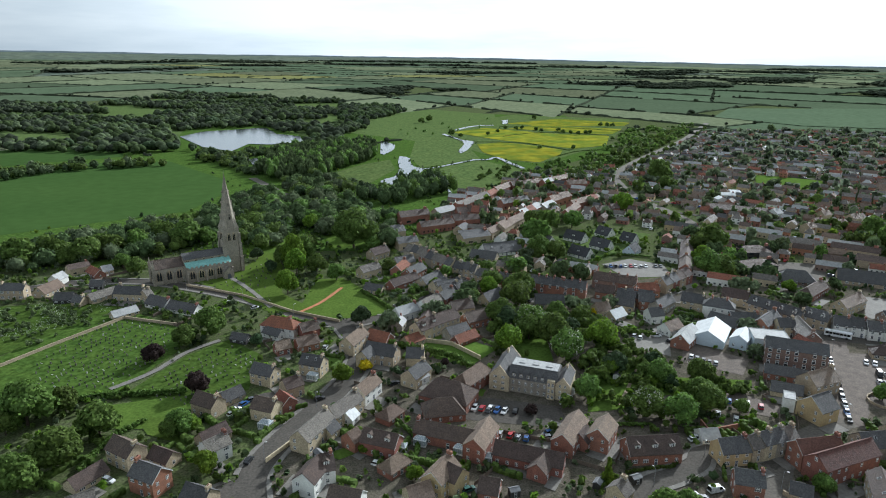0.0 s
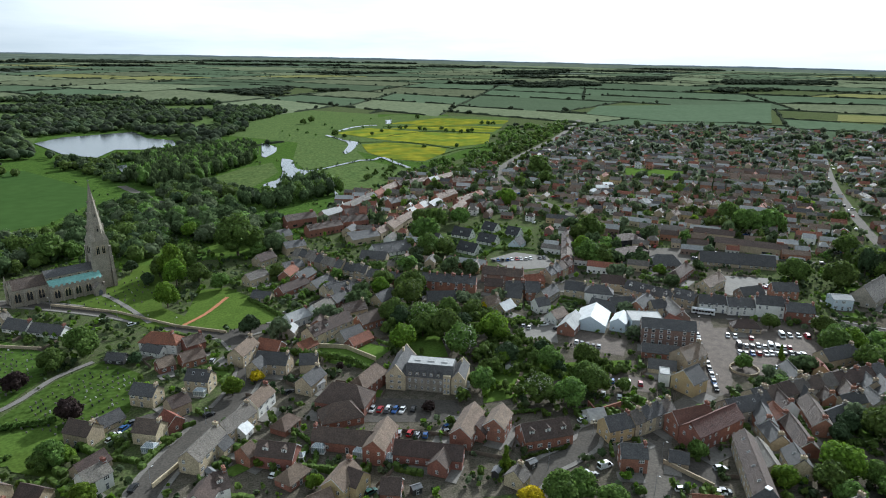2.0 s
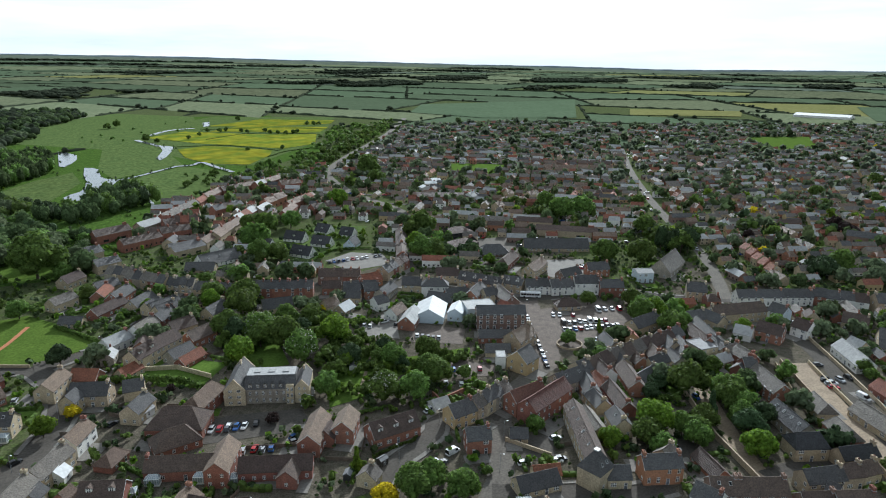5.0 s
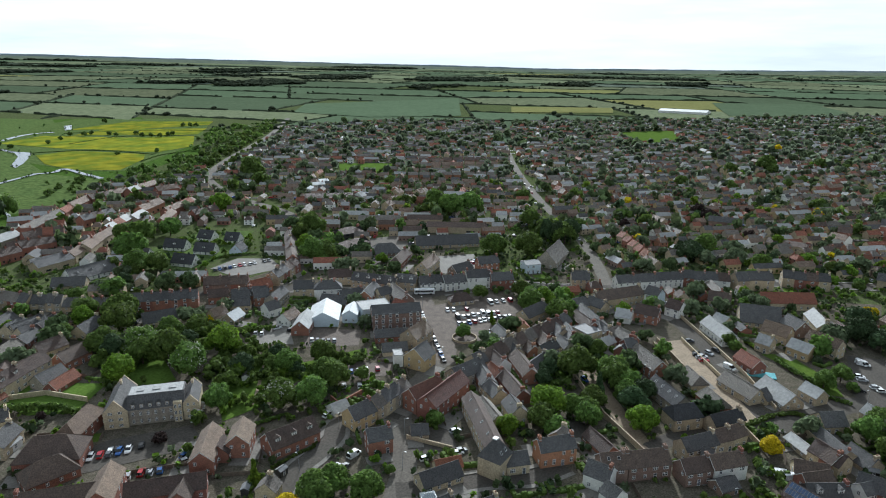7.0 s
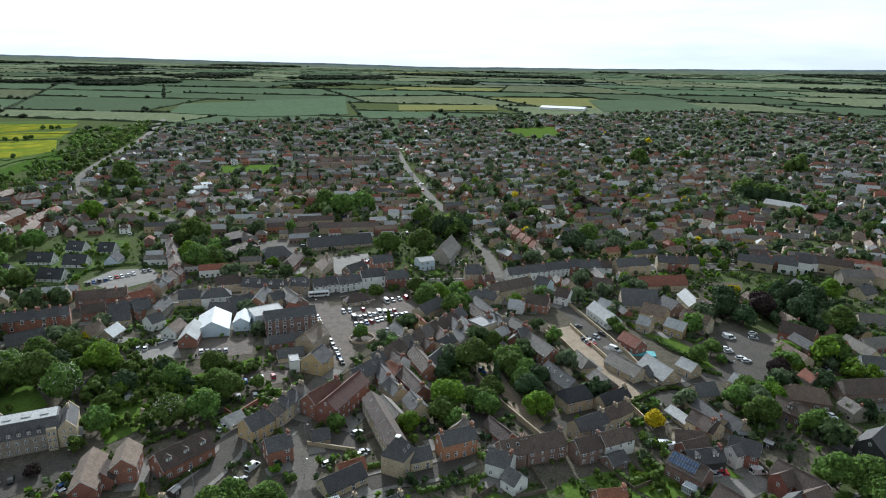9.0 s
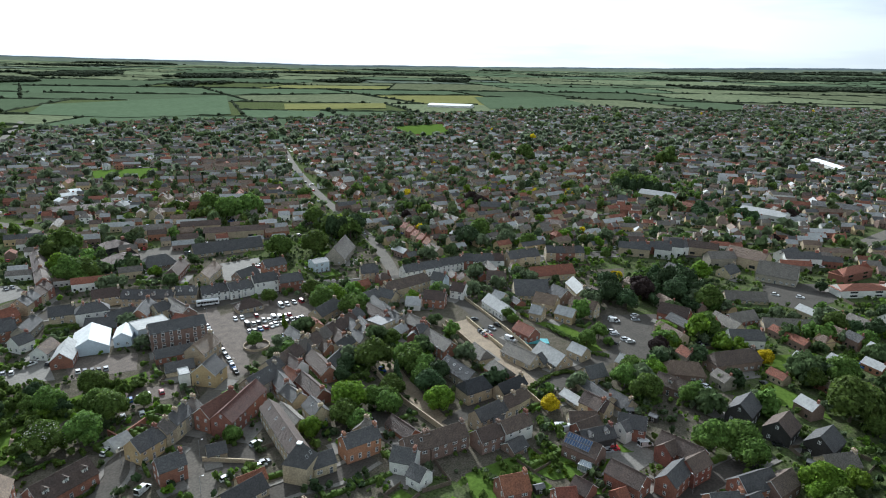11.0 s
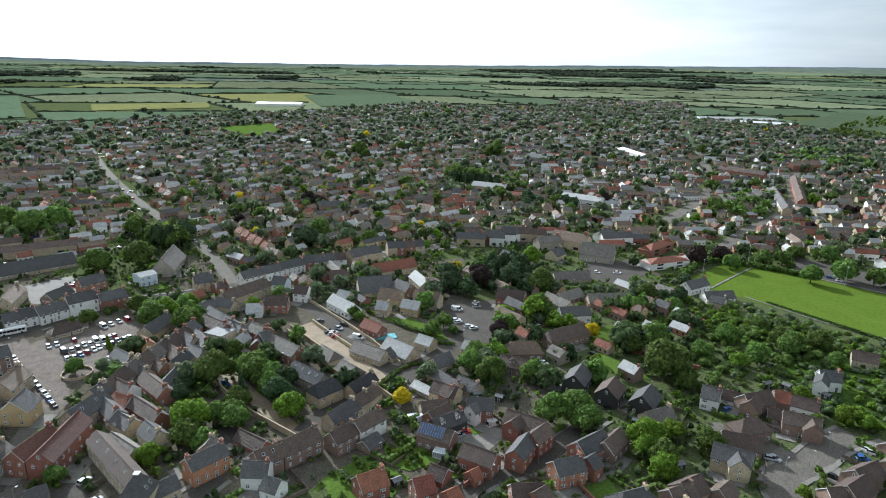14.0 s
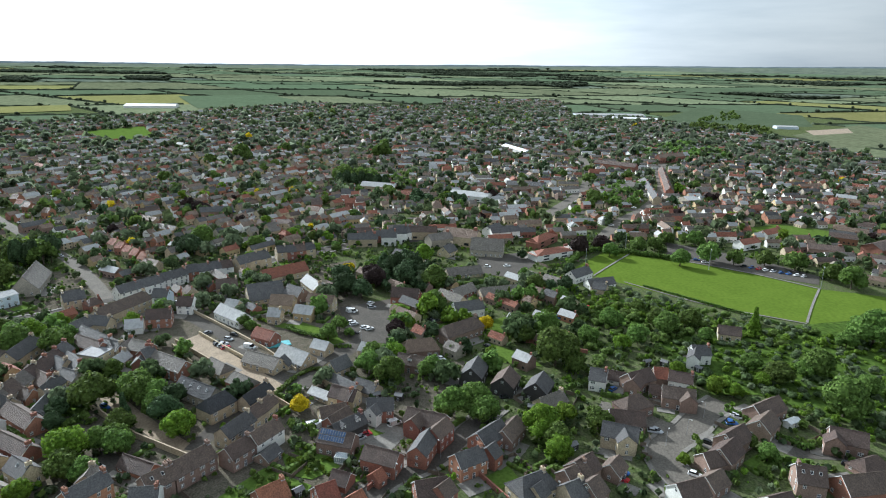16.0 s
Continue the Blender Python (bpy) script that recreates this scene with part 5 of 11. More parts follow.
        bm = wall_mesh(L, w, eave, hr, 0)
        o = part(nm, bm, M_STONE, top)
        o.matrix_local = Matrix.Translation(((x0 + x1) / 2, 0, 0))
        bm = roof_mesh(L, w, eave, hr, 0, 0.25, 0.1)
        o = part(nm + "_roof", bm, ROOF[rf], top)
        o.matrix_local = Matrix.Translation(((x0 + x1) / 2, 0, 0))
    for s in (-1, 1):
        bm = bmesh.new()
        box(bm, -27.5, -2.5, min(s * 4.5, s * 10.0), max(s * 4.5, s * 10.0), -0.5, 8.0)
        for i in range(11):
            xx = -27.2 + i * 2.45
            box(bm, xx - 0.6, xx + 0.6, s * 9.9 - 0.2, s * 9.9 + 0.2, 8.0, 8.9)
        for i in range(6):
            xx = -27.3 + i * 4.9
            box(bm, xx - 0.45, xx + 0.45, min(s * 10, s * 11.3), max(s * 10, s * 11.3), -0.5, 5.6)
        part("aisle", bm, M_STONE, top)
        bm = bmesh.new()
        p = [(-27.4, s * 9.7, 8.15), (-2.6, s * 9.7, 8.15), (-2.6, s * 4.5, 10.6), (-27.4, s * 4.5, 10.6)]
        slab(bm, *(p if s < 0 else p[::-1]), 0.2)
        part("aisle_roof", bm, ROOF["copper"], top, "pale green lead roof")
        for i in range(4):
            gothic_window(top, -24.8 + i * 4.9, s * 10.02, 2.2, 2.6, 4.6, 0 if s < 0 else 180)
        for i in range(5):
            gothic_window(top, -25.5 + i * 4.4, s * 4.52, 10.75, 1.2, 0.8, 0 if s < 0 else 180)
        for i in range(3):
            gothic_window(top, -40.8 + i * 5.2, s * 4.32, 2.4, 2.6, 5.2, 0 if s < 0 else 180)
        bm = bmesh.new()
        for i in range(4):
            xx = -43.2 + i * 5.2
            box(bm, xx - 0.45, xx + 0.45, min(s * 4.3, s * 5.6), max(s * 4.3, s * 5.6), -0.5, 6.8)
        part("buttress", bm, M_STONE, top)
    gothic_window(top, -43.54, 0, 2.8, 4.6, 7.0, -90)
    bm = bmesh.new()
    for sy in (-1, 1):
        box(bm, -44.2, -42.9, sy * 4.3 - 0.7, sy * 4.3 + 0.7, -0.5, 11.5)
        rod(bm, (-43.5, sy * 4.3, 11.5), (-43.5, sy * 4.3, 14.5), 0.7, 0.05, 4)
    part("pinnacle", bm, M_STONE, top)
    bm = wall_mesh(5.2, 5.0, 4.2, 6.6, 0)
    o = part("porch", bm, M_STONE, top)
    o.matrix_local = Matrix.Translation((-6.2, -12.2, 0)) @ Matrix.Rotation(math.pi / 2, 4, "Z")
    bm = roof_mesh(5.2, 5.0, 4.2, 6.6, 0, 0.2, 0.1)
    o = part("porch_roof", bm, ROOF["stone"], top)
    o.matrix_local = Matrix.Translation((-6.2, -12.2, 0)) @ Matrix.Rotation(math.pi / 2, 4, "Z")
    bm = bmesh.new()
    lancet(bm, -6.2, -14.95, -14.75, 0, 2.0, 3.2)
    part("door", bm, M_DOOR, top)


def manor(x, y, ang):
    """A stone mansion: a main range with a glazed flat top and dormers, and a gabled wing at each end."""
    top = new("manor_house")
    top.matrix_world = pose(x, y, 0, 0, 0, ang) @ Matrix.Diagonal((0.79, 0.79, 0.79, 1))
    PLACED.append((x, y, 18.5, 11, radians(ang)))
    tagged(top, "grey stone mansion with gabled wings and a white glazed roof", "house")
    bm = bmesh.new()
    box(bm, -11.5, 11.5, -7.5, 7.5, -0.3, 7.4)
    part("wall", bm, WALL["grey"], top)
    bm = bmesh.new()
    lo, hi = [(-11.5, -7.9, 7.3), (11.5, -7.9, 7.3), (11.5, 7.9, 7.3), (-11.5, 7.9, 7.3)], [(-11.5, -3.6, 12.4), (11.5, -3.6, 12.4), (11.5, 3.6, 12.4), (-11.5, 3.6, 12.4)]
    a, b = [bm.verts.new(p) for p in lo], [bm.verts.new(p) for p in hi]
    for i in range(4):
        bm.faces.new((a[i], a[(i + 1) % 4], b[(i + 1) % 4], b[i]))
    bm.faces.new(b)
    bm.faces.new(a[::-1])
    part("roof", bm, ROOF["slate"], top)
    bm = bmesh.new()
    box(bm, -10.8, 10.8, -3.9, 3.9, 12.41, 12.62)
    sky = part("skylight", bm, ROOF["light"], top, "pale grey flat rooflight")
    for i in range(13):
        bm = bmesh.new()
        u = -10.8 + i * 1.8
        box(bm, u - 0.06, u + 0.06, -3.9, 3.9, 12.62, 12.70)
        part("glazing_bar", bm, M_LEAD, sky)
    for i in range(3):
        bm = bmesh.new()
        box(bm, -8 + i * 6.5, -5 + i * 6.5, -1.5, 1.2, 12.71, 13.0)
        part("hatch", bm, ROOF["light"], top)
    for i in range(5):
        px = -9 + i * 3.4
        bm = bmesh.new()
        box(bm, px - 0.75, px + 0.75, -7.3, -4.2, 7.9, 9.6)
        d = part("dormer", bm, WALL["grey"], top)
        bm = bmesh.new()
        for s in (-1, 1):
            p = [(px + s * 1.0, -7.55, 9.45), (px, -7.55, 10.6), (px, -4.0, 10.6), (px + s * 1.0, -4.0, 9.45)]
            slab(bm, *(p if s < 0 else p[::-1]), 0.1)
        face(bm, [(px - 0.75, -7.3, 9.6), (px + 0.75, -7.3, 9.6), (px, -7.3, 10.5)])
        part("dormer_roof", bm, ROOF["slate"], d)
        share("window", WIN["narrow"], d, Matrix.Translation((px, -7.33, 8.15)))
    for s in range(2):
        for i in range(6):
            share("window", WIN["tall"], top, Matrix.Translation((-9.2 + i * 3.0, -7.53, 0.9 + s * 3.5)))
    bm = bmesh.new()
    box(bm, 7.2, 10.6, -9.0, -7.5, -0.3, 9.6)
    bay = part("bay", bm, WALL["stone"], top, "projecting stone bay window")
    for s in range(3):
        for u in (8.0, 9.8):
            share("window", WIN["tall"], bay, Matrix.Translation((u, -9.03, 0.7 + s * 3.0)))
    for nm, px, L, W, hr, y0 in (("wing", -15.8, 24.0, 9.5, 13.0, 3.2), ("wing", 14.2, 17.0, 6.5, 11.5, 0.5)):
        w = new(nm)
        w.parent = top
        w.matrix_local = pose(px, y0, 0, 0, 0, 90)
        eave = hr - W / 2 * 1.12
        part("wing_wall", wall_mesh(L, W, eave, hr, 0), WALL["stone"], w)
        part("wing_roof", roof_mesh(L, W, eave, hr - 0.25, 0, 0.1, -0.45), ROOF["slate"], w)
        for s in (-1, 1):
            for u in (-1, 1):
                bm = bmesh.new()
                p = [(s * (L / 2 - 0.2) - 0.3, u * (W / 2 + 0.15), eave), (s * (L / 2 - 0.2) + 0.3, u * (W / 2 + 0.15), eave), (s * (L / 2 - 0.2) + 0.3, 0, hr + 0.35), (s * (L / 2 - 0.2) - 0.3, 0, hr + 0.35)]
                slab(bm, *(p if u < 0 else p[::-1]), 0.3)
                part("coping", bm, WALL["stone"], w)
        for st in range(3):
            for u in ((-1.9, 1.9) if W > 8 else (-1.2, 1.2)):
                share("window", WIN["wide"] if W > 8 else WIN["narrow"], w, Matrix.Translation((-L / 2 - 0.02, u, 0.9 + st * 2.9)) @ Matrix.Rotation(radians(-90), 4, "Z"))
        share("chimney", chimney_mesh("stone", 1.6, 2), w, Matrix.Translation((L * 0.2, 0, hr)))


def pyramid_roof(x, y):
    """The square kiln at the malthouse's end, with its steep slate cap."""
    top = new("kiln")
    top.matrix_world = pose(x, y, 0, 0, 0, 20)
    tagged(top, "square stone kiln with a steep pyramid slate roof", "building")
    bm = bmesh.new()
    box(bm, -3.8, 3.8, -3.8, 3.8, -0.3, 6.3)
    part("wall", bm, WALL["stone"], top)
    bm = bmesh.new()
    c = [bm.verts.new((a * 4.1, b * 4.1, 6.2)) for a, b in ((-1, -1), (1, -1), (1, 1), (-1, 1))]
    d = [bm.verts.new((a * 0.6, b * 0.6, 11.6)) for a, b in ((-1, -1), (1, -1), (1, 1), (-1, 1))]
    for i in range(4):
        bm.faces.new((c[i], c[(i + 1) % 4], d[(i + 1) % 4], d[i]))
    bm.faces.new(d)
    bm.faces.new(c[::-1])
    part("roof", bm, ROOF["slate"], top)
    bm = bmesh.new()
    box(bm, -0.75, 0.75, -0.75, 0.75, 11.6, 11.95)
    part("cap", bm, M_FRAME, top, "white cap")
    for u in (-1.5, 1.5):
        share("window", WIN["narrow"], top, Matrix.Translation((u, -3.82, 1.2)))
        share("rooflight", WIN["sky"], top, Matrix.Translation((u * 0.8, -3.05, 7.9)) @ Matrix.Rotation(radians(-33), 4, "X"))


def solar(h, n, rows):
    """Panels on the slope of a house that faces the flight."""
    L = max(v.co.x for c in h.children if c.name.startswith("roof") for v in c.data.vertices) * 2 - 1.4
    W = 8.0
    hr, k = 7.5, 0.85
    x, y = h.matrix_world.translation.x, h.matrix_world.translation.y
    ang = math.degrees(h.matrix_world.to_euler().z)
    s = -1 if facing(x, y, ang, 0, -1) else 1
    tilt = math.atan(k)
    for r in range(rows):
        for i in range(n):
            bm = bmesh.new()
            w = L * 0.8 / n
            box(bm, -w / 2 + 0.04, w / 2 - 0.04, -0.85, 0.85, 0.0, 0.05)
            box(bm, -w / 2 + 0.10, w / 2 - 0.10, -0.80, 0.80, 0.053, 0.06, 1)
            py = s * (1.1 + r * 1.45)
            o = part("solar_panel", bm, [M_LEAD, M_SOLAR], h)
            o.matrix_local = Matrix.Translation((-L / 2 + w * (i + 0.5), py, hr - k * abs(py) + 0.62)) @ Matrix.Rotation(-s * tilt, 4, "X")


# ---- gardens ----
def gardens(seed, count, r0, r1):
    """Shrubs, small trees and board fences between the houses, where nothing else stands."""
    wr = random.Random(seed)
    spots = {"green": [], "bright": [], "dark": [], "valley": [], "willow": []}
    tries = 0
    done = 0
    while done < count and tries < count * 8:
        tries += 1
        r, az = math.sqrt(wr.uniform(r0 ** 2, r1 ** 2)), radians(wr.uniform(-38, 118))
        x, y = r * math.sin(az), r * math.cos(az)
        if not free(x, y, 0.6):
            continue
        done += 1
        k = wr.choices(list(spots), (7, 3, 3, 5, 3))[0]
        for _ in range(wr.choice((1, 1, 2, 4))):
            spots[k].append((x + wr.uniform(-2, 2), y + wr.uniform(-2, 2), wr.choice((0.6, 0.8, 1.0, 1.4, 1.9)) * wr.uniform(0.8, 1.2)))
    for k, v in spots.items():
        woods("garden_shrubs", v, k, 9, 1, 0.52, "%s shrubs and small bushes in the gardens" % k, category="shrubs")


def aprons(seed, limit):
    """Paved paths and drives at the foot of the houses, and fences behind them."""
    wr = random.Random(seed)
    bm, fm, hm, lm = bmesh.new(), bmesh.new(), bmesh.new(), bmesh.new()
    for i, (x, y, a, b, t) in enumerate(PLACED):
        if math.hypot(x, y) > limit or a > 18 or wr.random() < 0.3:
            continue
        c, s = math.cos(t), math.sin(t)
        side = wr.choice((-1, 1))
        z = 0.205 + 0.004 * (i % 9)
        w0, w1 = -a - 0.5, a * wr.uniform(-0.2, 1.0)
        d = wr.uniform(2.5, 6)
        face(bm, [(x + u * c - v * s, y + u * s + v * c, z) for u, v in ((w0, side * (b - 1)), (w1, side * (b - 1)), (w1, side * (b + d)), (w0, side * (b + d)))])
        side = -side
        depth = wr.uniform(7, 13)
        pts = [(-a, side * b), (-a, side * (b + depth)), (a, side * (b + depth)), (a, side * b)]
        green = wr.random() < 0.55
        if wr.random() < 0.7:
            q = wr.uniform(0.25, 0.9)
            plot = [(x + u * c - v * s, y + u * s + v * c) for u, v in ((-a * q, side * (b + 1.6)), (a - 0.6, side * (b + 1.6)), (a - 0.6, side * (b + depth - 1.0)), (-a * q, side * (b + depth - 1.0)))]
            if all(free(px, py, -0.4) for px, py in plot):
                face(lm, [(px, py, 0.13 + 0.004 * (i % 11)) for px, py in plot])
        top, wide = wr.uniform(1.2, 2.4), wr.uniform(0.45, 0.9)
        for (u0, v0), (u1, v1) in zip(pts, pts[1:]):
            m = max(1, int(math.hypot(u1 - u0, v1 - v0) / 1.8))
            for k in range(m):
                p0, p1 = k / m, (k + 0.97) / m
                q = [(u0 + (u1 - u0) * p, v0 + (v1 - v0) * p) for p in (p0, p1)]
                P = [(x + u * c - v * s, y + u * s + v * c) for u, v in q]
                if not all(free(px, py, -0.6) for px, py in P):
                    continue
                n_ = Vector((P[0][1] - P[1][1], P[1][0] - P[0][0])).normalized() * 0.04
                cs = [(P[0][0] - n_.x, P[0][1] - n_.y), (P[1][0] - n_.x, P[1][1] - n_.y), (P[1][0] + n_.x, P[1][1] + n_.y), (P[0][0] + n_.x, P[0][1] + n_.y)]
                if green:
                    e = wide * wr.uniform(0.7, 1.3) / 0.04
                    mx, my = (P[0][0] + P[1][0]) / 2, (P[0][1] + P[1][1]) / 2
                    h_ = top * wr.uniform(0.75, 1.2)
                    cs = [(P[0][0] - n_.x * e, P[0][1] - n_.y * e), (P[1][0] - n_.x * e, P[1][1] - n_.y * e), (P[1][0] + n_.x * e, P[1][1] + n_.y * e), (P[0][0] + n_.x * e, P[0][1] + n_.y * e)]
                    vv = [hm.verts.new((mx + (px - mx) * q, my + (py - my) * q, zz)) for zz, q in ((0, 1.0), (h_ * wr.uniform(0.5, 0.8), 1.1), (h_, 0.72)) for px, py in cs]
                    for f in ((8, 9, 10, 11), (0, 1, 5, 4), (1, 2, 6, 5), (2, 3, 7, 6), (3, 0, 4, 7), (4, 5, 9, 8), (5, 6, 10, 9), (6, 7, 11, 10), (7, 4, 8, 11)):
                        hm.faces.new([vv[j] for j in f])
                    continue
                vv = [fm.verts.new((px, py, zz)) for zz in (0, 1.45) for px, py in cs]
                for f in ((4, 5, 6, 7), (0, 1, 5, 4), (1, 2, 6, 5), (2, 3, 7, 6), (3, 0, 4, 7)):
                    fm.faces.new([vv[j] for j in f])
    bmesh.ops.recalc_face_normals(bm, faces=bm.faces)
    for f in bm.faces:
        if f.normal.z < 0:
            f.normal_flip()
    tagged(link("patios", bm, PAVING), "grey and buff paved patios and drives", "paving", "", "stuff")
    bmesh.ops.recalc_face_normals(lm, faces=lm.faces)
    for f in lm.faces:
        if f.normal.z < 0:
            f.normal_flip()
    tagged(link("back_lawns", lm, GRASS), "small mown green lawns in back gardens", "lawn", "", "stuff")
    tagged(link("garden_hedges", hm, LEAF["green"]), "clipped green hedges between back gardens", "hedge", "", "stuff")
    tagged(link("garden_fences", fm, M_TIMBER), "brown board fences between back gardens", "fence", "", "stuff")


def parsley(poly, seed, count):
    """White flower heads standing over rough grass."""
    wr = random.Random(seed)
    xs, ys = [p[0] for p in poly], [p[1] for p in poly]
    V, F = [], []
    while len(F) < count:
        x, y = wr.uniform(min(xs), max(xs)), wr.uniform(min(ys), max(ys))
        if not inside((x, y), poly) or math.sin(x * 0.19 + 2 * math.sin(y * 0.13)) < wr.uniform(-0.6, 0.9):
            continue
        n, r, z = len(V), wr.uniform(0.08, 0.22), wr.uniform(0.8, 1.4)
        a = wr.uniform(0, 6.28)
        V += [(x + r * math.cos(a + k * 1.571), y + r * math.sin(a + k * 1.571), z + wr.uniform(-0.12, 0.12)) for k in range(4)]
        F.append((n, n + 1, n + 2, n + 3))
    me = mesh_from("wild_flowers", np.array(V), np.zeros((0, 3), int), np.array(F), material("white_flowers", (0.42, 0.46, 0.36), 0.9))
    tagged(new("wild_flowers", me), "white cow parsley flowering over rough grass", "flowers", "", "stuff")


def headstones(poly, ang, seed, gap=2.3, row=3.4):
    """Rows of gravestones, leaning a little."""
    wr = random.Random(seed)
    a = radians(ang)
    ca, sa = math.cos(a), math.sin(a)
    us = [x * ca + y * sa for x, y in poly]
    vs = [-x * sa + y * ca for x, y in poly]
    bm = bmesh.new()
    v = min(vs)
    while v < max(vs):
        u = min(us)
        while u < max(us):
            x, y = u * ca - v * sa, u * sa + v * ca
            if inside((x, y), poly) and wr.random() < 0.72:
                n0 = len(bm.verts)
                h, w = wr.uniform(0.6, 1.15), wr.uniform(0.26, 0.4)
                if wr.random() < 0.12:
                    h, w = 0.3, 0.5
                box(bm, -0.09, 0.09, -w, w, -0.05, h, wr.choices((0, 1, 2), (5, 3, 1))[0])
                bm.verts.ensure_lookup_table()
                bmesh.ops.transform(bm, matrix=pose(x + wr.uniform(-0.2, 0.2), y + wr.uniform(-0.2, 0.2), 0.1, wr.uniform(-4, 4), wr.uniform(-8, 8), ang + wr.uniform(-8, 8)), verts=bm.verts[n0:])
            u += gap * wr.uniform(0.8, 1.3)
        v += row
    tagged(link("gravestones", bm, [material("weathered_gravestone", (0.16, 0.15, 0.13), 0.9), material("dark_granite", (0.05, 0.05, 0.055), 0.4), material("pale_marble", (0.55, 0.54, 0.51), 0.6)]),
           "rows of weathered gravestones in the grass", "gravestones", "", "stuff")


def mast(x, y, h):
    top = new("floodlight")
    top.matrix_world = pose(x, y, 0)
    tagged(top, "tall grey floodlight mast beside the pitch", "floodlight", "floodlights of the pitch")
    bm = bmesh.new()
    rod(bm, (0, 0, -0.1), (0, 0, h), 0.16, 0.08, 8)
    part("pole", bm, M_LEAD, top)
    bm = bmesh.new()
    box(bm, -0.9, 0.9, -0.12, 0.12, h, h + 0.45)
    part("lamp_head", bm, M_LEAD, top)


# ---- small things of gardens and streets ----
M_CLEAR = material("conservatory_glass", (0.30, 0.34, 0.36), 0.12, (0.24, 0.28, 0.30), spec=0.6)


def conservatory(x, y, ang, L=4.2, W=3.2, name="conservatory"):
    """White glazed garden room: frame of bars, panes and a hipped glass roof."""
    top = new(name)
    top.matrix_world = pose(x, y, 0, 0, 0, ang)
    tagged(top, "white framed glass conservatory beside a house", "conservatory", "conservatories")
    a, b, h, r = L / 2, W / 2, 2.3, 3.2
    bm = bmesh.new()
    box(bm, -a, a, -b, b, 0, 0.6)
    part("base", bm, M_FRAME, top)
    bm = bmesh.new()
    box(bm, -a + 0.06, a - 0.06, -b + 0.06, b - 0.06, 0.6, h)
    part("glazing", bm, M_CLEAR, top)
    bm = bmesh.new()
    n = max(3, int(L / 0.7))
    for i in range(n + 1):
        u = -a + L * i / n
        for s in (-1, 1):
            box(bm, u - 0.04, u + 0.04, s * b - 0.04, s * b + 0.04, 0.603, h)
            rod(bm, (u, s * b, h), (u * 0.6, 0, r), 0.04, 0.04, 4)
    m = max(2, int(W / 0.7))
    for i in range(1, m):
        v = -b + W * i / m
        for s in (-1, 1):
            box(bm, s * a - 0.04, s * a + 0.04, v - 0.04, v + 0.04, 0.603, h)
    rod(bm, (-a * 0.6, 0, r), (a * 0.6, 0, r), 0.06, 0.06, 5)
    for s in (-1, 1):
        box(bm, -a - 0.05, a + 0.05, s * b - 0.06, s * b + 0.06, h, h + 0.1)
        box(bm, s * a - 0.06, s * a + 0.06, -b + 0.06, b - 0.06, h, h + 0.1)
    part("glazing_frame", bm, M_FRAME, top, "white glazing frame")
    bm = bmesh.new()
    c = [bm.verts.new(p) for p in ((-a, -b, h + 0.02), (a, -b, h + 0.02), (a, b, h + 0.02), (-a, b, h + 0.02), (-a * 0.6, 0, r), (a * 0.6, 0, r))]
    for q in ((0, 1, 5, 4), (1, 2, 5), (2, 3, 4, 5), (3, 0, 4)):
        bm.faces.new([c[i] for i in q])
    part("glass_roof", bm, M_CLEAR, top)


def shed(x, y, ang, L=3.0, W=2.2, roof="flat", wall="dark", label="small dark timber garden shed"):
    top = new("shed")
    top.matrix_world = pose(x, y, 0, 0, 0, ang)
    tagged(top, label, "shed", "garden sheds")
    part("wall", wall_mesh(L, W, 2.0, 2.6, 0), WALL[wall] if wall != "timber" else M_TIMBER, top)
    part("roof", roof_mesh(L, W, 2.0, 2.6, 0, 0.15, 0.1), ROOF[roof], top)
    share("door", DOOR, top, Matrix.Translation((0, -W / 2 - 0.01, 0)) @ Matrix.Diagonal((0.8, 1, 0.85, 1)))


def marquee(x, y, ang, a=1.9, h=2.3):
    """A small white canvas tent: walls, and a hipped roof over them."""
    top = new("marquee")
    top.matrix_world = pose(x, y, 0, 0, 0, ang)
    tagged(top, "small white canvas marquee beside the mansion", "tent", "marquees")
    bm = bmesh.new()
    box(bm, -a, a, -a, a, -0.05, h)
    part("wall", bm, ROOF["white"], top)
    bm = bmesh.new()
    c = [bm.verts.new((p * (a + 0.15), q * (a + 0.15), h)) for p, q in ((-1, -1), (1, -1), (1, 1), (-1, 1))]
    d = bm.verts.new((0, 0, h + 1.5))
    for i in range(4):
        bm.faces.new((c[i], c[(i + 1) % 4], d))
    bm.faces.new(c[::-1])
    part("roof", bm, ROOF["white"], top)
    bm = bmesh.new()
    rod(bm, (0, 0, h + 1.4), (0, 0, h + 1.9), 0.04, 0.03, 6)
    part("finial", bm, M_FRAME, top)


def street_lamp(x, y, ang=0, h=6.0):
    top = new("street_lamp")
    top.matrix_world = pose(x, y, 0, 0, 0, ang)
    tagged(top, "thin grey steel street lamp at the kerb", "street lamp", "street lamps")
    bm = bmesh.new()
    rod(bm, (0, 0, -0.1), (0, 0, 1.2), 0.09, 0.09, 8)
    rod(bm, (0, 0, 1.2), (0, 0, h), 0.06, 0.045, 8)
    rod(bm, (0, 0, h), (0.9, 0, h + 0.25), 0.04, 0.035, 6)
    part("pole", bm, M_LEAD, top)
    bm = bmesh.new()
    box(bm, 0.75, 1.35, -0.12, 0.12, h + 0.18, h + 0.32)
    part("lamp_head", bm, M_FRAME, top)


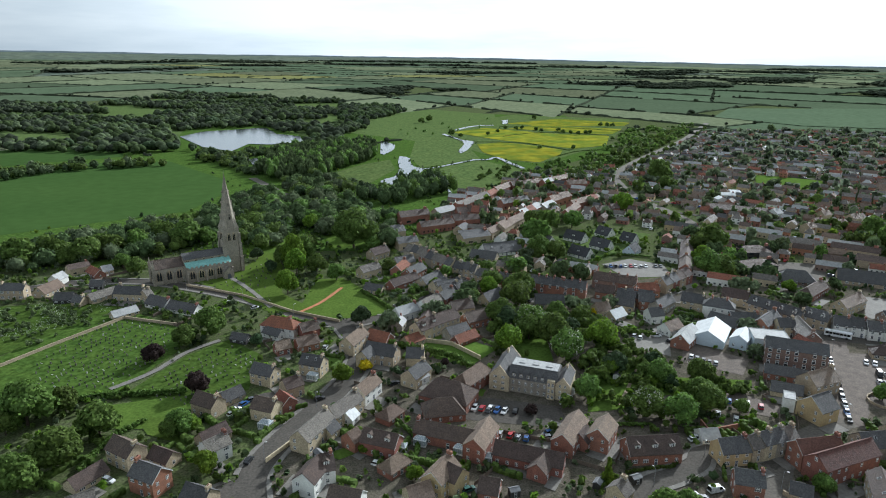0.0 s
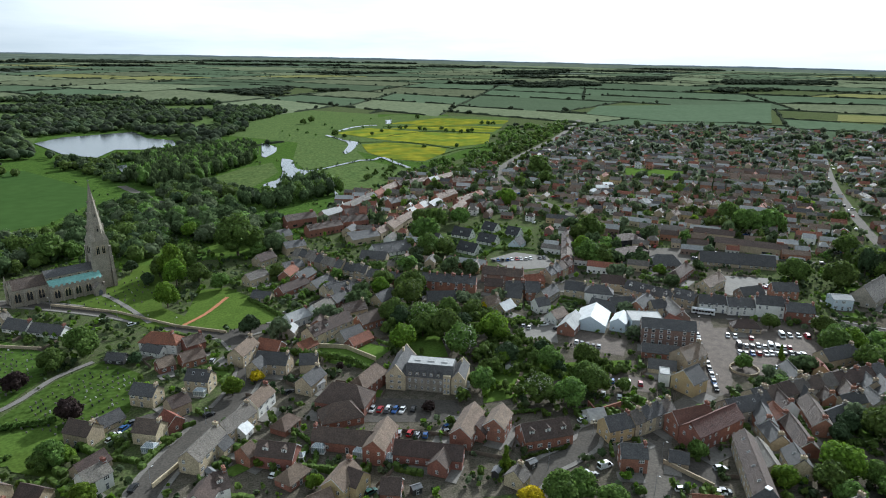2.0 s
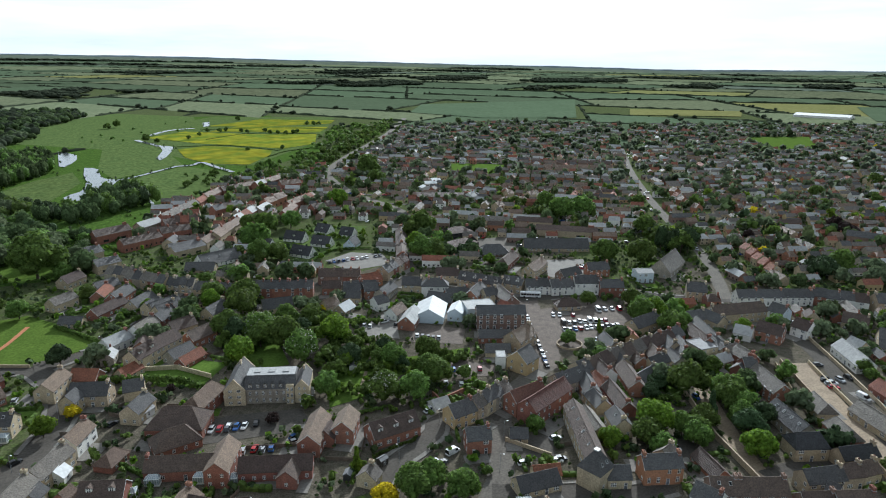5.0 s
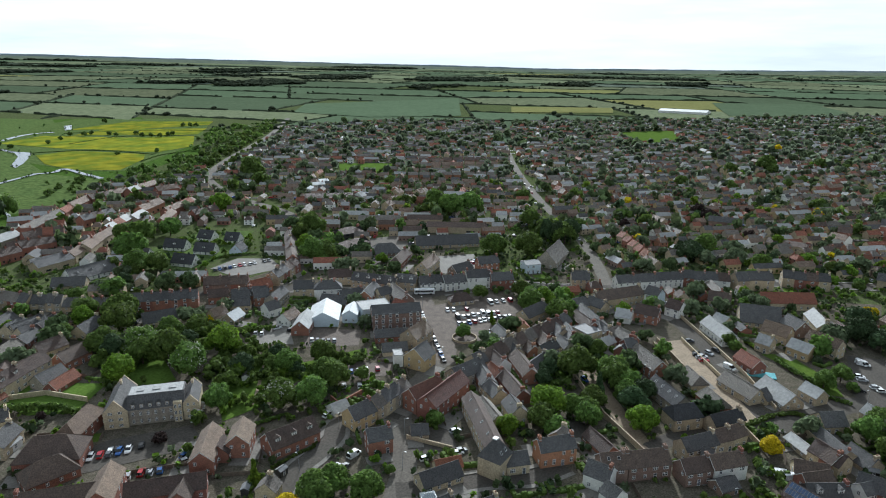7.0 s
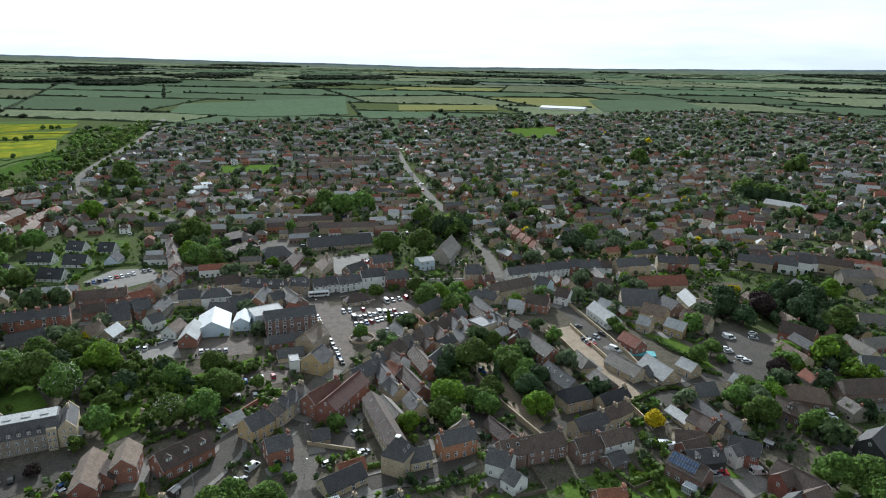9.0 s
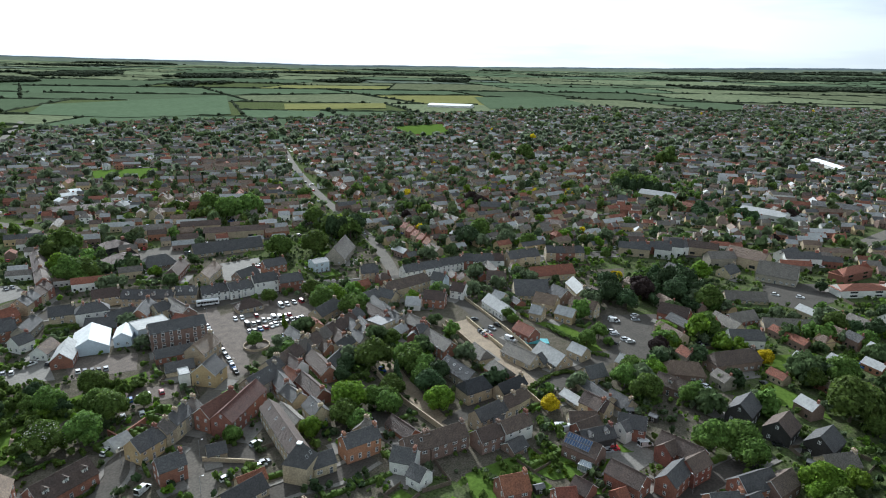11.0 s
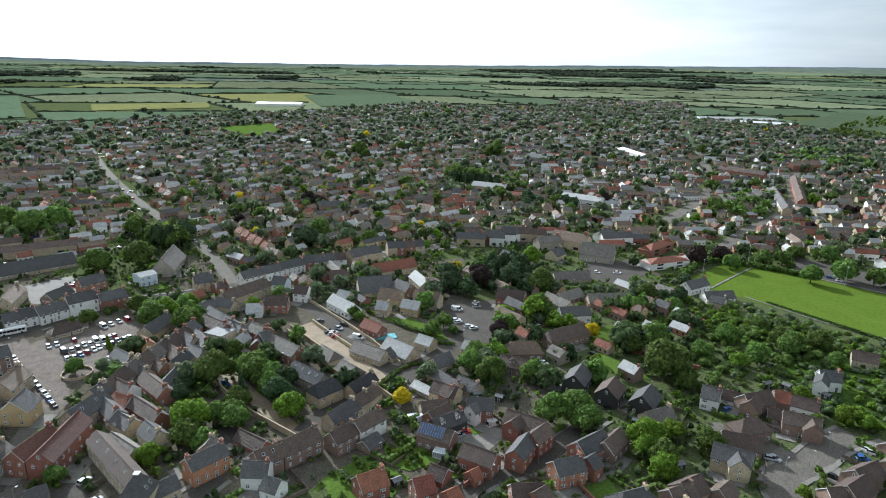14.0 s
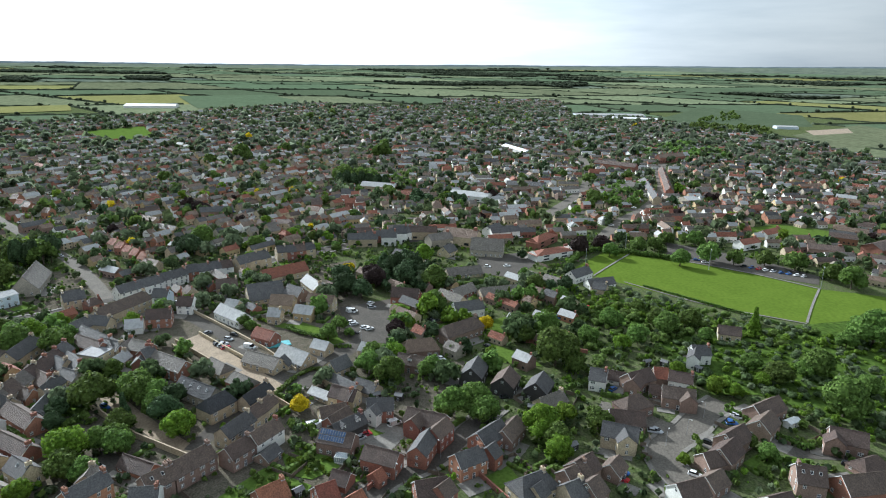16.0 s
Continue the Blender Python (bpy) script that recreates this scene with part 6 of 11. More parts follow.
def bus(x, y, ang):
    top = new("bus")
    top.matrix_world = pose(x, y, 0.05, 0, 0, ang)
    tagged(top, "long white single-deck bus in the market place", "bus")
    bm = bmesh.new()
    loft(bm, [[(u, -1.22 * k, 0.45), (u, 1.22 * k, 0.45), (u, 1.22 * k, 2.7), (u, 1.0 * k, 3.05), (u, -1.0 * k, 3.05), (u, -1.22 * k, 2.7)] for u, k in ((-5.4, 0.94), (-5.2, 1), (5.0, 1), (5.4, 0.9))])
    bmesh.ops.recalc_face_normals(bm, faces=bm.faces)
    part("body", bm, PAINT["white"], top)
    for s in (-1, 1):
        for i in range(7):
            bm = bmesh.new()
            box(bm, -4.9 + i * 1.4, -3.65 + i * 1.4, s * 1.22 - 0.03, s * 1.22 + 0.03, 1.45, 2.45)
            part("window", bm, M_CARGLASS, top)
        for u in (-3.2, 3.4):
            bm = bmesh.new()
            rod(bm, (u, s * 1.0, 0.5), (u, s * 1.25, 0.5), 0.5, 0.5, 12)
            part("wheel", bm, M_TYRE, top)


def cover(x, y, ang, L, W):
    """A turquoise covered pool."""
    bm = bmesh.new()
    box(bm, -L / 2, L / 2, -W / 2, W / 2, -0.1, 0.45)
    o = tagged(link("pool_cover", bm, M_POOL), "turquoise covered pool in a yard", "pool")
    o.matrix_world = pose(x, y, 0, 0, 0, ang)


# ---- fields, meadows and water ----
patch('valley', [(-892.0, 1126.9), (-613.1, 1453.6), (-218.8, 1519.5), (269.2, 1451.0), (232.5, 866.9), (69.3, 678.2), (7.0, 516.4), (-34.6, 397.2), (-96.6, 395.7), (-167.8, 400.4), (-300.2, 356.3)], ROUGH_GRASS, 0.08, 'rough green valley grassland', 'ground')
GREENS.append([(-481.6, 637.1), (-418.1, 741.2), (-328.1, 762.3), (-225.6, 646.9), (-200.5, 571.2), (-207.8, 503.8), (-272.8, 456.4), (-323.6, 416.8)])
patch('field', [(-481.6, 637.1), (-418.1, 741.2), (-328.1, 762.3), (-225.6, 646.9), (-200.5, 571.2), (-207.8, 503.8), (-272.8, 456.4), (-323.6, 416.8)], LUSH, 0.172, 'large bright green sheep pasture', 'field')
GREENS.append([(-716.7, 964.9), (-581.5, 965.6), (-439.2, 877.9), (-399.6, 795.7), (-475.8, 738.7), (-519.5, 689.9)])
patch('field', [(-716.7, 964.9), (-581.5, 965.6), (-439.2, 877.9), (-399.6, 795.7), (-475.8, 738.7), (-519.5, 689.9)], LUSH, 0.184, 'bright green pasture behind a hedge', 'field')
GREENS.append([(-164.8, 1083.4), (-174.3, 1373.3), (-36.4, 1605.1), (113.2, 1468.2), (102.1, 1246.9), (13.5, 1094.5), (-43.5, 975.1), (-135.3, 1060.1)])
patch('meadow', [(-164.8, 1083.4), (-174.3, 1373.3), (-36.4, 1605.1), (113.2, 1468.2), (102.1, 1246.9), (13.5, 1094.5), (-43.5, 975.1), (-135.3, 1060.1)], MEADOW, 0.196, 'green river meadow', 'meadow')
GREENS.append([(-43.5, 975.1), (13.5, 1094.5), (35.2, 902.4), (45.5, 797.4), (9.8, 760.0), (-26.1, 725.7), (-43.0, 802.8)])
patch('meadow', [(-43.5, 975.1), (13.5, 1094.5), (35.2, 902.4), (45.5, 797.4), (9.8, 760.0), (-26.1, 725.7), (-43.0, 802.8)], MEADOW, 0.208, 'green river bank meadow', 'meadow')
GREENS.append([(-115.7, 614.6), (-132.8, 660.2), (-96.4, 746.9), (-66.6, 787.7), (-54.4, 716.7), (-75.3, 621.9)])
patch('meadow', [(-115.7, 614.6), (-132.8, 660.2), (-96.4, 746.9), (-66.6, 787.7), (-54.4, 716.7), (-75.3, 621.9)], MEADOW, 0.22, 'bright green riverside meadow', 'meadow')
GREENS.append([(8.4, 1052.6), (74.5, 1339.9), (150.2, 1456.2), (389.7, 1363.7), (284.5, 1069.2), (222.9, 924.2), (118.2, 764.8), (79.5, 785.2), (34.5, 884.9)])
patch('meadow', [(8.4, 1052.6), (74.5, 1339.9), (150.2, 1456.2), (389.7, 1363.7), (284.5, 1069.2), (222.9, 924.2), (118.2, 764.8), (79.5, 785.2), (34.5, 884.9)], MEADOW, 0.232, 'green meadow by the river', 'meadow')
patch('meadow', [(111.9, 1247.6), (235.9, 1365.0), (367.6, 1288.4), (343.2, 1231.1), (225.1, 1212.5)], CROP["buttercup"], 0.5, 'yellow buttercup meadow by the river', 'meadow')
patch('meadow', [(112.0, 1155.2), (170.4, 1229.9), (321.3, 1168.8), (283.0, 1085.6), (238.6, 1091.3), (183.9, 1131.8)], CROP["buttercup"], 0.52, 'yellow buttercup meadow by the river', 'meadow')
patch('meadow', [(13.5, 1094.5), (74.7, 1172.1), (177.0, 1087.5), (271.1, 1060.3), (236.7, 937.4), (181.3, 898.1), (112.6, 970.1), (87.0, 989.4)], CROP["buttercup"], 0.54, 'yellow buttercup meadow by the river', 'meadow')
patch('meadow', [(48.1, 940.1), (84.6, 961.8), (113.8, 943.7), (164.1, 885.7), (153.3, 841.8), (116.1, 773.4), (74.1, 794.1), (51.7, 858.0)], CROP["buttercup"], 0.56, 'yellow buttercup meadow by the river', 'meadow')
hedge([(104.2, 1194.0), (219.6, 1181.7), (316.2, 1131.1)], 2.2, 1.3, "green", label="low scrubby field hedge", name="field_hedge")
hedge([(95.9, 1042.0), (169.0, 1104.2), (236.8, 1082.8), (274.7, 1052.6)], 2.2, 1.3, "green", label="low scrubby field hedge", name="field_hedge")
hedge([(44.3, 966.3), (115.3, 956.8), (173.2, 880.5)], 2.2, 1.3, "green", label="low scrubby field hedge", name="field_hedge")
hedge([(147.7, 826.3), (179.6, 869.7), (216.9, 888.4)], 2.2, 1.3, "green", label="low scrubby field hedge", name="field_hedge")
GREENS.append([(-22.4, 710.4), (45.0, 788.1), (89.6, 722.7), (57.0, 606.6), (7.9, 591.3), (-14.7, 648.5)])
patch('meadow', [(-22.4, 710.4), (45.0, 788.1), (89.6, 722.7), (57.0, 606.6), (7.9, 591.3), (-14.7, 648.5)], MEADOW, 0.244, 'green meadow by the river', 'meadow')
GREENS.append([(591.8, 1433.3), (737.8, 1694.4), (1302.6, 1746.1), (886.6, 1176.6), (686.7, 1243.9)])
patch('field', [(591.8, 1433.3), (737.8, 1694.3), (1279.2, 1714.6), (886.6, 1176.6), (686.7, 1243.9)], CROP["wheat"], 1.3, 'wide green field above the town', 'field')
GREENS.append([(1193.0, 1355.3), (1428.6, 1199.8), (1282.4, 1075.7), (1059.3, 1202.4)])
patch('field', [(1193.0, 1355.3), (1428.4, 1199.6), (1282.4, 1075.7), (1059.3, 1202.4)], CROP["hay"], 1.42, 'pale dry hay field', 'field')
GREENS.append([(1927.5, 1218.3), (2176.7, 1019.6), (1899.8, 798.9), (1683.6, 731.0), (1479.5, 885.8)])
patch('field', [(1868.6, 1181.1), (2071.2, 970.2), (1886.0, 793.1), (1683.6, 731.0), (1479.5, 885.8)], CROP["wheat"], 1.36, 'dark green field beyond the town', 'field')
GREENS.append([(339.9, 695.6), (398.0, 661.3), (357.1, 601.8), (312.2, 628.7)])
patch('green', [(339.9, 695.6), (398.0, 661.3), (357.1, 601.8), (312.2, 628.7)], GRASS, 0.292, 'bright green playing field among houses', 'green')
GREENS.append([(918.4, 773.0), (1048.3, 736.0), (910.9, 616.4), (817.4, 620.5)])
patch('green', [(918.4, 773.0), (1048.3, 736.0), (910.9, 616.4), (817.4, 620.5)], GRASS, 0.304, 'green playing field among houses', 'green')
GREENS.append([(379.4, -17.3), (433.1, -49.7), (408.5, -113.5), (381.9, -153.3), (324.1, -127.5), (338.8, -82.8), (354.7, -55.8)])
patch('pitch', [(379.4, -17.3), (433.1, -49.7), (408.5, -113.5), (381.9, -153.3), (324.1, -127.5), (338.8, -82.8), (354.7, -55.8)], PITCH, 0.05, 'mown green football pitch', 'pitch')
GREENS.append([(381.9, -153.3), (374.9, -194.4), (313.8, -166.7), (313.3, -142.0), (324.1, -127.5)])
patch('pitch', [(381.9, -153.3), (374.9, -194.4), (313.8, -166.7), (313.3, -142.0), (324.1, -127.5)], PITCH, 0.04, 'mown green playing field', 'pitch')
GREENS.append([(526.1, -148.8), (548.5, -181.3), (531.9, -216.8), (507.9, -204.9), (503.8, -152.1)])
patch('green', [(526.1, -148.8), (548.5, -181.3), (531.9, -216.8), (507.9, -204.9), (503.8, -152.1)], GRASS, 0.34, 'bright green lawn among houses', 'green')
GREENS.append([(356.3, -2.4), (442.1, -51.2), (418.8, -115.9), (387.1, -205.8), (287.6, -159.2)])
WATERS.append([(-458.7, 1056.7), (-413.8, 1111.7), (-324.0, 1175.2), (-278.8, 1084.8), (-222.4, 1054.8), (-188.1, 914.9), (-239.1, 888.2), (-260.2, 853.3), (-269.4, 811.5), (-319.2, 839.7), (-372.6, 905.1)])
WATERS.append([(-75.1, 575.5), (-49.3, 576.4), (-29.4, 654.4), (-35.1, 784.5), (-59.3, 783.4), (-54.2, 673.3), (-76.3, 630.8)])
WATERS.append([(-107.3, 971.6), (-75.0, 939.9), (-62.4, 778.7), (-83.0, 777.8)])
WATERS.append([(-245.4, 793.4), (-226.9, 813.6), (-196.8, 710.8), (-213.7, 695.1)])
GREENS.append([(-1287.0, 1641.2), (-868.8, 1602.7), (-851.8, 2168.7), (-294.4, 1830.9), (-131.4, 1578.6), (-170.2, 1175.5), (-191.7, 966.8), (-232.6, 1038.1), (-319.1, 1196.1), (-456.4, 1146.5), (-399.2, 955.2), (-451.6, 907.1), (-760.3, 955.4)])
patch('meadow', [(-1275.2, 1626.2), (-868.8, 1602.7), (-819.9, 2087.4), (-294.3, 1830.7), (-131.4, 1578.6), (-170.2, 1175.5), (-191.7, 966.8), (-232.6, 1038.1), (-319.1, 1196.1), (-456.4, 1146.5), (-399.2, 955.2), (-451.6, 907.1), (-760.3, 955.4)], MEADOW, 0.352, 'rough meadow between the woods', 'meadow')
GREENS.append([(-412.0, 1004.4), (-401.3, 1077.1), (-316.2, 1146.2), (-272.4, 1051.8), (-229.3, 1022.8), (-208.1, 952.4), (-246.9, 918.0), (-280.5, 922.5), (-280.7, 846.9), (-331.3, 883.4)])
GREENS.append([(-366.4, 837.4), (-354.2, 882.3), (-249.5, 770.3), (-184.1, 927.7), (-117.4, 985.0), (-81.9, 801.0), (-156.7, 613.1), (-189.3, 611.9)])

# ---- lake and river ----
patch('lake', [(-412.0, 1004.4), (-401.3, 1077.1), (-316.2, 1146.2), (-272.4, 1051.8), (-229.3, 1022.8), (-208.1, 952.4), (-246.9, 918.0), (-280.5, 922.5), (-280.7, 846.9), (-331.3, 883.4)], WATER, 0.9, 'still grey lake between woods', 'water')
patch('river', [(-56.7, 814.0), (-47.5, 808.1), (-41.4, 793.5), (-39.3, 758.5), (-35.1, 733.7), (-28.0, 725.1), (-20.5, 720.2), (-25.3, 695.2), (-32.5, 665.7), (-36.3, 638.1), (-44.4, 619.0), (-53.0, 623.0), (-62.3, 627.1), (-64.1, 642.0), (-58.8, 656.5), (-52.7, 665.2), (-49.4, 684.6), (-50.6, 724.2), (-55.0, 764.7)], WATER, 0.7, 'bright winding river', 'water')
patch('river', [(-95.0, 969.4), (-83.4, 955.0), (-70.2, 922.4), (-68.1, 881.9), (-71.3, 855.5), (-77.4, 826.2), (-83.1, 836.7)], WATER, 0.71, 'bright winding river', 'water')
patch('river', [(27.1, 989.5), (37.0, 981.3), (46.4, 966.4), (39.0, 915.5), (30.9, 869.8), (22.5, 843.9), (18.6, 860.3), (24.3, 899.2), (29.5, 935.4)], WATER, 0.72, 'bright winding river', 'water')
patch('river', [(-0.3, 618.5), (3.3, 606.8), (7.2, 590.0), (7.2, 564.7), (5.7, 564.9), (4.2, 593.1)], WATER, 0.73, 'bright winding river', 'water')
strip('river', [(-22.9, 716.8), (-4.4, 733.6), (18.7, 763.7), (37.9, 788.0)], 5, WATER, 0.74, 'narrow bright river')
strip('river', [(34.5, 788.4), (54.0, 790.6), (66.6, 808.1), (79.2, 764.7), (90.6, 725.2)], 6, WATER, 0.75, 'narrow bright river')
strip('river', [(-1.3, 1068.8), (9.1, 1035.9), (20.7, 1004.6), (30.0, 975.1)], 7, WATER, 0.73, 'narrow bright river')
strip('river', [(20.0, 1126.8), (43.3, 1181.7), (68.4, 1210.1), (93.1, 1218.3)], 9, WATER, 0.73, 'narrow bright river')
patch('river', [(117.2, 1320.8), (131.0, 1332.2), (121.6, 1248.6), (110.8, 1238.4)], WATER, 0.73, 'bright winding river', 'water')
patch('pond', [(-238.6, 779.8), (-227.4, 794.2), (-214.9, 758.7), (-220.9, 737.4)], WATER, 0.8, 'small pond among trees', 'water')

# ---- houses west of the park ----
h = house(-220.4, 308.9, 1.2, 12.3, 6.2, 8, 'stone', 'slate', chim='b')
h = house(-207.1, 315.4, 79.4, 13.5, 7.9, 6, 'stone', 'tan', chim='n')
h = house(-211.2, 331.3, 82, 7.8, 6.2, 6, 'white', 'light', chim='n')
plain(-210.4, 349.5, 48.8, 11.5, 6.2, 6, 'stone', 'brown')
h = house(-197.6, 344.5, -40.6, 12.3, 6.2, 5, 'brick', 'red', chim='n')
h = house(-194.5, 350.2, 49.3, 5.7, 6.2, 4.5, 'stone', 'light', chim='n')
h = house(-174.3, 309.8, 57.9, 18.2, 6.2, 5, 'stone', 'stone')
h = house(-192.3, 304.7, 6.6, 8.7, 7, 5, 'dark', 'slate', chim='n')
h = house(-182.5, 300.4, -15.6, 5.6, 6.2, 5, 'stone', 'slate')
h = house(-160.6, 308.7, -5.2, 15.2, 7, 7, 'stone', 'slate')
h = house(-186, 324.9, 1.2, 6.9, 6.2, 4.5, 'dark', 'slate', chim='n', door=False)
h = house(-141.2, 298.4, -27.1, 13.4, 7.9, 5.5, 'white', 'slate')
h = house(-151.3, 306, 60, 3.9, 6.2, 6.5, 'stone', 'stone')
h = house(-126.5, 291.9, -22.4, 17.1, 7, 5, 'white', 'slate')
h = house(-153.5, 286.1, 49, 11.7, 6.2, 4, 'stone', 'light', chim='n', door=False)
h = house(-72.9, 267.1, -18.3, 17, 7.9, 8, 'white', 'red', hip=0.9, chim='e')
wing(h, -75.4, 262.8, -30.3, 9.6, 5, 4.5, 'white', 'slate')
h = house(-67.8, 247.6, 33, 6.4, 6.2, 5.5, 'brick', 'tan', chim='n')
h = house(-60.2, 264.5, 34.8, 8.1, 7, 7, 'brick', 'brown')
h = house(-58.4, 251.8, 31.9, 9.1, 7, 6, 'brick', 'tan')
h = house(-88.6, 258.1, -16.6, 8, 5, 4, 'dark', 'slate', chim='n', door=False)
h = house(-96.9, 170.4, -29.3, 10.3, 7, 8, 'stone', 'brown')
h = house(-83.9, 157.6, -24.2, 9.5, 7, 8.5, 'orange', 'slate', chim='w')
h = house(-85.4, 170.2, -25.8, 8, 6, 5, 'stone', 'brown', chim='n')
h = house(-104, 160.2, 63, 10.6, 6, 4.5, 'stone', 'brown', chim='n', door=False)
h = house(-66.7, 149.3, -21.9, 8.2, 7, 7.5, 'stone', 'slate', chim='e')
h = house(-99.4, 148.8, 34.5, 6.8, 6.2, 5, 'stone', 'stone', chim='n')
h = house(-82, 199.4, -26.1, 9.6, 7, 7.5, 'stone', 'brown')
h = house(-77, 208.1, 50.6, 8.1, 6, 4.5, 'stone', 'slate', chim='n', door=False)
h = house(-60.9, 196.8, -20.3, 8.5, 7, 7.5, 'stone', 'brown')
h = house(-68.1, 221.8, -22.6, 9.5, 6.6, 7.5, 'stone', 'slate')
h = house(-74.5, 182.1, 53.3, 9.6, 6.5, 5, 'stone', 'brown', chim='n')
h = house(-70.4, 172.8, 49.2, 7.8, 6.2, 7.5, 'white', 'stone')
h = house(-55.9, 212.9, 40.4, 6.9, 6.6, 7, 'stone', 'brown')
h = house(-55.9, 202.6, -46.2, 6.6, 6, 6, 'brick', 'red', chim='n')

# ---- houses by the park ----
h = house(-50.9, 229.3, -18.1, 9.2, 7, 8, 'stone', 'slate', lights=2)
h = house(-24.9, 240.2, -18.4, 13.1, 7.9, 8, 'stone', 'slate')
wing(h, -31, 236.3, 62.2, 6, 6, 7.5, 'stone', 'slate')
h = house(-11.1, 238.5, -3.5, 6.9, 7, 7, 'stone', 'slate')
h = house(-10.1, 222.5, 58, 10.7, 7, 7.5, 'stone', 'slate')
wing(h, -8.6, 222.4, 46.7, 5.2, 5, 5, 'white', 'light')
h = house(-28, 210.3, 64.4, 11.5, 6.6, 7.5, 'white', 'tan')
h = house(-34.3, 196.5, 58.8, 14.4, 6.6, 7.5, 'stone', 'stone')
wing(h, -31.7, 194.1, 67, 4.8, 5, 4.5, 'white', 'white')
h = house(-41.9, 182.5, 66.1, 15.3, 7, 8, 'stone', 'stone')
wing(h, -36.9, 185.2, 61.8, 5.1, 5, 5, 'stone', 'slate')
h = house(-18, 196, 55.3, 8.6, 6.2, 5, 'brick', 'tan', hip=0.8, chim='n')
h = house(-19.1, 176.8, -19.6, 11.9, 7, 7.5, 'brick', 'brown', dorm=2, chim='n')
wing(h, -28.6, 178.8, 51.4, 4.2, 6.2, 6.5, 'brick', 'tan')
h = house(-34.7, 163.7, 21.8, 4.7, 7.9, 8, 'white', 'brown', dorm=1)
wing(h, -37.9, 158.6, 72.8, 9, 7, 8, 'white', 'brown')
h = house(-26.2, 149.6, -14.6, 9.2, 7, 7, 'white', 'brown', chim='n')
h = house(-14.3, 167.2, 49.1, 8.8, 6.2, 5, 'brick', 'tan', hip=0.8, chim='n')
h = house(-0.2, 159.1, 59.2, 10.7, 7, 8.5, 'cream', 'tan', chim='e')
wing(h, 3.9, 158.4, -39.3, 5, 7, 8, 'cream', 'brown')
h = house(-6.5, 151.5, 26.2, 6.9, 7, 7, 'stone', 'tan', chim='n')
h = house(13.8, 155.8, -14.9, 5.7, 7, 6, 'brick', 'brown', chim='n')
h = house(1.3, 182.3, -19.6, 20.2, 7, 6.5, 'brick', 'brown', chim='w', label='long red brick almshouse range with a brown tiled roof')
wing(h, 12.5, 177.5, -113.3, 14.5, 7, 8.5, 'brick', 'tan')
wing(h, 26.9, 170.4, -19.6, 21.4, 7, 6.5, 'brick', 'brown')
wing(h, 29.6, 165.2, 61.2, 7.1, 6, 6, 'brick', 'brown')
h = house(2.4, 207.7, -24.4, 18.5, 12, 9, 'brick', 'brown', hip=0.8, chim='n')
wing(h, 0.3, 198.3, 11.2, 14.1, 9.7, 7, 'brick', 'brown', hip=0.8)
wing(h, 11, 219, 53.6, 16.9, 7.9, 8, 'brick', 'tan', hip=0.6)
h = house(-27.4, 257.1, -27.2, 10.2, 7, 6, 'brick', 'red', chim='n')
h = house(-37.9, 251.6, 67.9, 13.5, 7, 8, 'stone', 'tan')
h = house(-7.8, 264.9, 47.2, 12.6, 7.9, 9, 'stone', 'brown', chim='b', dorm=2)
wing(h, 1, 273.4, 40.4, 11.9, 7.9, 9, 'stone', 'brown')
h = house(-13, 256.6, 41.6, 9.2, 6.2, 5, 'stone', 'red', chim='n')
h = house(-17.9, 286.8, 39.7, 11.8, 7, 6.5, 'white', 'light')
h = house(-6.6, 294.5, 53.9, 13.7, 7, 8, 'white', 'stone')
h = house(1.5, 304.3, 53.1, 10.5, 7, 8, 'brick', 'slate')
h = house(10, 317.8, 43.7, 10.5, 7, 7.5, 'brick', 'slate')
h = house(6.1, 264.5, 35.9, 11.1, 7, 6, 'grey', 'slate', chim='n')
h = house(9.8, 259.7, 41.9, 12, 6, 4.5, 'brick', 'red', chim='n')
h = house(15.2, 279, 34.7, 12.6, 7.9, 7, 'brick', 'brown', chim='n')
h = house(25, 308, 47.3, 13.9, 7.9, 6.5, 'stone', 'slate')
h = house(-36.4, 320.7, -24.2, 10.4, 6, 5, 'stone', 'slate', chim='n')

# ---- the manor ----
manor(35.4, 218.7, -20.1)

# ---- church ----
church(-124.1, 357, 35.9)

# ---- houses east of the park ----
h = house(41.6, 182.2, -118.8, 16.7, 7, 8, 'brick', 'tan', chim='n')
wing(h, 45.4, 180.8, 55.8, 6.2, 6, 6, 'brick', 'brown')
h = house(51.9, 181.7, -120.7, 10.5, 7, 8.5, 'brick', 'tan', chim='n')
h = house(65.7, 175.1, 5.7, 16.6, 8.8, 7.5, 'brick', 'brown', dorm=3, chim='n')
h = house(50.6, 154.5, 45.9, 4.7, 6.2, 6, 'stone', 'stone', chim='e')
h = house(90.1, 173.8, 9, 9.3, 7.5, 8, 'cream', 'slate', chim='e')
terrace(103.6, 177.4, 20.6, 19.2, 4, 6.6, 8.5, ['brick', 'grey', 'stone'], ['slate', 'slate', 'stone'], win='tall')
h = house(88, 157.2, -14.5, 7.8, 6.6, 8, 'brick', 'slate')
h = house(87.6, 185, 4.8, 6.2, 6.2, 4, 'white', 'light', chim='n', door=False)
h = house(103.3, 156.7, -27.1, 5.7, 6.2, 4, 'stone', 'slate', chim='n', door=False)
h = house(94.1, 132.3, -5.4, 13, 7, 5.5, 'stone', 'slate', chim='n')
wing(h, 99.7, 135.5, -15.8, 8.2, 5, 4.5, 'stone', 'red')
h = house(85.7, 120.4, -4.7, 8.5, 7, 6, 'stone', 'slate')
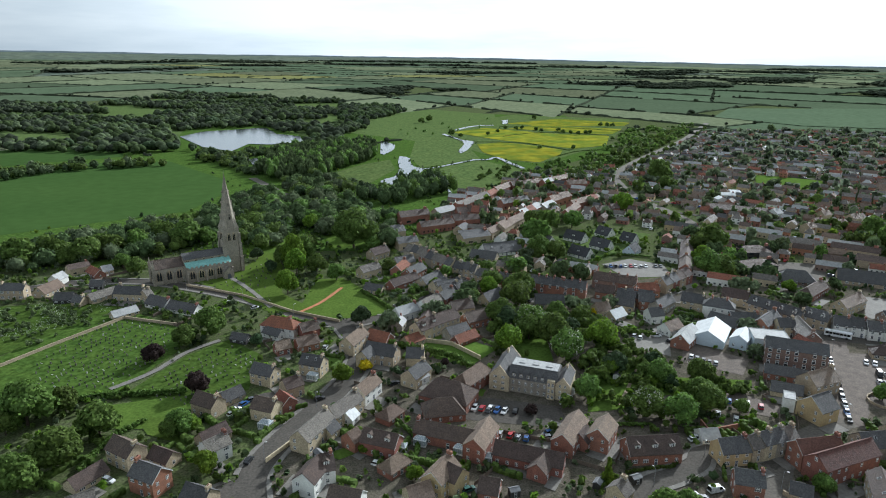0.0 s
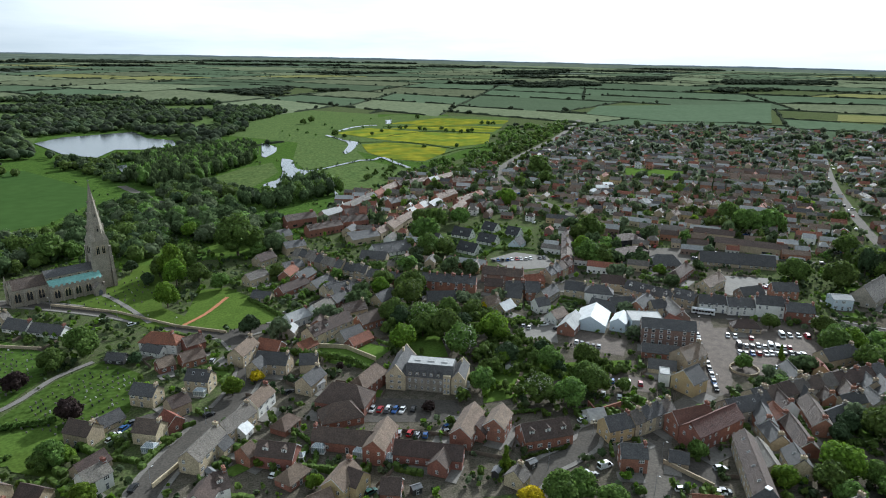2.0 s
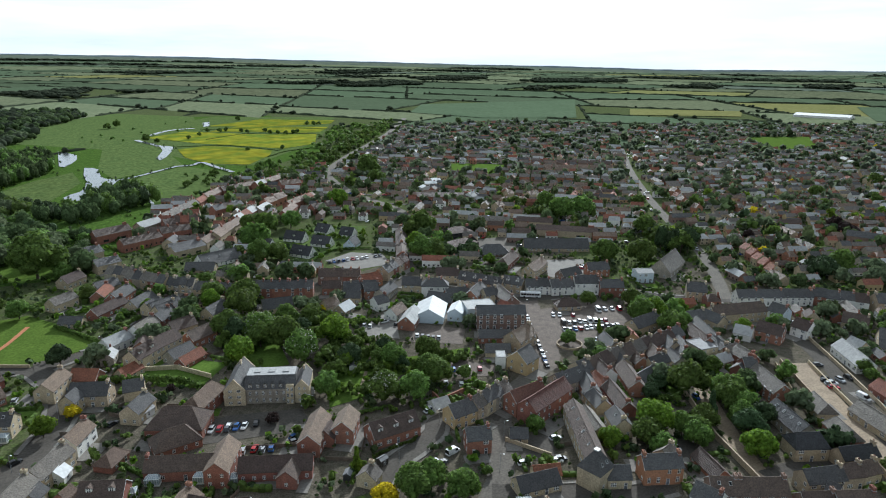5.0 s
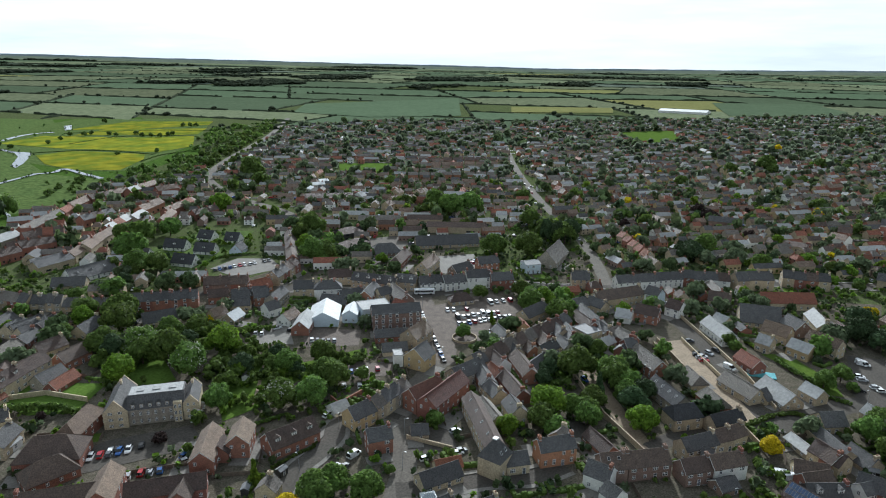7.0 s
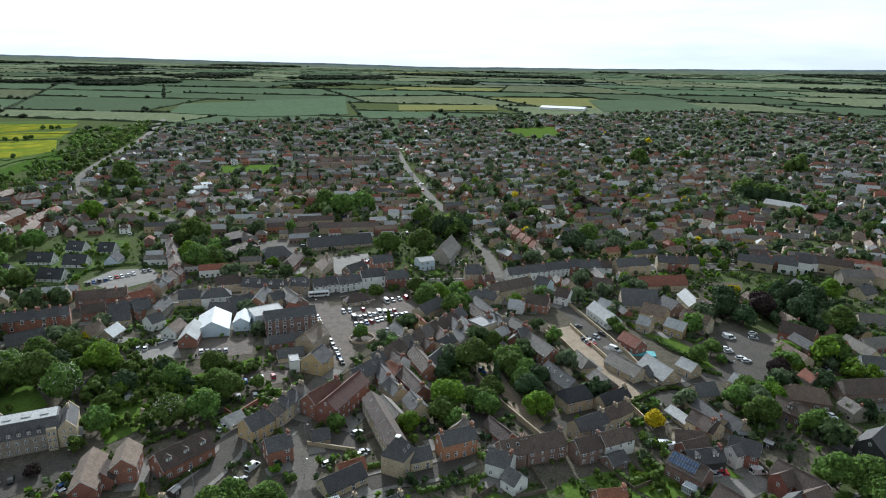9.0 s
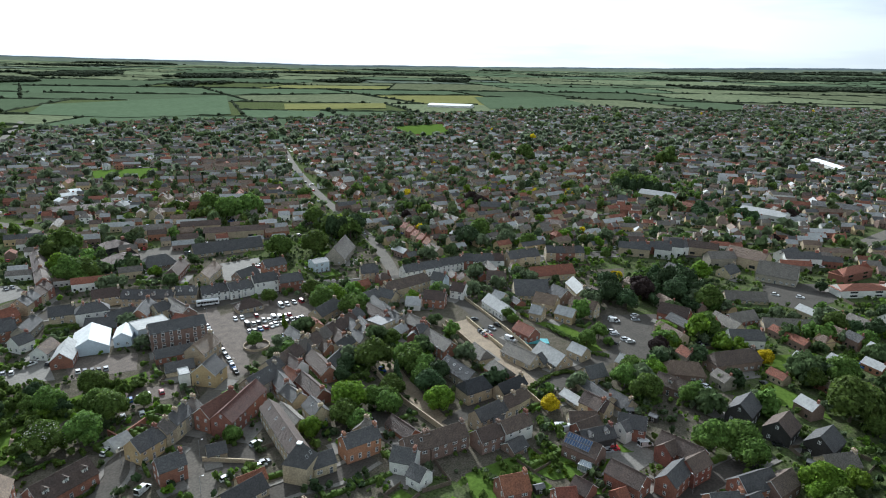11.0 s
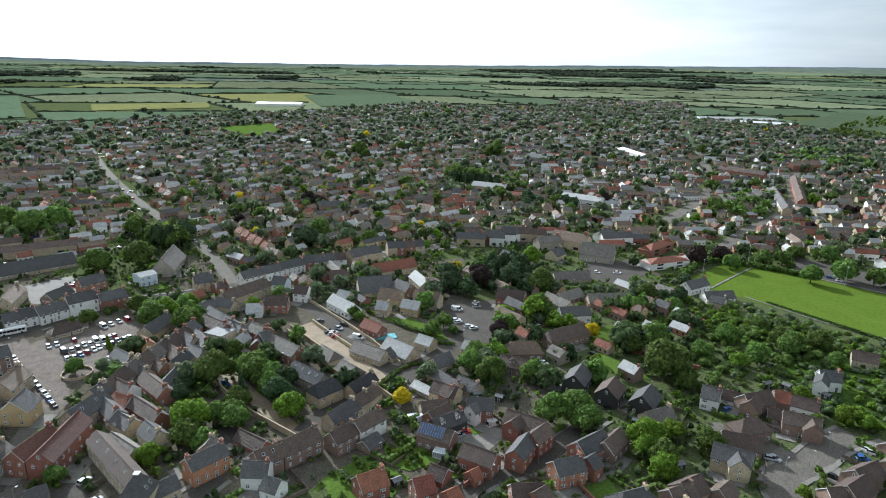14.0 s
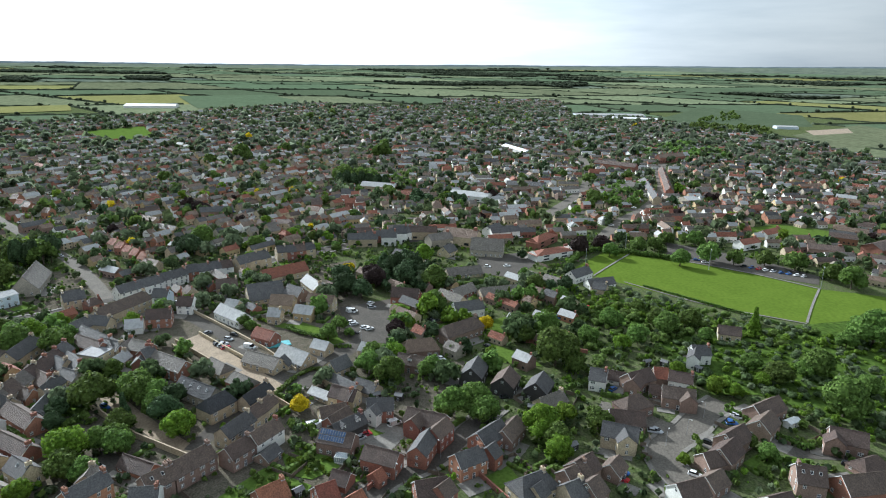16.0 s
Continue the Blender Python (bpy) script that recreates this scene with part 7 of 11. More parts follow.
h = house(95.9, 113.1, -12.9, 7.7, 7, 6, 'stone', 'slate', dorm=2)
h = house(115.7, 172.4, 10, 14.6, 7, 9, 'brick', 'russet', chim='e', label='tall red brick house with twin gables and white bargeboards')
wing(h, 120.9, 167.4, 21.9, 22.8, 7.9, 9.5, 'brick', 'russet')
h = house(139.1, 177.9, 7.4, 15.4, 7.9, 8, 'grey', 'slate', lights=2)
h = house(120.6, 145.0, -113.3, 31.0, 6.4, 8, 'stone', 'brown', chim='n', lights=4, label='long stone malthouse with a weathered brown roof')
pyramid_roof(111.1, 126.9)
h = house(129, 151.1, -105.5, 14, 6.2, 5.5, 'stone', 'stone', chim='n')
h = house(136.6, 146.8, -110.2, 9.2, 6.6, 7, 'stone', 'slate', lights=1)
h = house(117.4, 124.7, -22.2, 7.1, 6.2, 6, 'stone', 'slate', chim='n')
h = house(130.5, 121.1, -20.4, 11.8, 6.6, 8.5, 'orange', 'slate', chim='b', win='tall')
h = house(136.9, 125, 15.9, 5.6, 6, 7, 'stone', 'stone')
h = house(139.1, 105.8, -29.8, 7.5, 7.5, 8, 'brown', 'brown', lights=2)
h = house(148.7, 101.1, -24.4, 13.7, 7.5, 8, 'brown', 'brown', chim='b')
h = house(132.7, 104.6, -70.3, 7.5, 7, 7.5, 'white', 'slate')
wing(h, 129.7, 96.9, -92.8, 5.3, 6, 6, 'white', 'slate')
h = house(158.2, 90.7, -22, 9.3, 6.6, 7.5, 'brown', 'brown')
h = house(167.4, 86.4, -20.9, 11.3, 6.6, 8, 'white', 'brown', label='white rendered house with a brown tiled roof')
h = house(161.6, 82.4, -15.7, 6.6, 6, 4, 'brown', 'slate', chim='n')
h = house(169.7, 97.5, -14.8, 12.5, 6.6, 7.5, 'stone', 'slate')
h = house(179.9, 95.7, -16, 6.4, 6.2, 7, 'stone', 'brown')
h = house(185.8, 94.5, -8.9, 6.3, 6.2, 7, 'stone', 'brown')
h = house(169.1, 92.8, -67.3, 3.3, 6, 5.5, 'orange', 'slate', chim='n')
h = house(191.7, 101.3, -14.1, 12.9, 6.2, 6.5, 'stone', 'dark_slate', chim='e')
h = house(181.9, 111, -22.1, 10.9, 7.9, 8, 'stone', 'dark_slate', chim='n', hip=0.4)
h = house(190.8, 123, -108.7, 17.6, 7.5, 7, 'grey', 'dark_slate', chim='n', lights=4)
h = house(206.1, 143.8, -108.8, 17.3, 7.9, 8, 'brick', 'stone', chim='n', win='tall')
h = house(208.6, 155.6, -21.2, 5.3, 6.2, 9, 'brick', 'slate')
h = house(209.2, 125.4, -117.3, 11.5, 7.0, 6.5, 'stone', 'stone', hip=0.3, chim='n')
h = house(199.6, 110.4, -113.9, 11.2, 7.0, 7, 'brick', 'stone', hip=0.3, chim='n')
h = house(219.5, 111.4, -104.6, 16.5, 7.9, 6, 'stone', 'stone', chim='n')
h = house(221.1, 104.1, -6, 3.6, 7, 5, 'stone', 'slate', chim='n')
h = house(227.3, 101.1, -114, 15.8, 8.8, 6, 'stone', 'light', chim='n', label='long stone workshop with a pale sheet roof')
h = house(237.2, 93.4, -105, 7.7, 6.2, 6, 'stone', 'light', chim='n')
h = house(241.7, 121, -108.9, 10.8, 7, 6.5, 'brick', 'red', chim='n')
h = house(260.2, 146.2, -118.2, 19.6, 7.9, 7, 'white', 'light', chim='n')
h = house(273, 152.8, -97.5, 7, 6, 6, 'stone', 'light', chim='n')
h = house(147.6, 117.2, -103, 12.1, 6, 4.5, 'brick', 'brown', chim='n')
h = house(222, 80.8, -29.2, 8.7, 7.9, 6.5, 'stone', 'slate', chim='n')
h = house(201.1, 79.7, -112.7, 9.8, 5, 3.5, 'stone', 'light', chim='n', door=False)
h = house(198.7, 70.6, -109.6, 8.4, 7, 7, 'brick', 'brown')
h = house(185.4, 68, -24.5, 9.5, 6.2, 5, 'brick', 'brown', chim='n')

# ---- market place and high street ----
h = house(120.3, 264.9, -121.2, 18.8, 14, 7.2, 'blue', 'white', pitch=0.55, chim='n', detail=0, label='pale blue clad warehouse with a white sheet roof')
h = house(131.3, 258.5, -127.5, 11.6, 7, 6.5, 'blue', 'white', pitch=0.6, chim='n', detail=2)
flat_block(142, 255.8, -13, 14.7, 12, 6, 'blue', 'light', detail=0)
h = house(107.2, 259.7, -127.3, 15.6, 7.9, 7, 'brick', 'light', chim='n')
h = house(144.4, 239.5, -22.4, 22.6, 9.7, 11, 'brown', 'slate', pitch=0.6, chim='n', win='sash', label='three-storey brown brick mill with a slate roof')
h = house(134.4, 226.7, -23.9, 14.9, 6, 5.5, 'brick', 'slate', chim='n')
h = house(141.9, 217.7, 21.9, 12.9, 8.8, 9, 'stone', 'tan')
h = house(131.2, 198.7, 25.3, 8.8, 9.7, 9.5, 'cream', 'slate', chim='n', gap=5)
flat_block(124.6, 205.2, -25.6, 3.7, 6, 5, 'white', 'light', detail=0)
h = house(128.6, 214.4, -24.5, 10.6, 6.2, 5, 'stone', 'slate', chim='n')
h = house(134.4, 290.8, -25.8, 14.1, 7.9, 9.5, 'white', 'slate', hip=0.9, chim='b', label='tall white rendered house with a hipped slate roof')
h = house(150.2, 308.3, -28.4, 12.4, 7.9, 8, 'stone', 'brown')
h = house(162.1, 290.1, -53, 25.4, 7.9, 8, 'stone', 'slate', dorm=4)
h = house(176, 279.2, -48.5, 10.9, 7.9, 8.5, 'stone', 'slate', dorm=2)
h = house(183.2, 272.8, -24.3, 6.2, 7.9, 8, 'white', 'slate', win='tall', label='white rendered shop with sash windows on the market place')
h = house(210.5, 261.3, -24.4, 13.1, 7.9, 10, 'white', 'slate', chim='b', win='tall', label='tall pale rendered town house with a slate roof')
h = house(220.2, 252.7, -23.9, 12.3, 7.9, 9, 'brick', 'slate', chim='b')
h = house(189.7, 270.9, -24.3, 6.3, 7.9, 8, 'white', 'slate', win='tall', label='white rendered shop with sash windows on the market place')
h = house(194.6, 267.1, -14.4, 6, 7.9, 8, 'white', 'slate', win='tall', label='white rendered shop with sash windows on the market place')
h = house(200.8, 265.4, -15.3, 6.3, 7.9, 8, 'white', 'slate', win='tall', label='white rendered shop with sash windows on the market place')
h = house(141.4, 279, -4.8, 12.4, 7.9, 7, 'brick', 'slate')
h = house(150.5, 275.5, 43, 16, 7, 8, 'orange', 'slate')
h = house(155.9, 270.2, 1.6, 7.5, 7, 8, 'stone', 'slate')
h = house(161.7, 264.1, -98.8, 18.7, 7.9, 8, 'brown', 'stone')
h = house(155.3, 248.3, -76.3, 13.4, 7, 7, 'brick', 'red')
h = house(125.8, 301.5, -28.3, 10.5, 7.9, 8, 'stone', 'slate')
h = house(132, 278, -47.2, 13.6, 7.9, 6, 'brick', 'slate', chim='n')
h = house(243.8, 337.1, -24.7, 42.6, 12, 7.5, 'stone', 'slate', chim='n', label='long low stone school with a slate roof')
plain(197.4, 389.6, 0.9, 17.5, 12, 8, 'dark', 'brown', 1)
plain(184.5, 361.2, 14.8, 23.5, 12, 8, 'dark', 'brown', 1)
h = house(199.2, 343.1, -16.8, 20.5, 12, 7, 'brown', 'slate', hip=0.9, chim='n')
h = house(196.7, 320.2, 41.2, 23.5, 7.9, 7, 'brick', 'brown', hip=0.6)
h = house(203.1, 299.7, 34.3, 20.9, 7.9, 8, 'stone', 'tan')
h = house(187.4, 246.1, -17.6, 12.5, 7, 5.5, 'stone', 'brown', hip=0.9, chim='n')
h = house(278.2, 271.6, 29.2, 28.8, 13, 11, 'grey', 'stone', pitch=1.1, chim='n', gap=5, label='grey stone chapel with a steep roof')
h = house(253.3, 264.7, -19.2, 9.4, 8.8, 7, 'blue', 'light', pitch=0.3, chim='n')
h = house(257.7, 229.4, -39, 9.6, 8.8, 9.5, 'stone', 'slate', chim='b', win='tall', label='buff stone villa with bay windows and a slate roof')
h = house(235, 282.9, -17.1, 12.8, 7.9, 8, 'brick', 'slate')
h = house(217, 285.5, 6.6, 13.7, 7.9, 6, 'brown', 'slate')
terrace(57.9, 323, -19.7, 37.5, 9, 7.5, 8.5, ['brick'], ['slate'], win='sash', gap=1.9, label='red brick terraced house with white sash windows')
terrace(-2.7, 363.3, -46.7, 27.6, 5, 7.5, 8.5, ['grey', 'stone', 'brick'], ['slate', 'stone'])
terrace(13.4, 350, -30.2, 14.4, 4, 7.5, 8, ['stone', 'grey'], ['slate'])
terrace(29.2, 334.5, -33.4, 23, 5, 7.5, 8, ['stone', 'brick'], ['slate'])
h = house(36.9, 394.5, 21.4, 25.6, 12, 7.5, 'white', 'slate', chim='n', lights=3)
plain(20.3, 427.8, 16.8, 20.9, 8.8, 7, 'stone', 'slate')
h = house(25.6, 382.2, -23.4, 16.7, 8.8, 5.5, 'stone', 'slate', chim='n')
terrace(22, 490, -11, 24.6, 4, 8.8, 10, ['brick'], ['brown', 'red'], win='tall')
terrace(9.8, 467.2, 3.2, 18.1, 3, 7.9, 9, ['brick'], ['brown'])
terrace(94, 330.5, -23.8, 23.1, 5, 7.9, 8, ['brown', 'brick'], ['brown', 'slate'])
h = house(108, 319.4, 7.1, 11.4, 7.9, 7, 'orange', 'red')
terrace(98.4, 306.4, -17.3, 18.5, 4, 7.9, 8, ['stone', 'brick'], ['slate'])
h = house(109.3, 298.2, 43.8, 14.6, 7, 7, 'grey', 'slate')
h = house(101, 284.4, 14.6, 7.2, 7, 7, 'white', 'slate')
h = house(104.5, 271.1, 36, 9.9, 7, 6, 'white', 'tan', chim='n')
h = house(77.2, 290.8, 18.1, 7.4, 7, 7, 'stone', 'tan')
h = house(83.5, 287.5, 37.8, 9.1, 7, 5, 'stone', 'white', chim='n')
h = house(53.8, 302.7, -4.8, 14.6, 8.8, 6.5, 'stone', 'slate', chim='n')
h = house(-1.9, 324, 44.4, 9.9, 7, 7, 'stone', 'slate')
h = house(3.2, 314, 32.2, 10.3, 7, 8, 'stone', 'slate')
h = house(8.7, 292.9, 25.9, 11.7, 7.9, 7, 'stone', 'brown')
terrace(126.9, 333.2, 41.1, 27.3, 4, 7.9, 8.5, ['brick', 'stone'], ['brown', 'slate'])
terrace(150.1, 378.4, 69.2, 61.5, 3, 7, 8, ['brick', 'stone'], ['brown'])
h = house(276.3, 213.8, -22.9, 10.9, 7.5, 8, 'white', 'slate', win='tall', label='cream rendered house along the main street')
terrace(318.4, 191.7, -46.7, 25.5, 4, 7.9, 8.5, ['stone', 'white', 'brick'], ['brown', 'slate'])
terrace(336.9, 174.8, -30.4, 21.4, 3, 8.8, 10, ['stone'], ['slate'], win='tall')
terrace(364.1, 158.9, -52.4, 24.2, 4, 7.9, 9, ['stone', 'brick'], ['brown', 'slate'])
h = house(253.1, 199.7, -12.3, 28.4, 8.4, 9, 'stone', 'brown', chim='b')
h = house(271.4, 190.2, -83.9, 7.8, 7.9, 9, 'blue', 'slate')
h = house(248.9, 177, -66.9, 10.8, 7.9, 8, 'brick', 'brown')
h = house(266.7, 174, -81, 7.4, 7.9, 8, 'white', 'brown')
h = house(296, 168.7, -61.1, 10.7, 8.8, 8, 'stone', 'brown')
h = house(292.2, 145.5, -52.8, 17.9, 15, 9, 'stone', 'slate', chim='n')
h = house(324.2, 149.1, -36.8, 27.3, 9.7, 8, 'stone', 'red', chim='n')
h = house(287.4, 208.9, -24.2, 12.6, 7.5, 8, 'white', 'slate', win='tall', label='cream rendered house along the main street')
h = house(301, 203.6, -25.5, 15, 7.5, 8, 'white', 'slate', win='tall', label='cream rendered house along the main street')
h = house(280, 129.9, -84.8, 11.6, 8.8, 8, 'stone', 'tan', chim='n')
h = house(271.5, 114.9, -93.3, 9.3, 7, 7, 'cream', 'light', chim='n')
h = house(283.9, 111.1, -93.6, 13.7, 7, 8.5, 'stone', 'tan', chim='n')
h = house(294, 129, -111.5, 10.4, 8.8, 8, 'brown', 'slate', chim='n')
h = house(264.9, 127, -85.5, 6.1, 7, 7, 'stone', 'light')
h = house(310, 125.6, -136, 18, 7.9, 7, 'stone', 'light')

# ---- crowded roofs beside the market ----
terrace(176.1, 186.7, 9.6, 65.1, 10, 7.5, 8.5, ['stone', 'brick', 'grey'], ['slate', 'brown', 'stone'])
h = house(154.9, 178.1, -101.2, 11.8, 6.2, 7.5, 'white', 'brown')
h = house(144, 174.1, -112.3, 18.5, 6, 6.5, 'brick', 'slate')
h = house(149.3, 172.2, -97, 8.1, 6, 6, 'brick', 'red')
h = house(139.6, 162.3, -102, 11.7, 6.2, 6, 'stone', 'slate')
h = house(147.2, 159.7, -107.3, 17.5, 6.2, 6.5, 'brick', 'brown')
h = house(161.3, 169.5, -112.1, 17.4, 7, 7, 'brick', 'brown')
h = house(167.3, 183.1, -102.6, 10.8, 6.2, 7, 'stone', 'slate')
h = house(186, 184.8, -112.5, 16.1, 7, 7, 'brick', 'brown')
h = house(198, 188, -106.2, 13.6, 7, 7, 'stone', 'slate')
h = house(191.6, 176.3, -102.6, 8.8, 6, 5.5, 'grey', 'slate')
h = house(199.8, 181.4, -121.6, 13.8, 6.2, 6.5, 'white', 'slate')
h = house(215.5, 186.9, -106.1, 15.9, 7, 7, 'brick', 'brown')
h = house(222.5, 189.2, -112.3, 21.8, 7, 7, 'white', 'slate')
h = house(216.8, 177.7, -104.6, 12.5, 6.2, 6.5, 'stone', 'slate')
h = house(218, 171.7, 8.8, 8.5, 6.2, 6, 'brick', 'stone')
h = house(217.9, 164.8, -99.4, 9.5, 7, 7, 'brick', 'stone')
h = house(208.9, 157.4, 18.2, 11.6, 6.2, 7, 'brick', 'slate')
h = house(237.6, 199.6, -88.7, 11.6, 7, 7, 'stone', 'slate')
h = house(230.8, 205, -7.2, 10.8, 7.9, 7, 'stone', 'slate')
h = house(169.6, 169.8, 17.9, 11.9, 6, 5.5, 'grey', 'slate')
h = house(203.7, 209.4, 11, 17, 7.9, 7.5, 'stone', 'slate')
h = house(239.6, 183.5, -62.5, 7.5, 7, 6, 'white', 'light')
h = house(181.5, 176.8, 7.5, 10.3, 6.2, 6, 'stone', 'slate')
h = house(175.3, 181, -101.6, 7.3, 6.2, 6, 'orange', 'brown')
h = house(174, 197.1, -105.5, 11.8, 6.2, 7, 'stone', 'slate')
h = house(208.6, 168.4, 3.5, 7.9, 6, 5, 'stone', 'light')
flat_block(208.1, 178.7, -3.9, 8.9, 10, 5, 'stone', 'flat')

# ---- brick estate by the river ----
plain(-23.1, 474.9, 29.8, 24.1, 8.8, 9, 'brick', 'brown')
terrace(-5.5, 449, 31.2, 27.5, 4, 7.9, 8.5, ['brick'], ['brown'])
terrace(16.4, 465.3, 22.1, 20.8, 3, 7.9, 8.5, ['brick'], ['brown'])
terrace(22.2, 489.9, 19.8, 25.8, 3, 7.9, 9, ['brick'], ['brown'])
plain(-35.1, 427.1, 32.1, 15.3, 9.7, 9.5, 'stone', 'slate')
plain(-24.3, 404.3, 25.6, 13.6, 8.8, 8, 'stone', 'slate')
plain(0.1, 490.3, 47.4, 19.6, 8.8, 9, 'grey', 'light')
terrace(23.3, 527.1, 59.5, 54.1, 4, 7.9, 9, ['brick'], ['tan', 'stone'])
terrace(50.1, 576.4, 63, 52.6, 3, 7.9, 9, ['brick'], ['tan', 'red'])
terrace(79.3, 609.6, 37.5, 41.6, 4, 7.9, 9, ['brick'], ['brown', 'tan'])
# 'light' among these roofs: sunlit tile slopes put into the material
terrace(109.8, 628, 50.8, 46.5, 3, 7.9, 9, ['brick'], ['tan', 'tan', 'light', 'red'])
terrace(126.9, 608.2, 18.8, 20.9, 3, 7.9, 9, ['brick'], ['tan'])
terrace(59.1, 528.7, 35.4, 29, 3, 7.9, 8.5, ['brick'], ['brown', 'slate'])
terrace(98.8, 541.8, 49.1, 29.6, 2, 9.7, 9.5, ['orange'], ['tan'])
terrace(66.9, 493.8, 60.2, 37.9, 3, 8.8, 9, ['brick'], ['tan', 'red', 'light'])
terrace(50.2, 459.1, 62.7, 46.1, 3, 8.8, 8.5, ['stone'], ['tan', 'tan', 'light', 'red'])
terrace(75.2, 465.2, 57.8, 49.7, 5, 7.9, 8.5, ['stone'], ['tan', 'light', 'tan'])
terrace(38.6, 442.6, 60.6, 34.3, 2, 7.9, 8, ['stone'], ['tan'])
plain(13.1, 443.8, 68.6, 14.2, 7.9, 7, 'stone', 'slate')
plain(20.9, 422.1, 27, 20.8, 9.7, 7, 'stone', 'slate')
plain(84.7, 517.4, 59.2, 20.8, 9.7, 8, 'grey', 'light')
terrace(118.2, 533.3, 49.4, 40.8, 3, 7.9, 8.5, ['brick'], ['tan', 'tan', 'light', 'red'])
terrace(101.6, 499.2, 63.5, 32.4, 2, 7.9, 8, ['brick'], ['tan', 'light'])
terrace(130.3, 502.7, 27.9, 23.5, 3, 7.9, 8.5, ['brick'], ['brown'])
terrace(-13.9, 377.6, -41.1, 21.9, 4, 7.9, 9, ['stone', 'grey'], ['slate', 'stone'])
h = house(-40.9, 383.7, 50.3, 13.3, 7.9, 7, 'stone', 'brown')
h = house(-23.7, 364.9, 34.4, 12.6, 7.9, 7, 'stone', 'slate')
h = house(-42.7, 348.6, 46.3, 13.4, 7, 7, 'stone', 'stone')
h = house(-22, 331.2, 48.2, 19.5, 7, 6, 'brick', 'brown')
h = house(-16.6, 347.2, 61.6, 15.6, 7.9, 7, 'brick', 'slate')
h = house(-7.3, 333.8, 53.7, 15.8, 7.9, 6.5, 'stone', 'slate')
h = house(2.9, 322.7, 30.2, 15.1, 8.8, 7, 'stone', 'slate')
h = house(-25.1, 355.9, 71.4, 13.8, 7, 6, 'brick', 'red')

# ---- landmarks further out ----
h = house(1690.3, -114.9, -71.9, 180.7, 40, 9, 'blue', 'light', pitch=0.15, chim='n', detail=0, label='long pale factory shed with a sheet roof')
h = house(1598.2, -172.5, -96.7, 111.4, 30, 8, 'blue', 'white', pitch=0.15, chim='n', detail=0, label='long pale factory shed with a sheet roof')
terrace(902.1, -150.3, -48.6, 58, 6, 9.7, 12, ['brick'], ['light', 'tan'], win='tall')
plain(576.4, 77.2, -101.9, 35.1, 16, 8, 'white', 'light')
plain(622.5, -123.4, -66.2, 13.3, 16, 6, 'grey', 'light')
plain(936.3, 60.7, -150.3, 72.5, 14, 7, 'white', 'white')
h = house(1466, 1000.4, -66.3, 117.3, 60, 9, 'white', 'white', pitch=0.12, chim='n', detail=0, label='cluster of white industrial sheds far off')
terrace(652.5, -91.6, -179.9, 102.8, 4, 7.9, 8.5, ['white', 'stone'], ['slate'])
terrace(718.8, -115.4, 175.2, 145.1, 5, 7.9, 9, ['orange', 'brick'], ['brown'])
plain(811.4, -70.3, 61, 51.2, 14, 9, 'brick', 'brown')
plain(642.2, 30.1, -88.5, 37.7, 14, 8, 'grey', 'slate')
plain(662.9, -61.3, -45.2, 65.7, 18, 7, 'grey', 'stone')
plain(452.6, 43.6, -22.6, 16.3, 8.8, 9, 'white', 'slate')

# ---- terraces and villas further into the town ----
plain(409.1, 110.2, -74.9, 10.1, 8, 10, 'white', 'slate')
plain(416.1, 104.1, -76.0, 9.4, 9, 13, 'white', 'slate')
plain(402.2, 126.6, -72.5, 19.4, 8, 9, 'stone', 'slate')
plain(430.5, 91.4, -78.0, 20.1, 8, 9, 'stone', 'brown')
plain(423.7, 61.9, -101.7, 23.6, 14, 11, 'stone', 'tan')
h = house(394.9, 67.0, -20.4, 11.1, 9, 7, 'stone', 'slate')
plain(351.3, 275.8, -101.9, 5.7, 8, 8, 'stone', 'red')
plain(346.2, 266.9, -102.4, 5.6, 8, 8, 'brick', 'red')
plain(340.1, 257.5, -102.9, 5.5, 8, 8, 'stone', 'red')
plain(334.4, 248.2, -103.4, 5.4, 8, 8, 'brick', 'red')
h = house(329.0, 239.2, -104.0, 5.2, 8, 8, 'stone', 'red')
plain(450.9, 440.8, -90.6, 6.8, 8, 8, 'orange', 'tan')
plain(436.5, 422.9, -90.9, 6.6, 8, 8, 'white', 'red')
plain(427.6, 408.4, -91.3, 6.4, 8, 8, 'orange', 'tan')
plain(419.8, 393.3, -91.9, 6.2, 8, 8, 'white', 'red')
plain(414.7, 379.6, -92.5, 6.1, 8, 8, 'orange', 'tan')
plain(590.3, 168.4, -94.1, 33.2, 12, 9, 'stone', 'light')
plain(561.2, 135.3, -91.4, 20.8, 9, 8, 'orange', 'red')
plain(474.8, 189.4, -98.3, 12.1, 9, 8, 'white', 'tan')
plain(495.4, 195.3, -68.5, 8.7, 8, 9, 'brick', 'brown')
plain(542.2, 185.8, -71.1, 8.3, 8, 10, 'white', 'slate')
plain(510.8, 171.6, -71.4, 8.8, 8, 9, 'brick', 'red')
plain(436.2, 204.2, -74.9, 26.3, 10, 6, 'stone', 'brown')
plain(452.3, 261.6, -60.0, 23.7, 9, 8, 'brown', 'slate')
plain(258.4, 574.2, -4.2, 12.5, 9, 5, 'white', 'white')
plain(271.0, 588.0, -4.7, 9.3, 9, 5, 'white', 'white')
plain(245.2, 555.4, -83.8, 7.7, 9, 5, 'white', 'white')
plain(241.9, 504.6, -25.6, 48.0, 12, 8, 'brick', 'brown')
plain(261.8, 493.2, 32.0, 8.1, 9, 9, 'white', 'light')
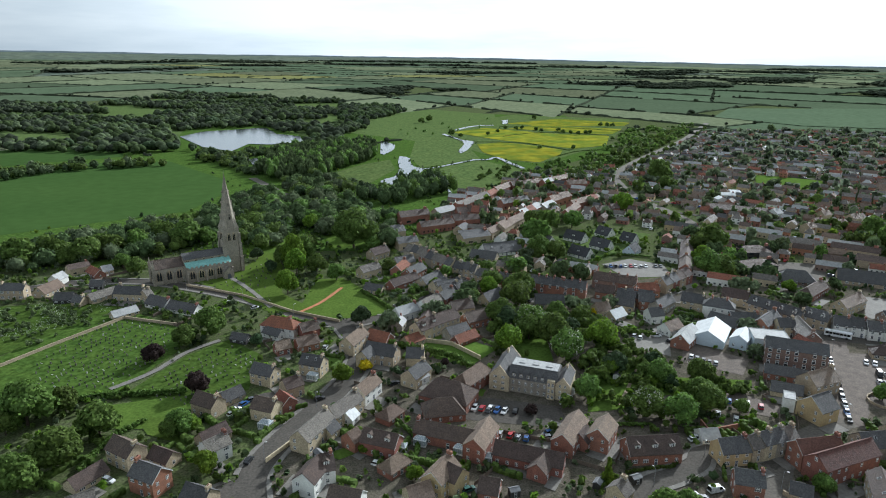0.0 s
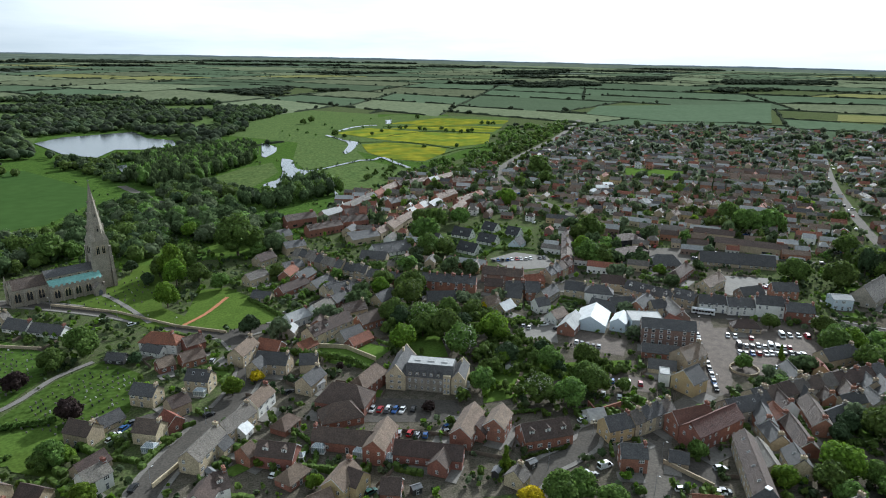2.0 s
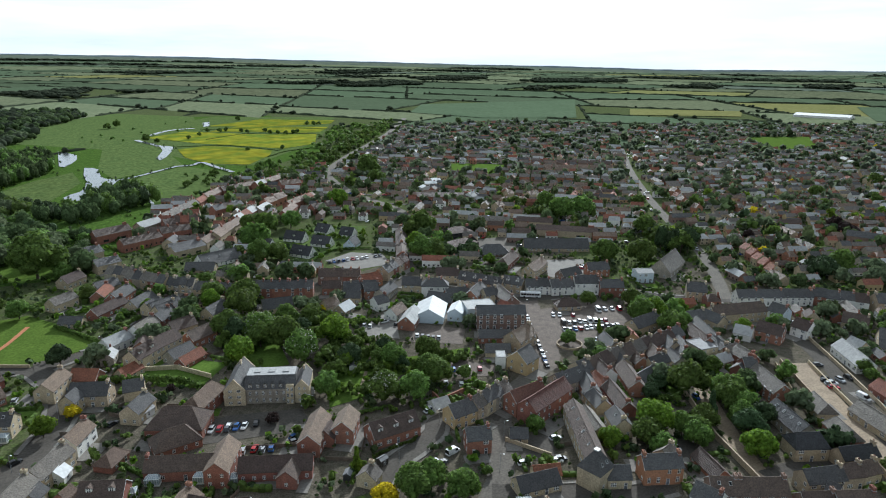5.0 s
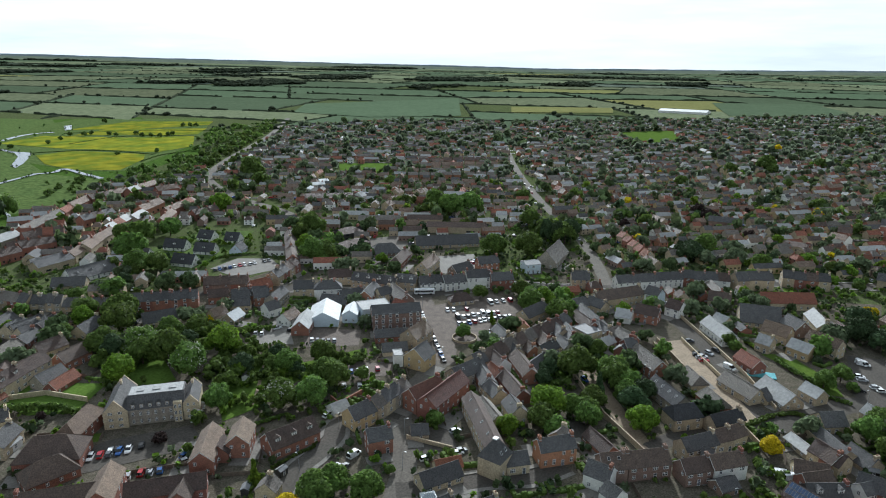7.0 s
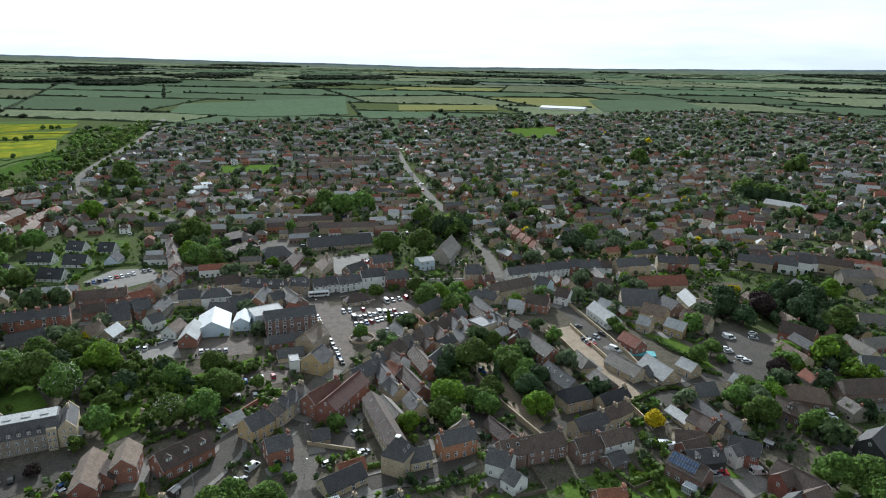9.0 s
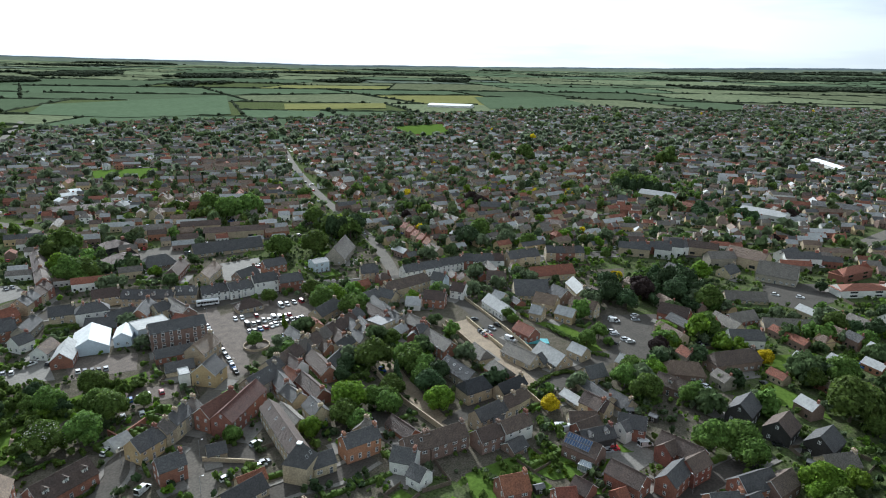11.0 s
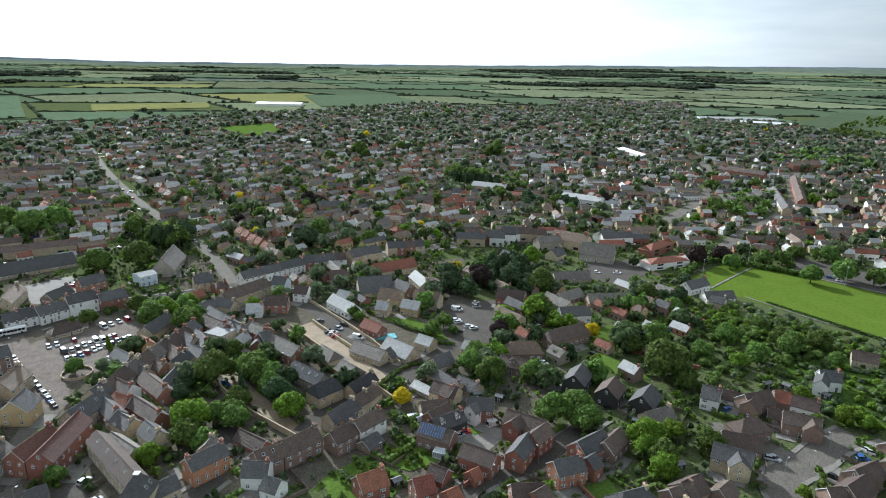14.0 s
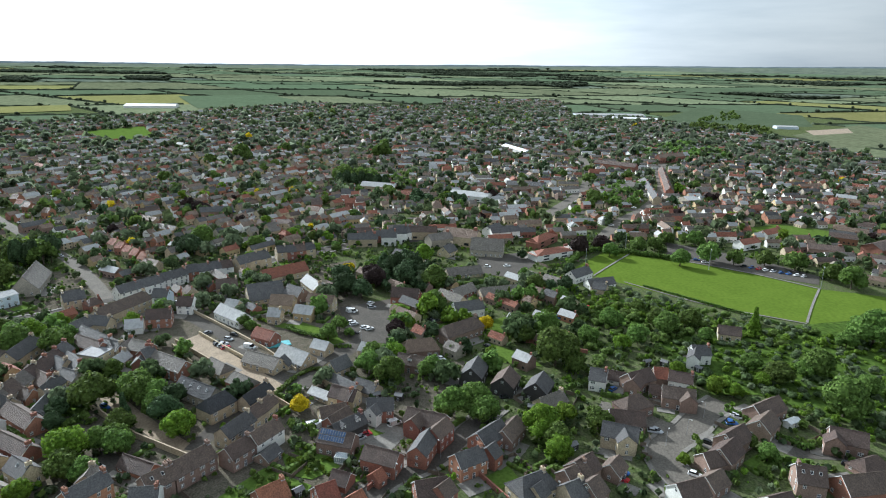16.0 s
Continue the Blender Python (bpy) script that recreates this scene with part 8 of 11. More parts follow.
plain(234.1, 410.5, -29.7, 30.1, 9, 8, 'stone', 'stone')
plain(263.9, 393.3, -33.9, 25.9, 8, 8, 'stone', 'brown')
plain(270.6, 362.3, -36.8, 41.3, 9, 8, 'stone', 'brown')
plain(265.0, 450.2, 29.5, 8.5, 8, 8, 'stone', 'tan')
plain(280.3, 466.7, 29.0, 8.9, 8, 8, 'stone', 'tan')
plain(298.2, 489.5, 28.7, 9.3, 8, 8, 'stone', 'tan')
plain(295.6, 463.3, 27.5, 8.9, 8, 8, 'stone', 'tan')
plain(315.3, 479.8, 26.7, 9.3, 8, 8, 'stone', 'tan')
plain(284.4, 713.7, -21.7, 13.1, 7, 7, 'orange', 'stone')
plain(272.0, 683.2, -21.7, 12.5, 7, 7, 'brown', 'brown')
plain(259.3, 651.7, -21.7, 11.9, 7, 7, 'grey', 'tan')
plain(284.3, 676.5, -22.8, 12.5, 7, 7, 'orange', 'stone')
plain(271.0, 645.3, -22.8, 11.9, 7, 7, 'brown', 'brown')
plain(310.1, 699.9, -23.9, 13.0, 7, 7, 'grey', 'tan')
plain(282.7, 638.9, -23.9, 11.9, 7, 7, 'orange', 'stone')
plain(322.9, 692.9, -25.0, 13.0, 7, 7, 'brown', 'brown')
plain(308.9, 663.1, -25.0, 12.4, 7, 7, 'grey', 'tan')
plain(414.2, 643.7, -32.8, 13.0, 7, 7, 'orange', 'stone')
plain(396.2, 615.7, -32.8, 12.5, 7, 7, 'brown', 'brown')
plain(377.7, 586.8, -32.8, 11.9, 7, 7, 'grey', 'tan')
plain(408.9, 608.8, -33.9, 12.5, 7, 7, 'orange', 'stone')
plain(389.8, 580.2, -33.9, 11.9, 7, 7, 'brown', 'brown')
plain(440.6, 629.4, -35.0, 13.1, 7, 7, 'grey', 'tan')
plain(401.8, 573.6, -35.0, 11.9, 7, 7, 'orange', 'stone')
plain(418.9, 651.1, -32.8, 11.8, 7, 7, 'brown', 'brown')
plain(400.6, 622.4, -32.8, 11.3, 7, 7, 'grey', 'tan')
plain(362.6, 563.2, -32.8, 10.2, 7, 7, 'orange', 'stone')
plain(431.1, 644.6, -33.8, 11.8, 7, 7, 'brown', 'brown')
plain(412.2, 616.2, -33.8, 11.3, 7, 7, 'grey', 'tan')
plain(373.1, 557.4, -33.8, 10.2, 7, 7, 'orange', 'stone')
plain(443.2, 638.0, -34.8, 11.8, 7, 7, 'brown', 'brown')
plain(423.8, 609.8, -34.8, 11.3, 7, 7, 'grey', 'tan')
plain(383.6, 551.6, -34.8, 10.2, 7, 7, 'orange', 'stone')
plain(455.5, 631.4, -35.8, 11.8, 7, 7, 'brown', 'brown')
plain(435.5, 603.5, -35.8, 11.3, 7, 7, 'grey', 'tan')
plain(394.2, 545.8, -35.8, 10.3, 7, 7, 'orange', 'stone')
plain(467.7, 624.9, -36.8, 11.9, 7, 7, 'brown', 'brown')
plain(447.2, 597.2, -36.8, 11.3, 7, 7, 'grey', 'tan')
plain(404.8, 539.9, -36.9, 10.3, 7, 7, 'orange', 'stone')
plain(480.0, 618.3, -37.8, 11.9, 7, 7, 'brown', 'brown')
plain(458.9, 590.8, -37.8, 11.4, 7, 7, 'grey', 'tan')
plain(415.4, 534.1, -37.9, 10.3, 7, 7, 'orange', 'stone')
plain(492.3, 611.6, -38.8, 11.9, 7, 7, 'brown', 'brown')
plain(470.7, 584.4, -38.8, 11.4, 7, 7, 'grey', 'tan')
plain(426.0, 528.2, -38.9, 10.3, 7, 7, 'orange', 'stone')
plain(504.6, 605.0, -39.8, 12.0, 7, 7, 'brown', 'brown')
plain(482.4, 578.0, -39.8, 11.4, 7, 7, 'grey', 'tan')
plain(436.6, 522.3, -39.9, 10.4, 7, 7, 'orange', 'stone')

# ---- houses of the eastern closes ----
h = house(170.3, 62.7, -95.4, 11.7, 7, 7.5, 'brown', 'brown', label='brown brick house with blue solar panels on its roof', chim='n')
solar(h, 10, 2)
h = house(192.3, 54.9, -74.8, 9, 7, 8, 'brick', 'slate', chim='n')
wing(h, 188.9, 56.3, -18.3, 4.4, 5, 7, 'white', 'slate')
h = house(187.4, 37.4, -100.5, 13.9, 7.9, 8, 'brick', 'brown', chim='n')
wing(h, 184.8, 40.5, -20, 5.9, 6, 7.5, 'brick', 'brown')
wing(h, 172.4, 35.4, -8.6, 11.5, 6.2, 7.5, 'brick', 'slate')
wing(h, 180.9, 31.9, 159.7, 8.9, 6.2, 8, 'brick', 'brown')
h = house(164, 46.4, -101, 11.3, 7, 7.5, 'brick', 'brown', chim='n')
wing(h, 157.1, 46, -28, 3.6, 5, 4.5, 'brick', 'red')
h = house(198.7, 70.1, -99.3, 10.1, 7, 7, 'stone', 'brown', chim='n')
h = house(208.9, 64.7, -111, 9.6, 7, 5, 'stone', 'slate')
h = house(179, 62.5, -33.6, 12.1, 6.6, 7, 'dark', 'slate', dorm=2)
h = house(189.2, 71.2, -53.6, 9.5, 6.2, 5, 'stone', 'brown', chim='n')
h = house(154, 55.8, -100.4, 5.6, 6.2, 5, 'brick', 'brown', chim='n')
h = house(182.8, 15.8, -31.6, 12.1, 7.9, 8, 'brick', 'slate', chim='n')
wing(h, 173.7, 14.2, -27.6, 4.4, 6.2, 7, 'brick', 'slate')
h = house(168.2, 20.5, -47.8, 9.5, 7, 8, 'orange', 'slate')
h = house(161, 0.7, -48.8, 12.9, 8.8, 7.5, 'stone', 'slate', hip=0.6)
wing(h, 158.2, -0.9, -31.9, 4.2, 6, 6.5, 'stone', 'slate')
h = house(151.9, 28.8, -63.2, 9.1, 7.9, 8, 'brick', 'brown', chim='n')
wing(h, 151.1, 25, -27.1, 5.2, 6.2, 8, 'brick', 'brown')
h = house(143.7, 57, -46.3, 5.7, 7.9, 8, 'brick', 'red', chim='n')
wing(h, 142.4, 47.7, -32, 4, 6.2, 7.5, 'brick', 'red')
h = house(140.3, 71.6, -37.3, 8.3, 7.9, 8, 'brick', 'red')
h = house(187.8, 9.5, -20.1, 11.1, 7, 7, 'brown', 'brown', chim='n')
h = house(160.8, -10.8, -47.2, 6.5, 7.9, 7, 'stone', 'slate')
h = house(172.6, -13.9, -38.8, 8.2, 7.9, 7.5, 'brown', 'brown', chim='n')
h = house(212.1, -3.4, -44.3, 11.4, 7, 6, 'stone', 'stone')
h = house(227.5, 26.7, -6.7, 11.5, 8.8, 8, 'dark', 'slate', chim='n')
h = house(222.1, 13.8, -10.9, 10.2, 8.8, 8, 'dark', 'brown', chim='n')
h = house(220.6, 1.1, -14, 10.6, 8.8, 8, 'dark', 'slate', chim='n')
h = house(246.1, 52.7, -63.8, 15.7, 8.8, 7, 'brown', 'tan', hip=0.6, chim='n')
h = house(231.3, 52.8, -98.6, 11.3, 7, 6.5, 'brown', 'brown', dorm=1, chim='n')
h = house(267, 38.5, -38.7, 22.1, 8.8, 8, 'brown', 'brown', hip=0.3)
h = house(294.7, 39.1, -57.9, 15, 7.9, 7.5, 'white', 'slate')
h = house(304.5, 72.9, -90.2, 14.1, 8.8, 8, 'brick', 'brown', chim='n')
h = house(403, 41.7, -90.3, 21.2, 13, 11, 'grey', 'stone', pitch=1.0, chim='n', label='grey stone chapel with lancet windows')
plain(414.1, 76.4, -47.9, 16.7, 9.7, 9, 'grey', 'stone')
plain(447.6, 35, -56.9, 22, 8.8, 9, 'white', 'slate')
h = house(355.4, 50.4, -60.8, 21.3, 8.8, 5.5, 'stone', 'stone', chim='n')
h = house(320.8, 45.9, -32.9, 15.9, 7.9, 6, 'brick', 'stone', chim='n')
h = house(325.2, 25.9, -60.1, 23.3, 7.9, 6, 'stone', 'stone', chim='n')
h = house(376, 87.9, -116.2, 23, 7.9, 6, 'stone', 'slate', chim='n')
plain(406.2, 0.6, -48.6, 29.6, 9.7, 7, 'white', 'red', 1)
plain(436.3, 7.1, -26.4, 29.9, 8.8, 8, 'brick', 'red', 1)
h = house(365, -16.5, -36.3, 16.9, 7.9, 7, 'white', 'slate')
h = house(355.5, -28.3, -58.8, 17, 7, 5, 'white', 'slate', chim='n')
h = house(312.2, 50, -125.9, 16.9, 7, 5, 'stone', 'stone', chim='n')
h = house(240.8, 73.4, -106.7, 8, 6.2, 5, 'stone', 'light', chim='n')
h = house(232.7, -21.3, -99.6, 6.2, 7.9, 8, 'white', 'slate')
h = house(239.1, -28.8, -97.5, 7, 6.2, 4.5, 'white', 'brown', chim='n')
h = house(235.6, -36.6, -51.9, 11.2, 7.9, 7.5, 'brown', 'brown', chim='n')
wing(h, 231.4, -35, -23.4, 6.8, 6, 7, 'brown', 'brown')
h = house(243.2, -46, -87.9, 5.2, 7, 6, 'brown', 'red', chim='n')
h = house(239.9, -53.3, -102.9, 8.8, 6.6, 6.5, 'white', 'brown')
h = house(215, -32.7, -54.3, 12.3, 7.9, 7.5, 'brown', 'brown', hip=0.9, chim='n')
h = house(230.8, -42.5, -95.3, 4.3, 6.2, 4.5, 'brown', 'brown', chim='n')
h = house(224.5, -49.8, -96.9, 11.4, 7, 7.5, 'brown', 'brown', chim='n')
wing(h, 222.4, -52.6, 3.4, 5.9, 6, 7, 'brown', 'brown')
h = house(206.1, -29.8, -88.4, 11.8, 7.9, 6, 'brown', 'brown', chim='n')
h = house(193, -26.4, -100.2, 11.5, 7.5, 8, 'stone', 'slate', chim='n')
wing(h, 189.8, -27.8, 8.5, 5.3, 6, 7.5, 'stone', 'slate')
h = house(221.6, -79, -47.9, 14.6, 7.9, 7.5, 'brown', 'brown', chim='n')
h = house(210.7, -75.6, -35.2, 9.8, 7.9, 7.5, 'brown', 'brown', chim='n')
h = house(199.3, -63.1, -42.9, 10.7, 7.9, 7.5, 'brown', 'brown', chim='n')
h = house(189.9, -58.7, -36.9, 10, 7.9, 7.5, 'brown', 'brown', chim='n')
h = house(186.4, -54.7, -61.3, 9.7, 7, 6.5, 'brown', 'brown', chim='n')
h = house(174.9, -51.7, -46, 7.7, 7, 6, 'brown', 'brown', chim='n')
h = house(167.3, -43.5, -58.8, 9.5, 7.9, 7.5, 'white', 'brown', chim='n')
h = house(206.8, -100.4, -103.2, 10.9, 7.9, 7.5, 'brown', 'brown', chim='n')
wing(h, 204, -95.4, -12.6, 4.7, 6, 7, 'brown', 'brown')
h = house(181.1, -79.9, -94.1, 7.9, 8.8, 8.5, 'brown', 'brown', lights=3, chim='w')
h = house(181, -94.4, -69.7, 15.1, 8.8, 8, 'brick', 'brown', chim='n')
h = house(195.6, -102.6, -58.8, 11.2, 7, 5, 'brown', 'brown', hip=0.8, chim='n')
h = house(265.9, -65.2, -81.2, 7.4, 7, 7.5, 'white', 'slate')
wing(h, 261.4, -62.1, -15.5, 10, 5, 7, 'white', 'slate')
h = house(293.9, -83.5, -96.6, 9.7, 7, 6.5, 'stone', 'brown', chim='n')
h = house(163.1, -16.3, -35.5, 5.8, 7.9, 7, 'brown', 'brown', chim='n')
h = house(168.6, -11.3, -43.8, 8.4, 7, 7, 'brown', 'brown')
h = house(175.5, -23.3, -28.4, 6.5, 6.2, 6, 'brown', 'brown', chim='n')
h = house(168.4, -67.9, -60.5, 8.2, 7, 6, 'brown', 'brown', chim='n')
h = house(344.9, -27.9, -107.6, 7.2, 7, 6, 'stone', 'slate')
plain(462.3, -183.9, -98.7, 21.2, 9.7, 7, 'brown', 'brown')
plain(464.9, -134.5, -50.6, 18.3, 8.8, 7, 'white', 'red')
plain(500.9, -159.9, -45.9, 21.3, 8.8, 7, 'white', 'red')
plain(481.3, -231.3, -49.4, 41.5, 14, 9, 'brick', 'brown')
terrace(412.7, 122.2, -52.8, 33.2, 6, 7.9, 8, ['stone', 'brick', 'white'], ['slate'])
terrace(426.6, 101.7, -39.7, 19.9, 3, 7.9, 9, ['white'], ['slate'], win='tall')

# ---- roads, squares and yards ----
pavements([(-244.7, 306.7), (-206.0, 330.7), (-167.7, 335.2), (-139.6, 327.5), (-103.9, 311.1), (-72.7, 290.2), (-48.8, 278.1), (-33.4, 283.8), (-17.7, 293.4), (-1.2, 324.1), (21.7, 352.9), (55.8, 338.9), (91.8, 330.4)], 7)
STREETS.append(([(-244.7, 306.7), (-206.0, 330.7), (-167.7, 335.2), (-139.6, 327.5), (-103.9, 311.1), (-72.7, 290.2), (-48.8, 278.1), (-33.4, 283.8), (-17.7, 293.4), (-1.2, 324.1), (21.7, 352.9), (55.8, 338.9), (91.8, 330.4)], 7))
strip('road', [(-244.7, 306.7), (-206.0, 330.7), (-167.7, 335.2), (-139.6, 327.5), (-103.9, 311.1), (-72.7, 290.2), (-48.8, 278.1), (-33.4, 283.8), (-17.7, 293.4), (-1.2, 324.1), (21.7, 352.9), (55.8, 338.9), (91.8, 330.4)], 7, ASPHALT, 0.033, 'asphalt road between houses')
pavements([(-47.2, 278.1), (-36.7, 254.8), (-35.1, 232.2), (-40.4, 211.9), (-49.9, 189.1), (-55.1, 173.1), (-56.3, 161.9), (-52.7, 149.5)], 9)
STREETS.append(([(-47.2, 278.1), (-36.7, 254.8), (-35.1, 232.2), (-40.4, 211.9), (-49.9, 189.1), (-55.1, 173.1), (-56.3, 161.9), (-52.7, 149.5)], 9))
strip('road', [(-47.2, 278.1), (-36.7, 254.8), (-35.1, 232.2), (-40.4, 211.9), (-49.9, 189.1), (-55.1, 173.1), (-56.3, 161.9), (-52.7, 149.5)], 9, ASPHALT, 0.036, 'asphalt road between houses')
pavements([(-56.2, 161.4), (-62.1, 156.7), (-70.7, 149.3)], 7)
STREETS.append(([(-56.2, 161.4), (-62.1, 156.7), (-70.7, 149.3)], 7))
strip('road', [(-56.2, 161.4), (-62.1, 156.7), (-70.7, 149.3)], 7, ASPHALT, 0.039, 'asphalt road between houses')
STREETS.append(([(-39.0, 216.1), (-45.5, 205.7), (-63.4, 211.5), (-74.8, 201.4)], 5))
strip('road', [(-39.0, 216.1), (-45.5, 205.7), (-63.4, 211.5), (-74.8, 201.4)], 5, ASPHALT, 0.042, 'asphalt road between houses')
pavements([(177.3, 269.4), (168.5, 250.8), (158.1, 227.6), (149.2, 207.7), (139.4, 194.7)], 11)
STREETS.append(([(177.3, 269.4), (168.5, 250.8), (158.1, 227.6), (149.2, 207.7), (139.4, 194.7)], 11))
strip('road', [(177.3, 269.4), (168.5, 250.8), (158.1, 227.6), (149.2, 207.7), (139.4, 194.7)], 11, MARKET, 0.045, 'pale worn market street')
STREETS.append(([(140.9, 196.8), (125.0, 188.5), (112.0, 179.9), (99.7, 163.1), (90.1, 144.9), (78.9, 131.8)], 8))
strip('road', [(140.9, 196.8), (125.0, 188.5), (112.0, 179.9), (99.7, 163.1), (90.1, 144.9), (78.9, 131.8)], 8, PALE_ROAD, 0.048, 'asphalt road between houses')
pavements([(105.1, 170.3), (98.4, 179.4), (83.9, 177.2), (78.8, 171.1), (70.2, 165.5), (60.6, 160.6), (51.8, 151.8)], 7)
STREETS.append(([(105.1, 170.3), (98.4, 179.4), (83.9, 177.2), (78.8, 171.1), (70.2, 165.5), (60.6, 160.6), (51.8, 151.8)], 7))
strip('road', [(105.1, 170.3), (98.4, 179.4), (83.9, 177.2), (78.8, 171.1), (70.2, 165.5), (60.6, 160.6), (51.8, 151.8)], 7, ASPHALT, 0.051, 'asphalt road between houses')
pavements([(81.8, 136.5), (93.5, 130.3), (106.5, 125.3), (118.6, 118.7), (131.2, 116.9)], 7)
STREETS.append(([(81.8, 136.5), (93.5, 130.3), (106.5, 125.3), (118.6, 118.7), (131.2, 116.9)], 7))
strip('road', [(81.8, 136.5), (93.5, 130.3), (106.5, 125.3), (118.6, 118.7), (131.2, 116.9)], 7, ASPHALT, 0.054, 'asphalt road between houses')
pavements([(119.2, 316.0), (134.5, 306.0), (164.5, 272.7), (177.1, 267.5), (194.6, 263.3), (226.5, 253.3), (249.7, 232.5), (271.9, 223.6)], 10)
STREETS.append(([(119.2, 316.0), (134.5, 306.0), (164.5, 272.7), (177.1, 267.5), (194.6, 263.3), (226.5, 253.3), (249.7, 232.5), (271.9, 223.6)], 10))
strip('road', [(119.2, 316.0), (134.5, 306.0), (164.5, 272.7), (177.1, 267.5), (194.6, 263.3), (226.5, 253.3), (249.7, 232.5), (271.9, 223.6)], 10, ASPHALT, 0.057, 'asphalt road between houses')
pavements([(269.2, 225.3), (322.3, 196.3), (363.7, 165.8), (402.7, 132.2)], 10)
STREETS.append(([(269.2, 225.3), (322.3, 196.3), (363.7, 165.8), (402.7, 132.2)], 10))
strip('road', [(269.2, 225.3), (322.3, 196.3), (363.7, 165.8), (402.7, 132.2)], 10, ASPHALT, 0.06, 'asphalt road between houses')
STREETS.append(([(273.3, 222.7), (319.8, 280.0), (352.0, 332.3), (388.3, 391.3), (438.4, 467.3), (523.7, 587.3), (698.0, 813.6)], 7.5))
strip('road', [(273.3, 222.7), (319.8, 280.0), (352.0, 332.3), (388.3, 391.3), (438.4, 467.3), (523.7, 587.3), (698.0, 813.6)], 7.5, PALE_ROAD, 0.063, 'long pale straight street out of town')
STREETS.append(([(523.3, 1294.6), (385.9, 1030.9), (297.8, 885.4), (234.6, 783.3), (196.6, 710.7), (178.5, 654.3), (176.4, 564.6), (189.2, 490.7), (187.0, 462.2)], 9))
strip('road', [(523.3, 1294.6), (385.9, 1030.9), (297.8, 885.4), (234.6, 783.3), (196.6, 710.7), (178.5, 654.3), (176.4, 564.6), (189.2, 490.7), (187.0, 462.2)], 9, PALE_ROAD, 0.516, 'pale main road into town')
pavements([(242.7, 192.6), (262.1, 175.3), (234.6, 127.8), (211.8, 100.4), (210.9, 87.7)], 7)
STREETS.append(([(242.7, 192.6), (262.1, 175.3), (234.6, 127.8), (211.8, 100.4), (210.9, 87.7)], 7))
strip('road', [(242.7, 192.6), (262.1, 175.3), (234.6, 127.8), (211.8, 100.4), (210.9, 87.7)], 7, ASPHALT, 0.069, 'asphalt road between houses')
pavements([(208.1, 98.3), (221.6, 89.2), (243.5, 83.7), (247.4, 74.0)], 9)
STREETS.append(([(208.1, 98.3), (221.6, 89.2), (243.5, 83.7), (247.4, 74.0)], 9))
strip('road', [(208.1, 98.3), (221.6, 89.2), (243.5, 83.7), (247.4, 74.0)], 9, ASPHALT, 0.072, 'asphalt road between houses')
STREETS.append(([(189.6, 164.1), (168.1, 125.5), (159.3, 106.8)], 6))
strip('lane', [(189.6, 164.1), (168.1, 125.5), (159.3, 106.8)], 6, GRAVEL, 0.075, 'brown gravel lane')
STREETS.append(([(160.6, 107.8), (183.2, 106.4), (204.7, 98.4)], 6))
strip('road', [(160.6, 107.8), (183.2, 106.4), (204.7, 98.4)], 6, ASPHALT, 0.078, 'asphalt road between houses')
pavements([(168.8, -49.9), (182.0, -41.7), (194.2, -40.9), (206.6, -50.1), (219.7, -58.2), (231.3, -67.5)], 10)
STREETS.append(([(168.8, -49.9), (182.0, -41.7), (194.2, -40.9), (206.6, -50.1), (219.7, -58.2), (231.3, -67.5)], 10))
strip('road', [(168.8, -49.9), (182.0, -41.7), (194.2, -40.9), (206.6, -50.1), (219.7, -58.2), (231.3, -67.5)], 13, PALE_ROAD, 0.081, 'asphalt road between houses')
STREETS.append(([(207.0, -43.6), (214.1, -32.9), (217.5, -21.2)], 6))
strip('road', [(207.0, -43.6), (214.1, -32.9), (217.5, -21.2)], 9, PALE_ROAD, 0.084, 'asphalt road between houses')
pavements([(147.9, 47.9), (159.5, 42.7), (170.3, 32.9), (180.9, 27.5), (192.1, 23.5), (209.3, 15.5)], 7)
STREETS.append(([(147.9, 47.9), (159.5, 42.7), (170.3, 32.9), (180.9, 27.5), (192.1, 23.5), (209.3, 15.5)], 7))
strip('road', [(147.9, 47.9), (159.5, 42.7), (170.3, 32.9), (180.9, 27.5), (192.1, 23.5), (209.3, 15.5)], 7, ASPHALT, 0.087, 'asphalt road between houses')
pavements([(229.3, 92.9), (252.4, 80.6), (274.0, 73.3)], 9)
STREETS.append(([(229.3, 92.9), (252.4, 80.6), (274.0, 73.3)], 9))
strip('road', [(229.3, 92.9), (252.4, 80.6), (274.0, 73.3)], 9, ASPHALT, 0.09, 'asphalt road between houses')
STREETS.append(([(179.7, 48.1), (181.3, 56.4), (187.7, 68.5)], 6))
strip('road', [(179.7, 48.1), (181.3, 56.4), (187.7, 68.5)], 6, ASPHALT, 0.093, 'asphalt road between houses')
STREETS.append(([(201.2, -80.2), (202.3, -92.6), (205.1, -105.6)], 6))
strip('road', [(201.2, -80.2), (202.3, -92.6), (205.1, -105.6)], 6, ASPHALT, 0.096, 'asphalt road between houses')
STREETS.append(([(466.2, -36.0), (529.9, -55.6), (581.8, -79.6), (679.2, -107.8), (794.5, -120.2), (881.0, -135.9)], 11))
strip('road', [(466.2, -36.0), (529.9, -55.6), (581.8, -79.6), (679.2, -107.8), (794.5, -120.2), (881.0, -135.9)], 11, PALE_ROAD, 0.099, 'asphalt road between houses')
STREETS.append(([(529.6, 6.4), (654.5, -26.4), (787.9, -36.4), (935.5, -28.8), (1147.8, -14.1), (1415.1, 3.7), (1854.2, 16.2)], 11))
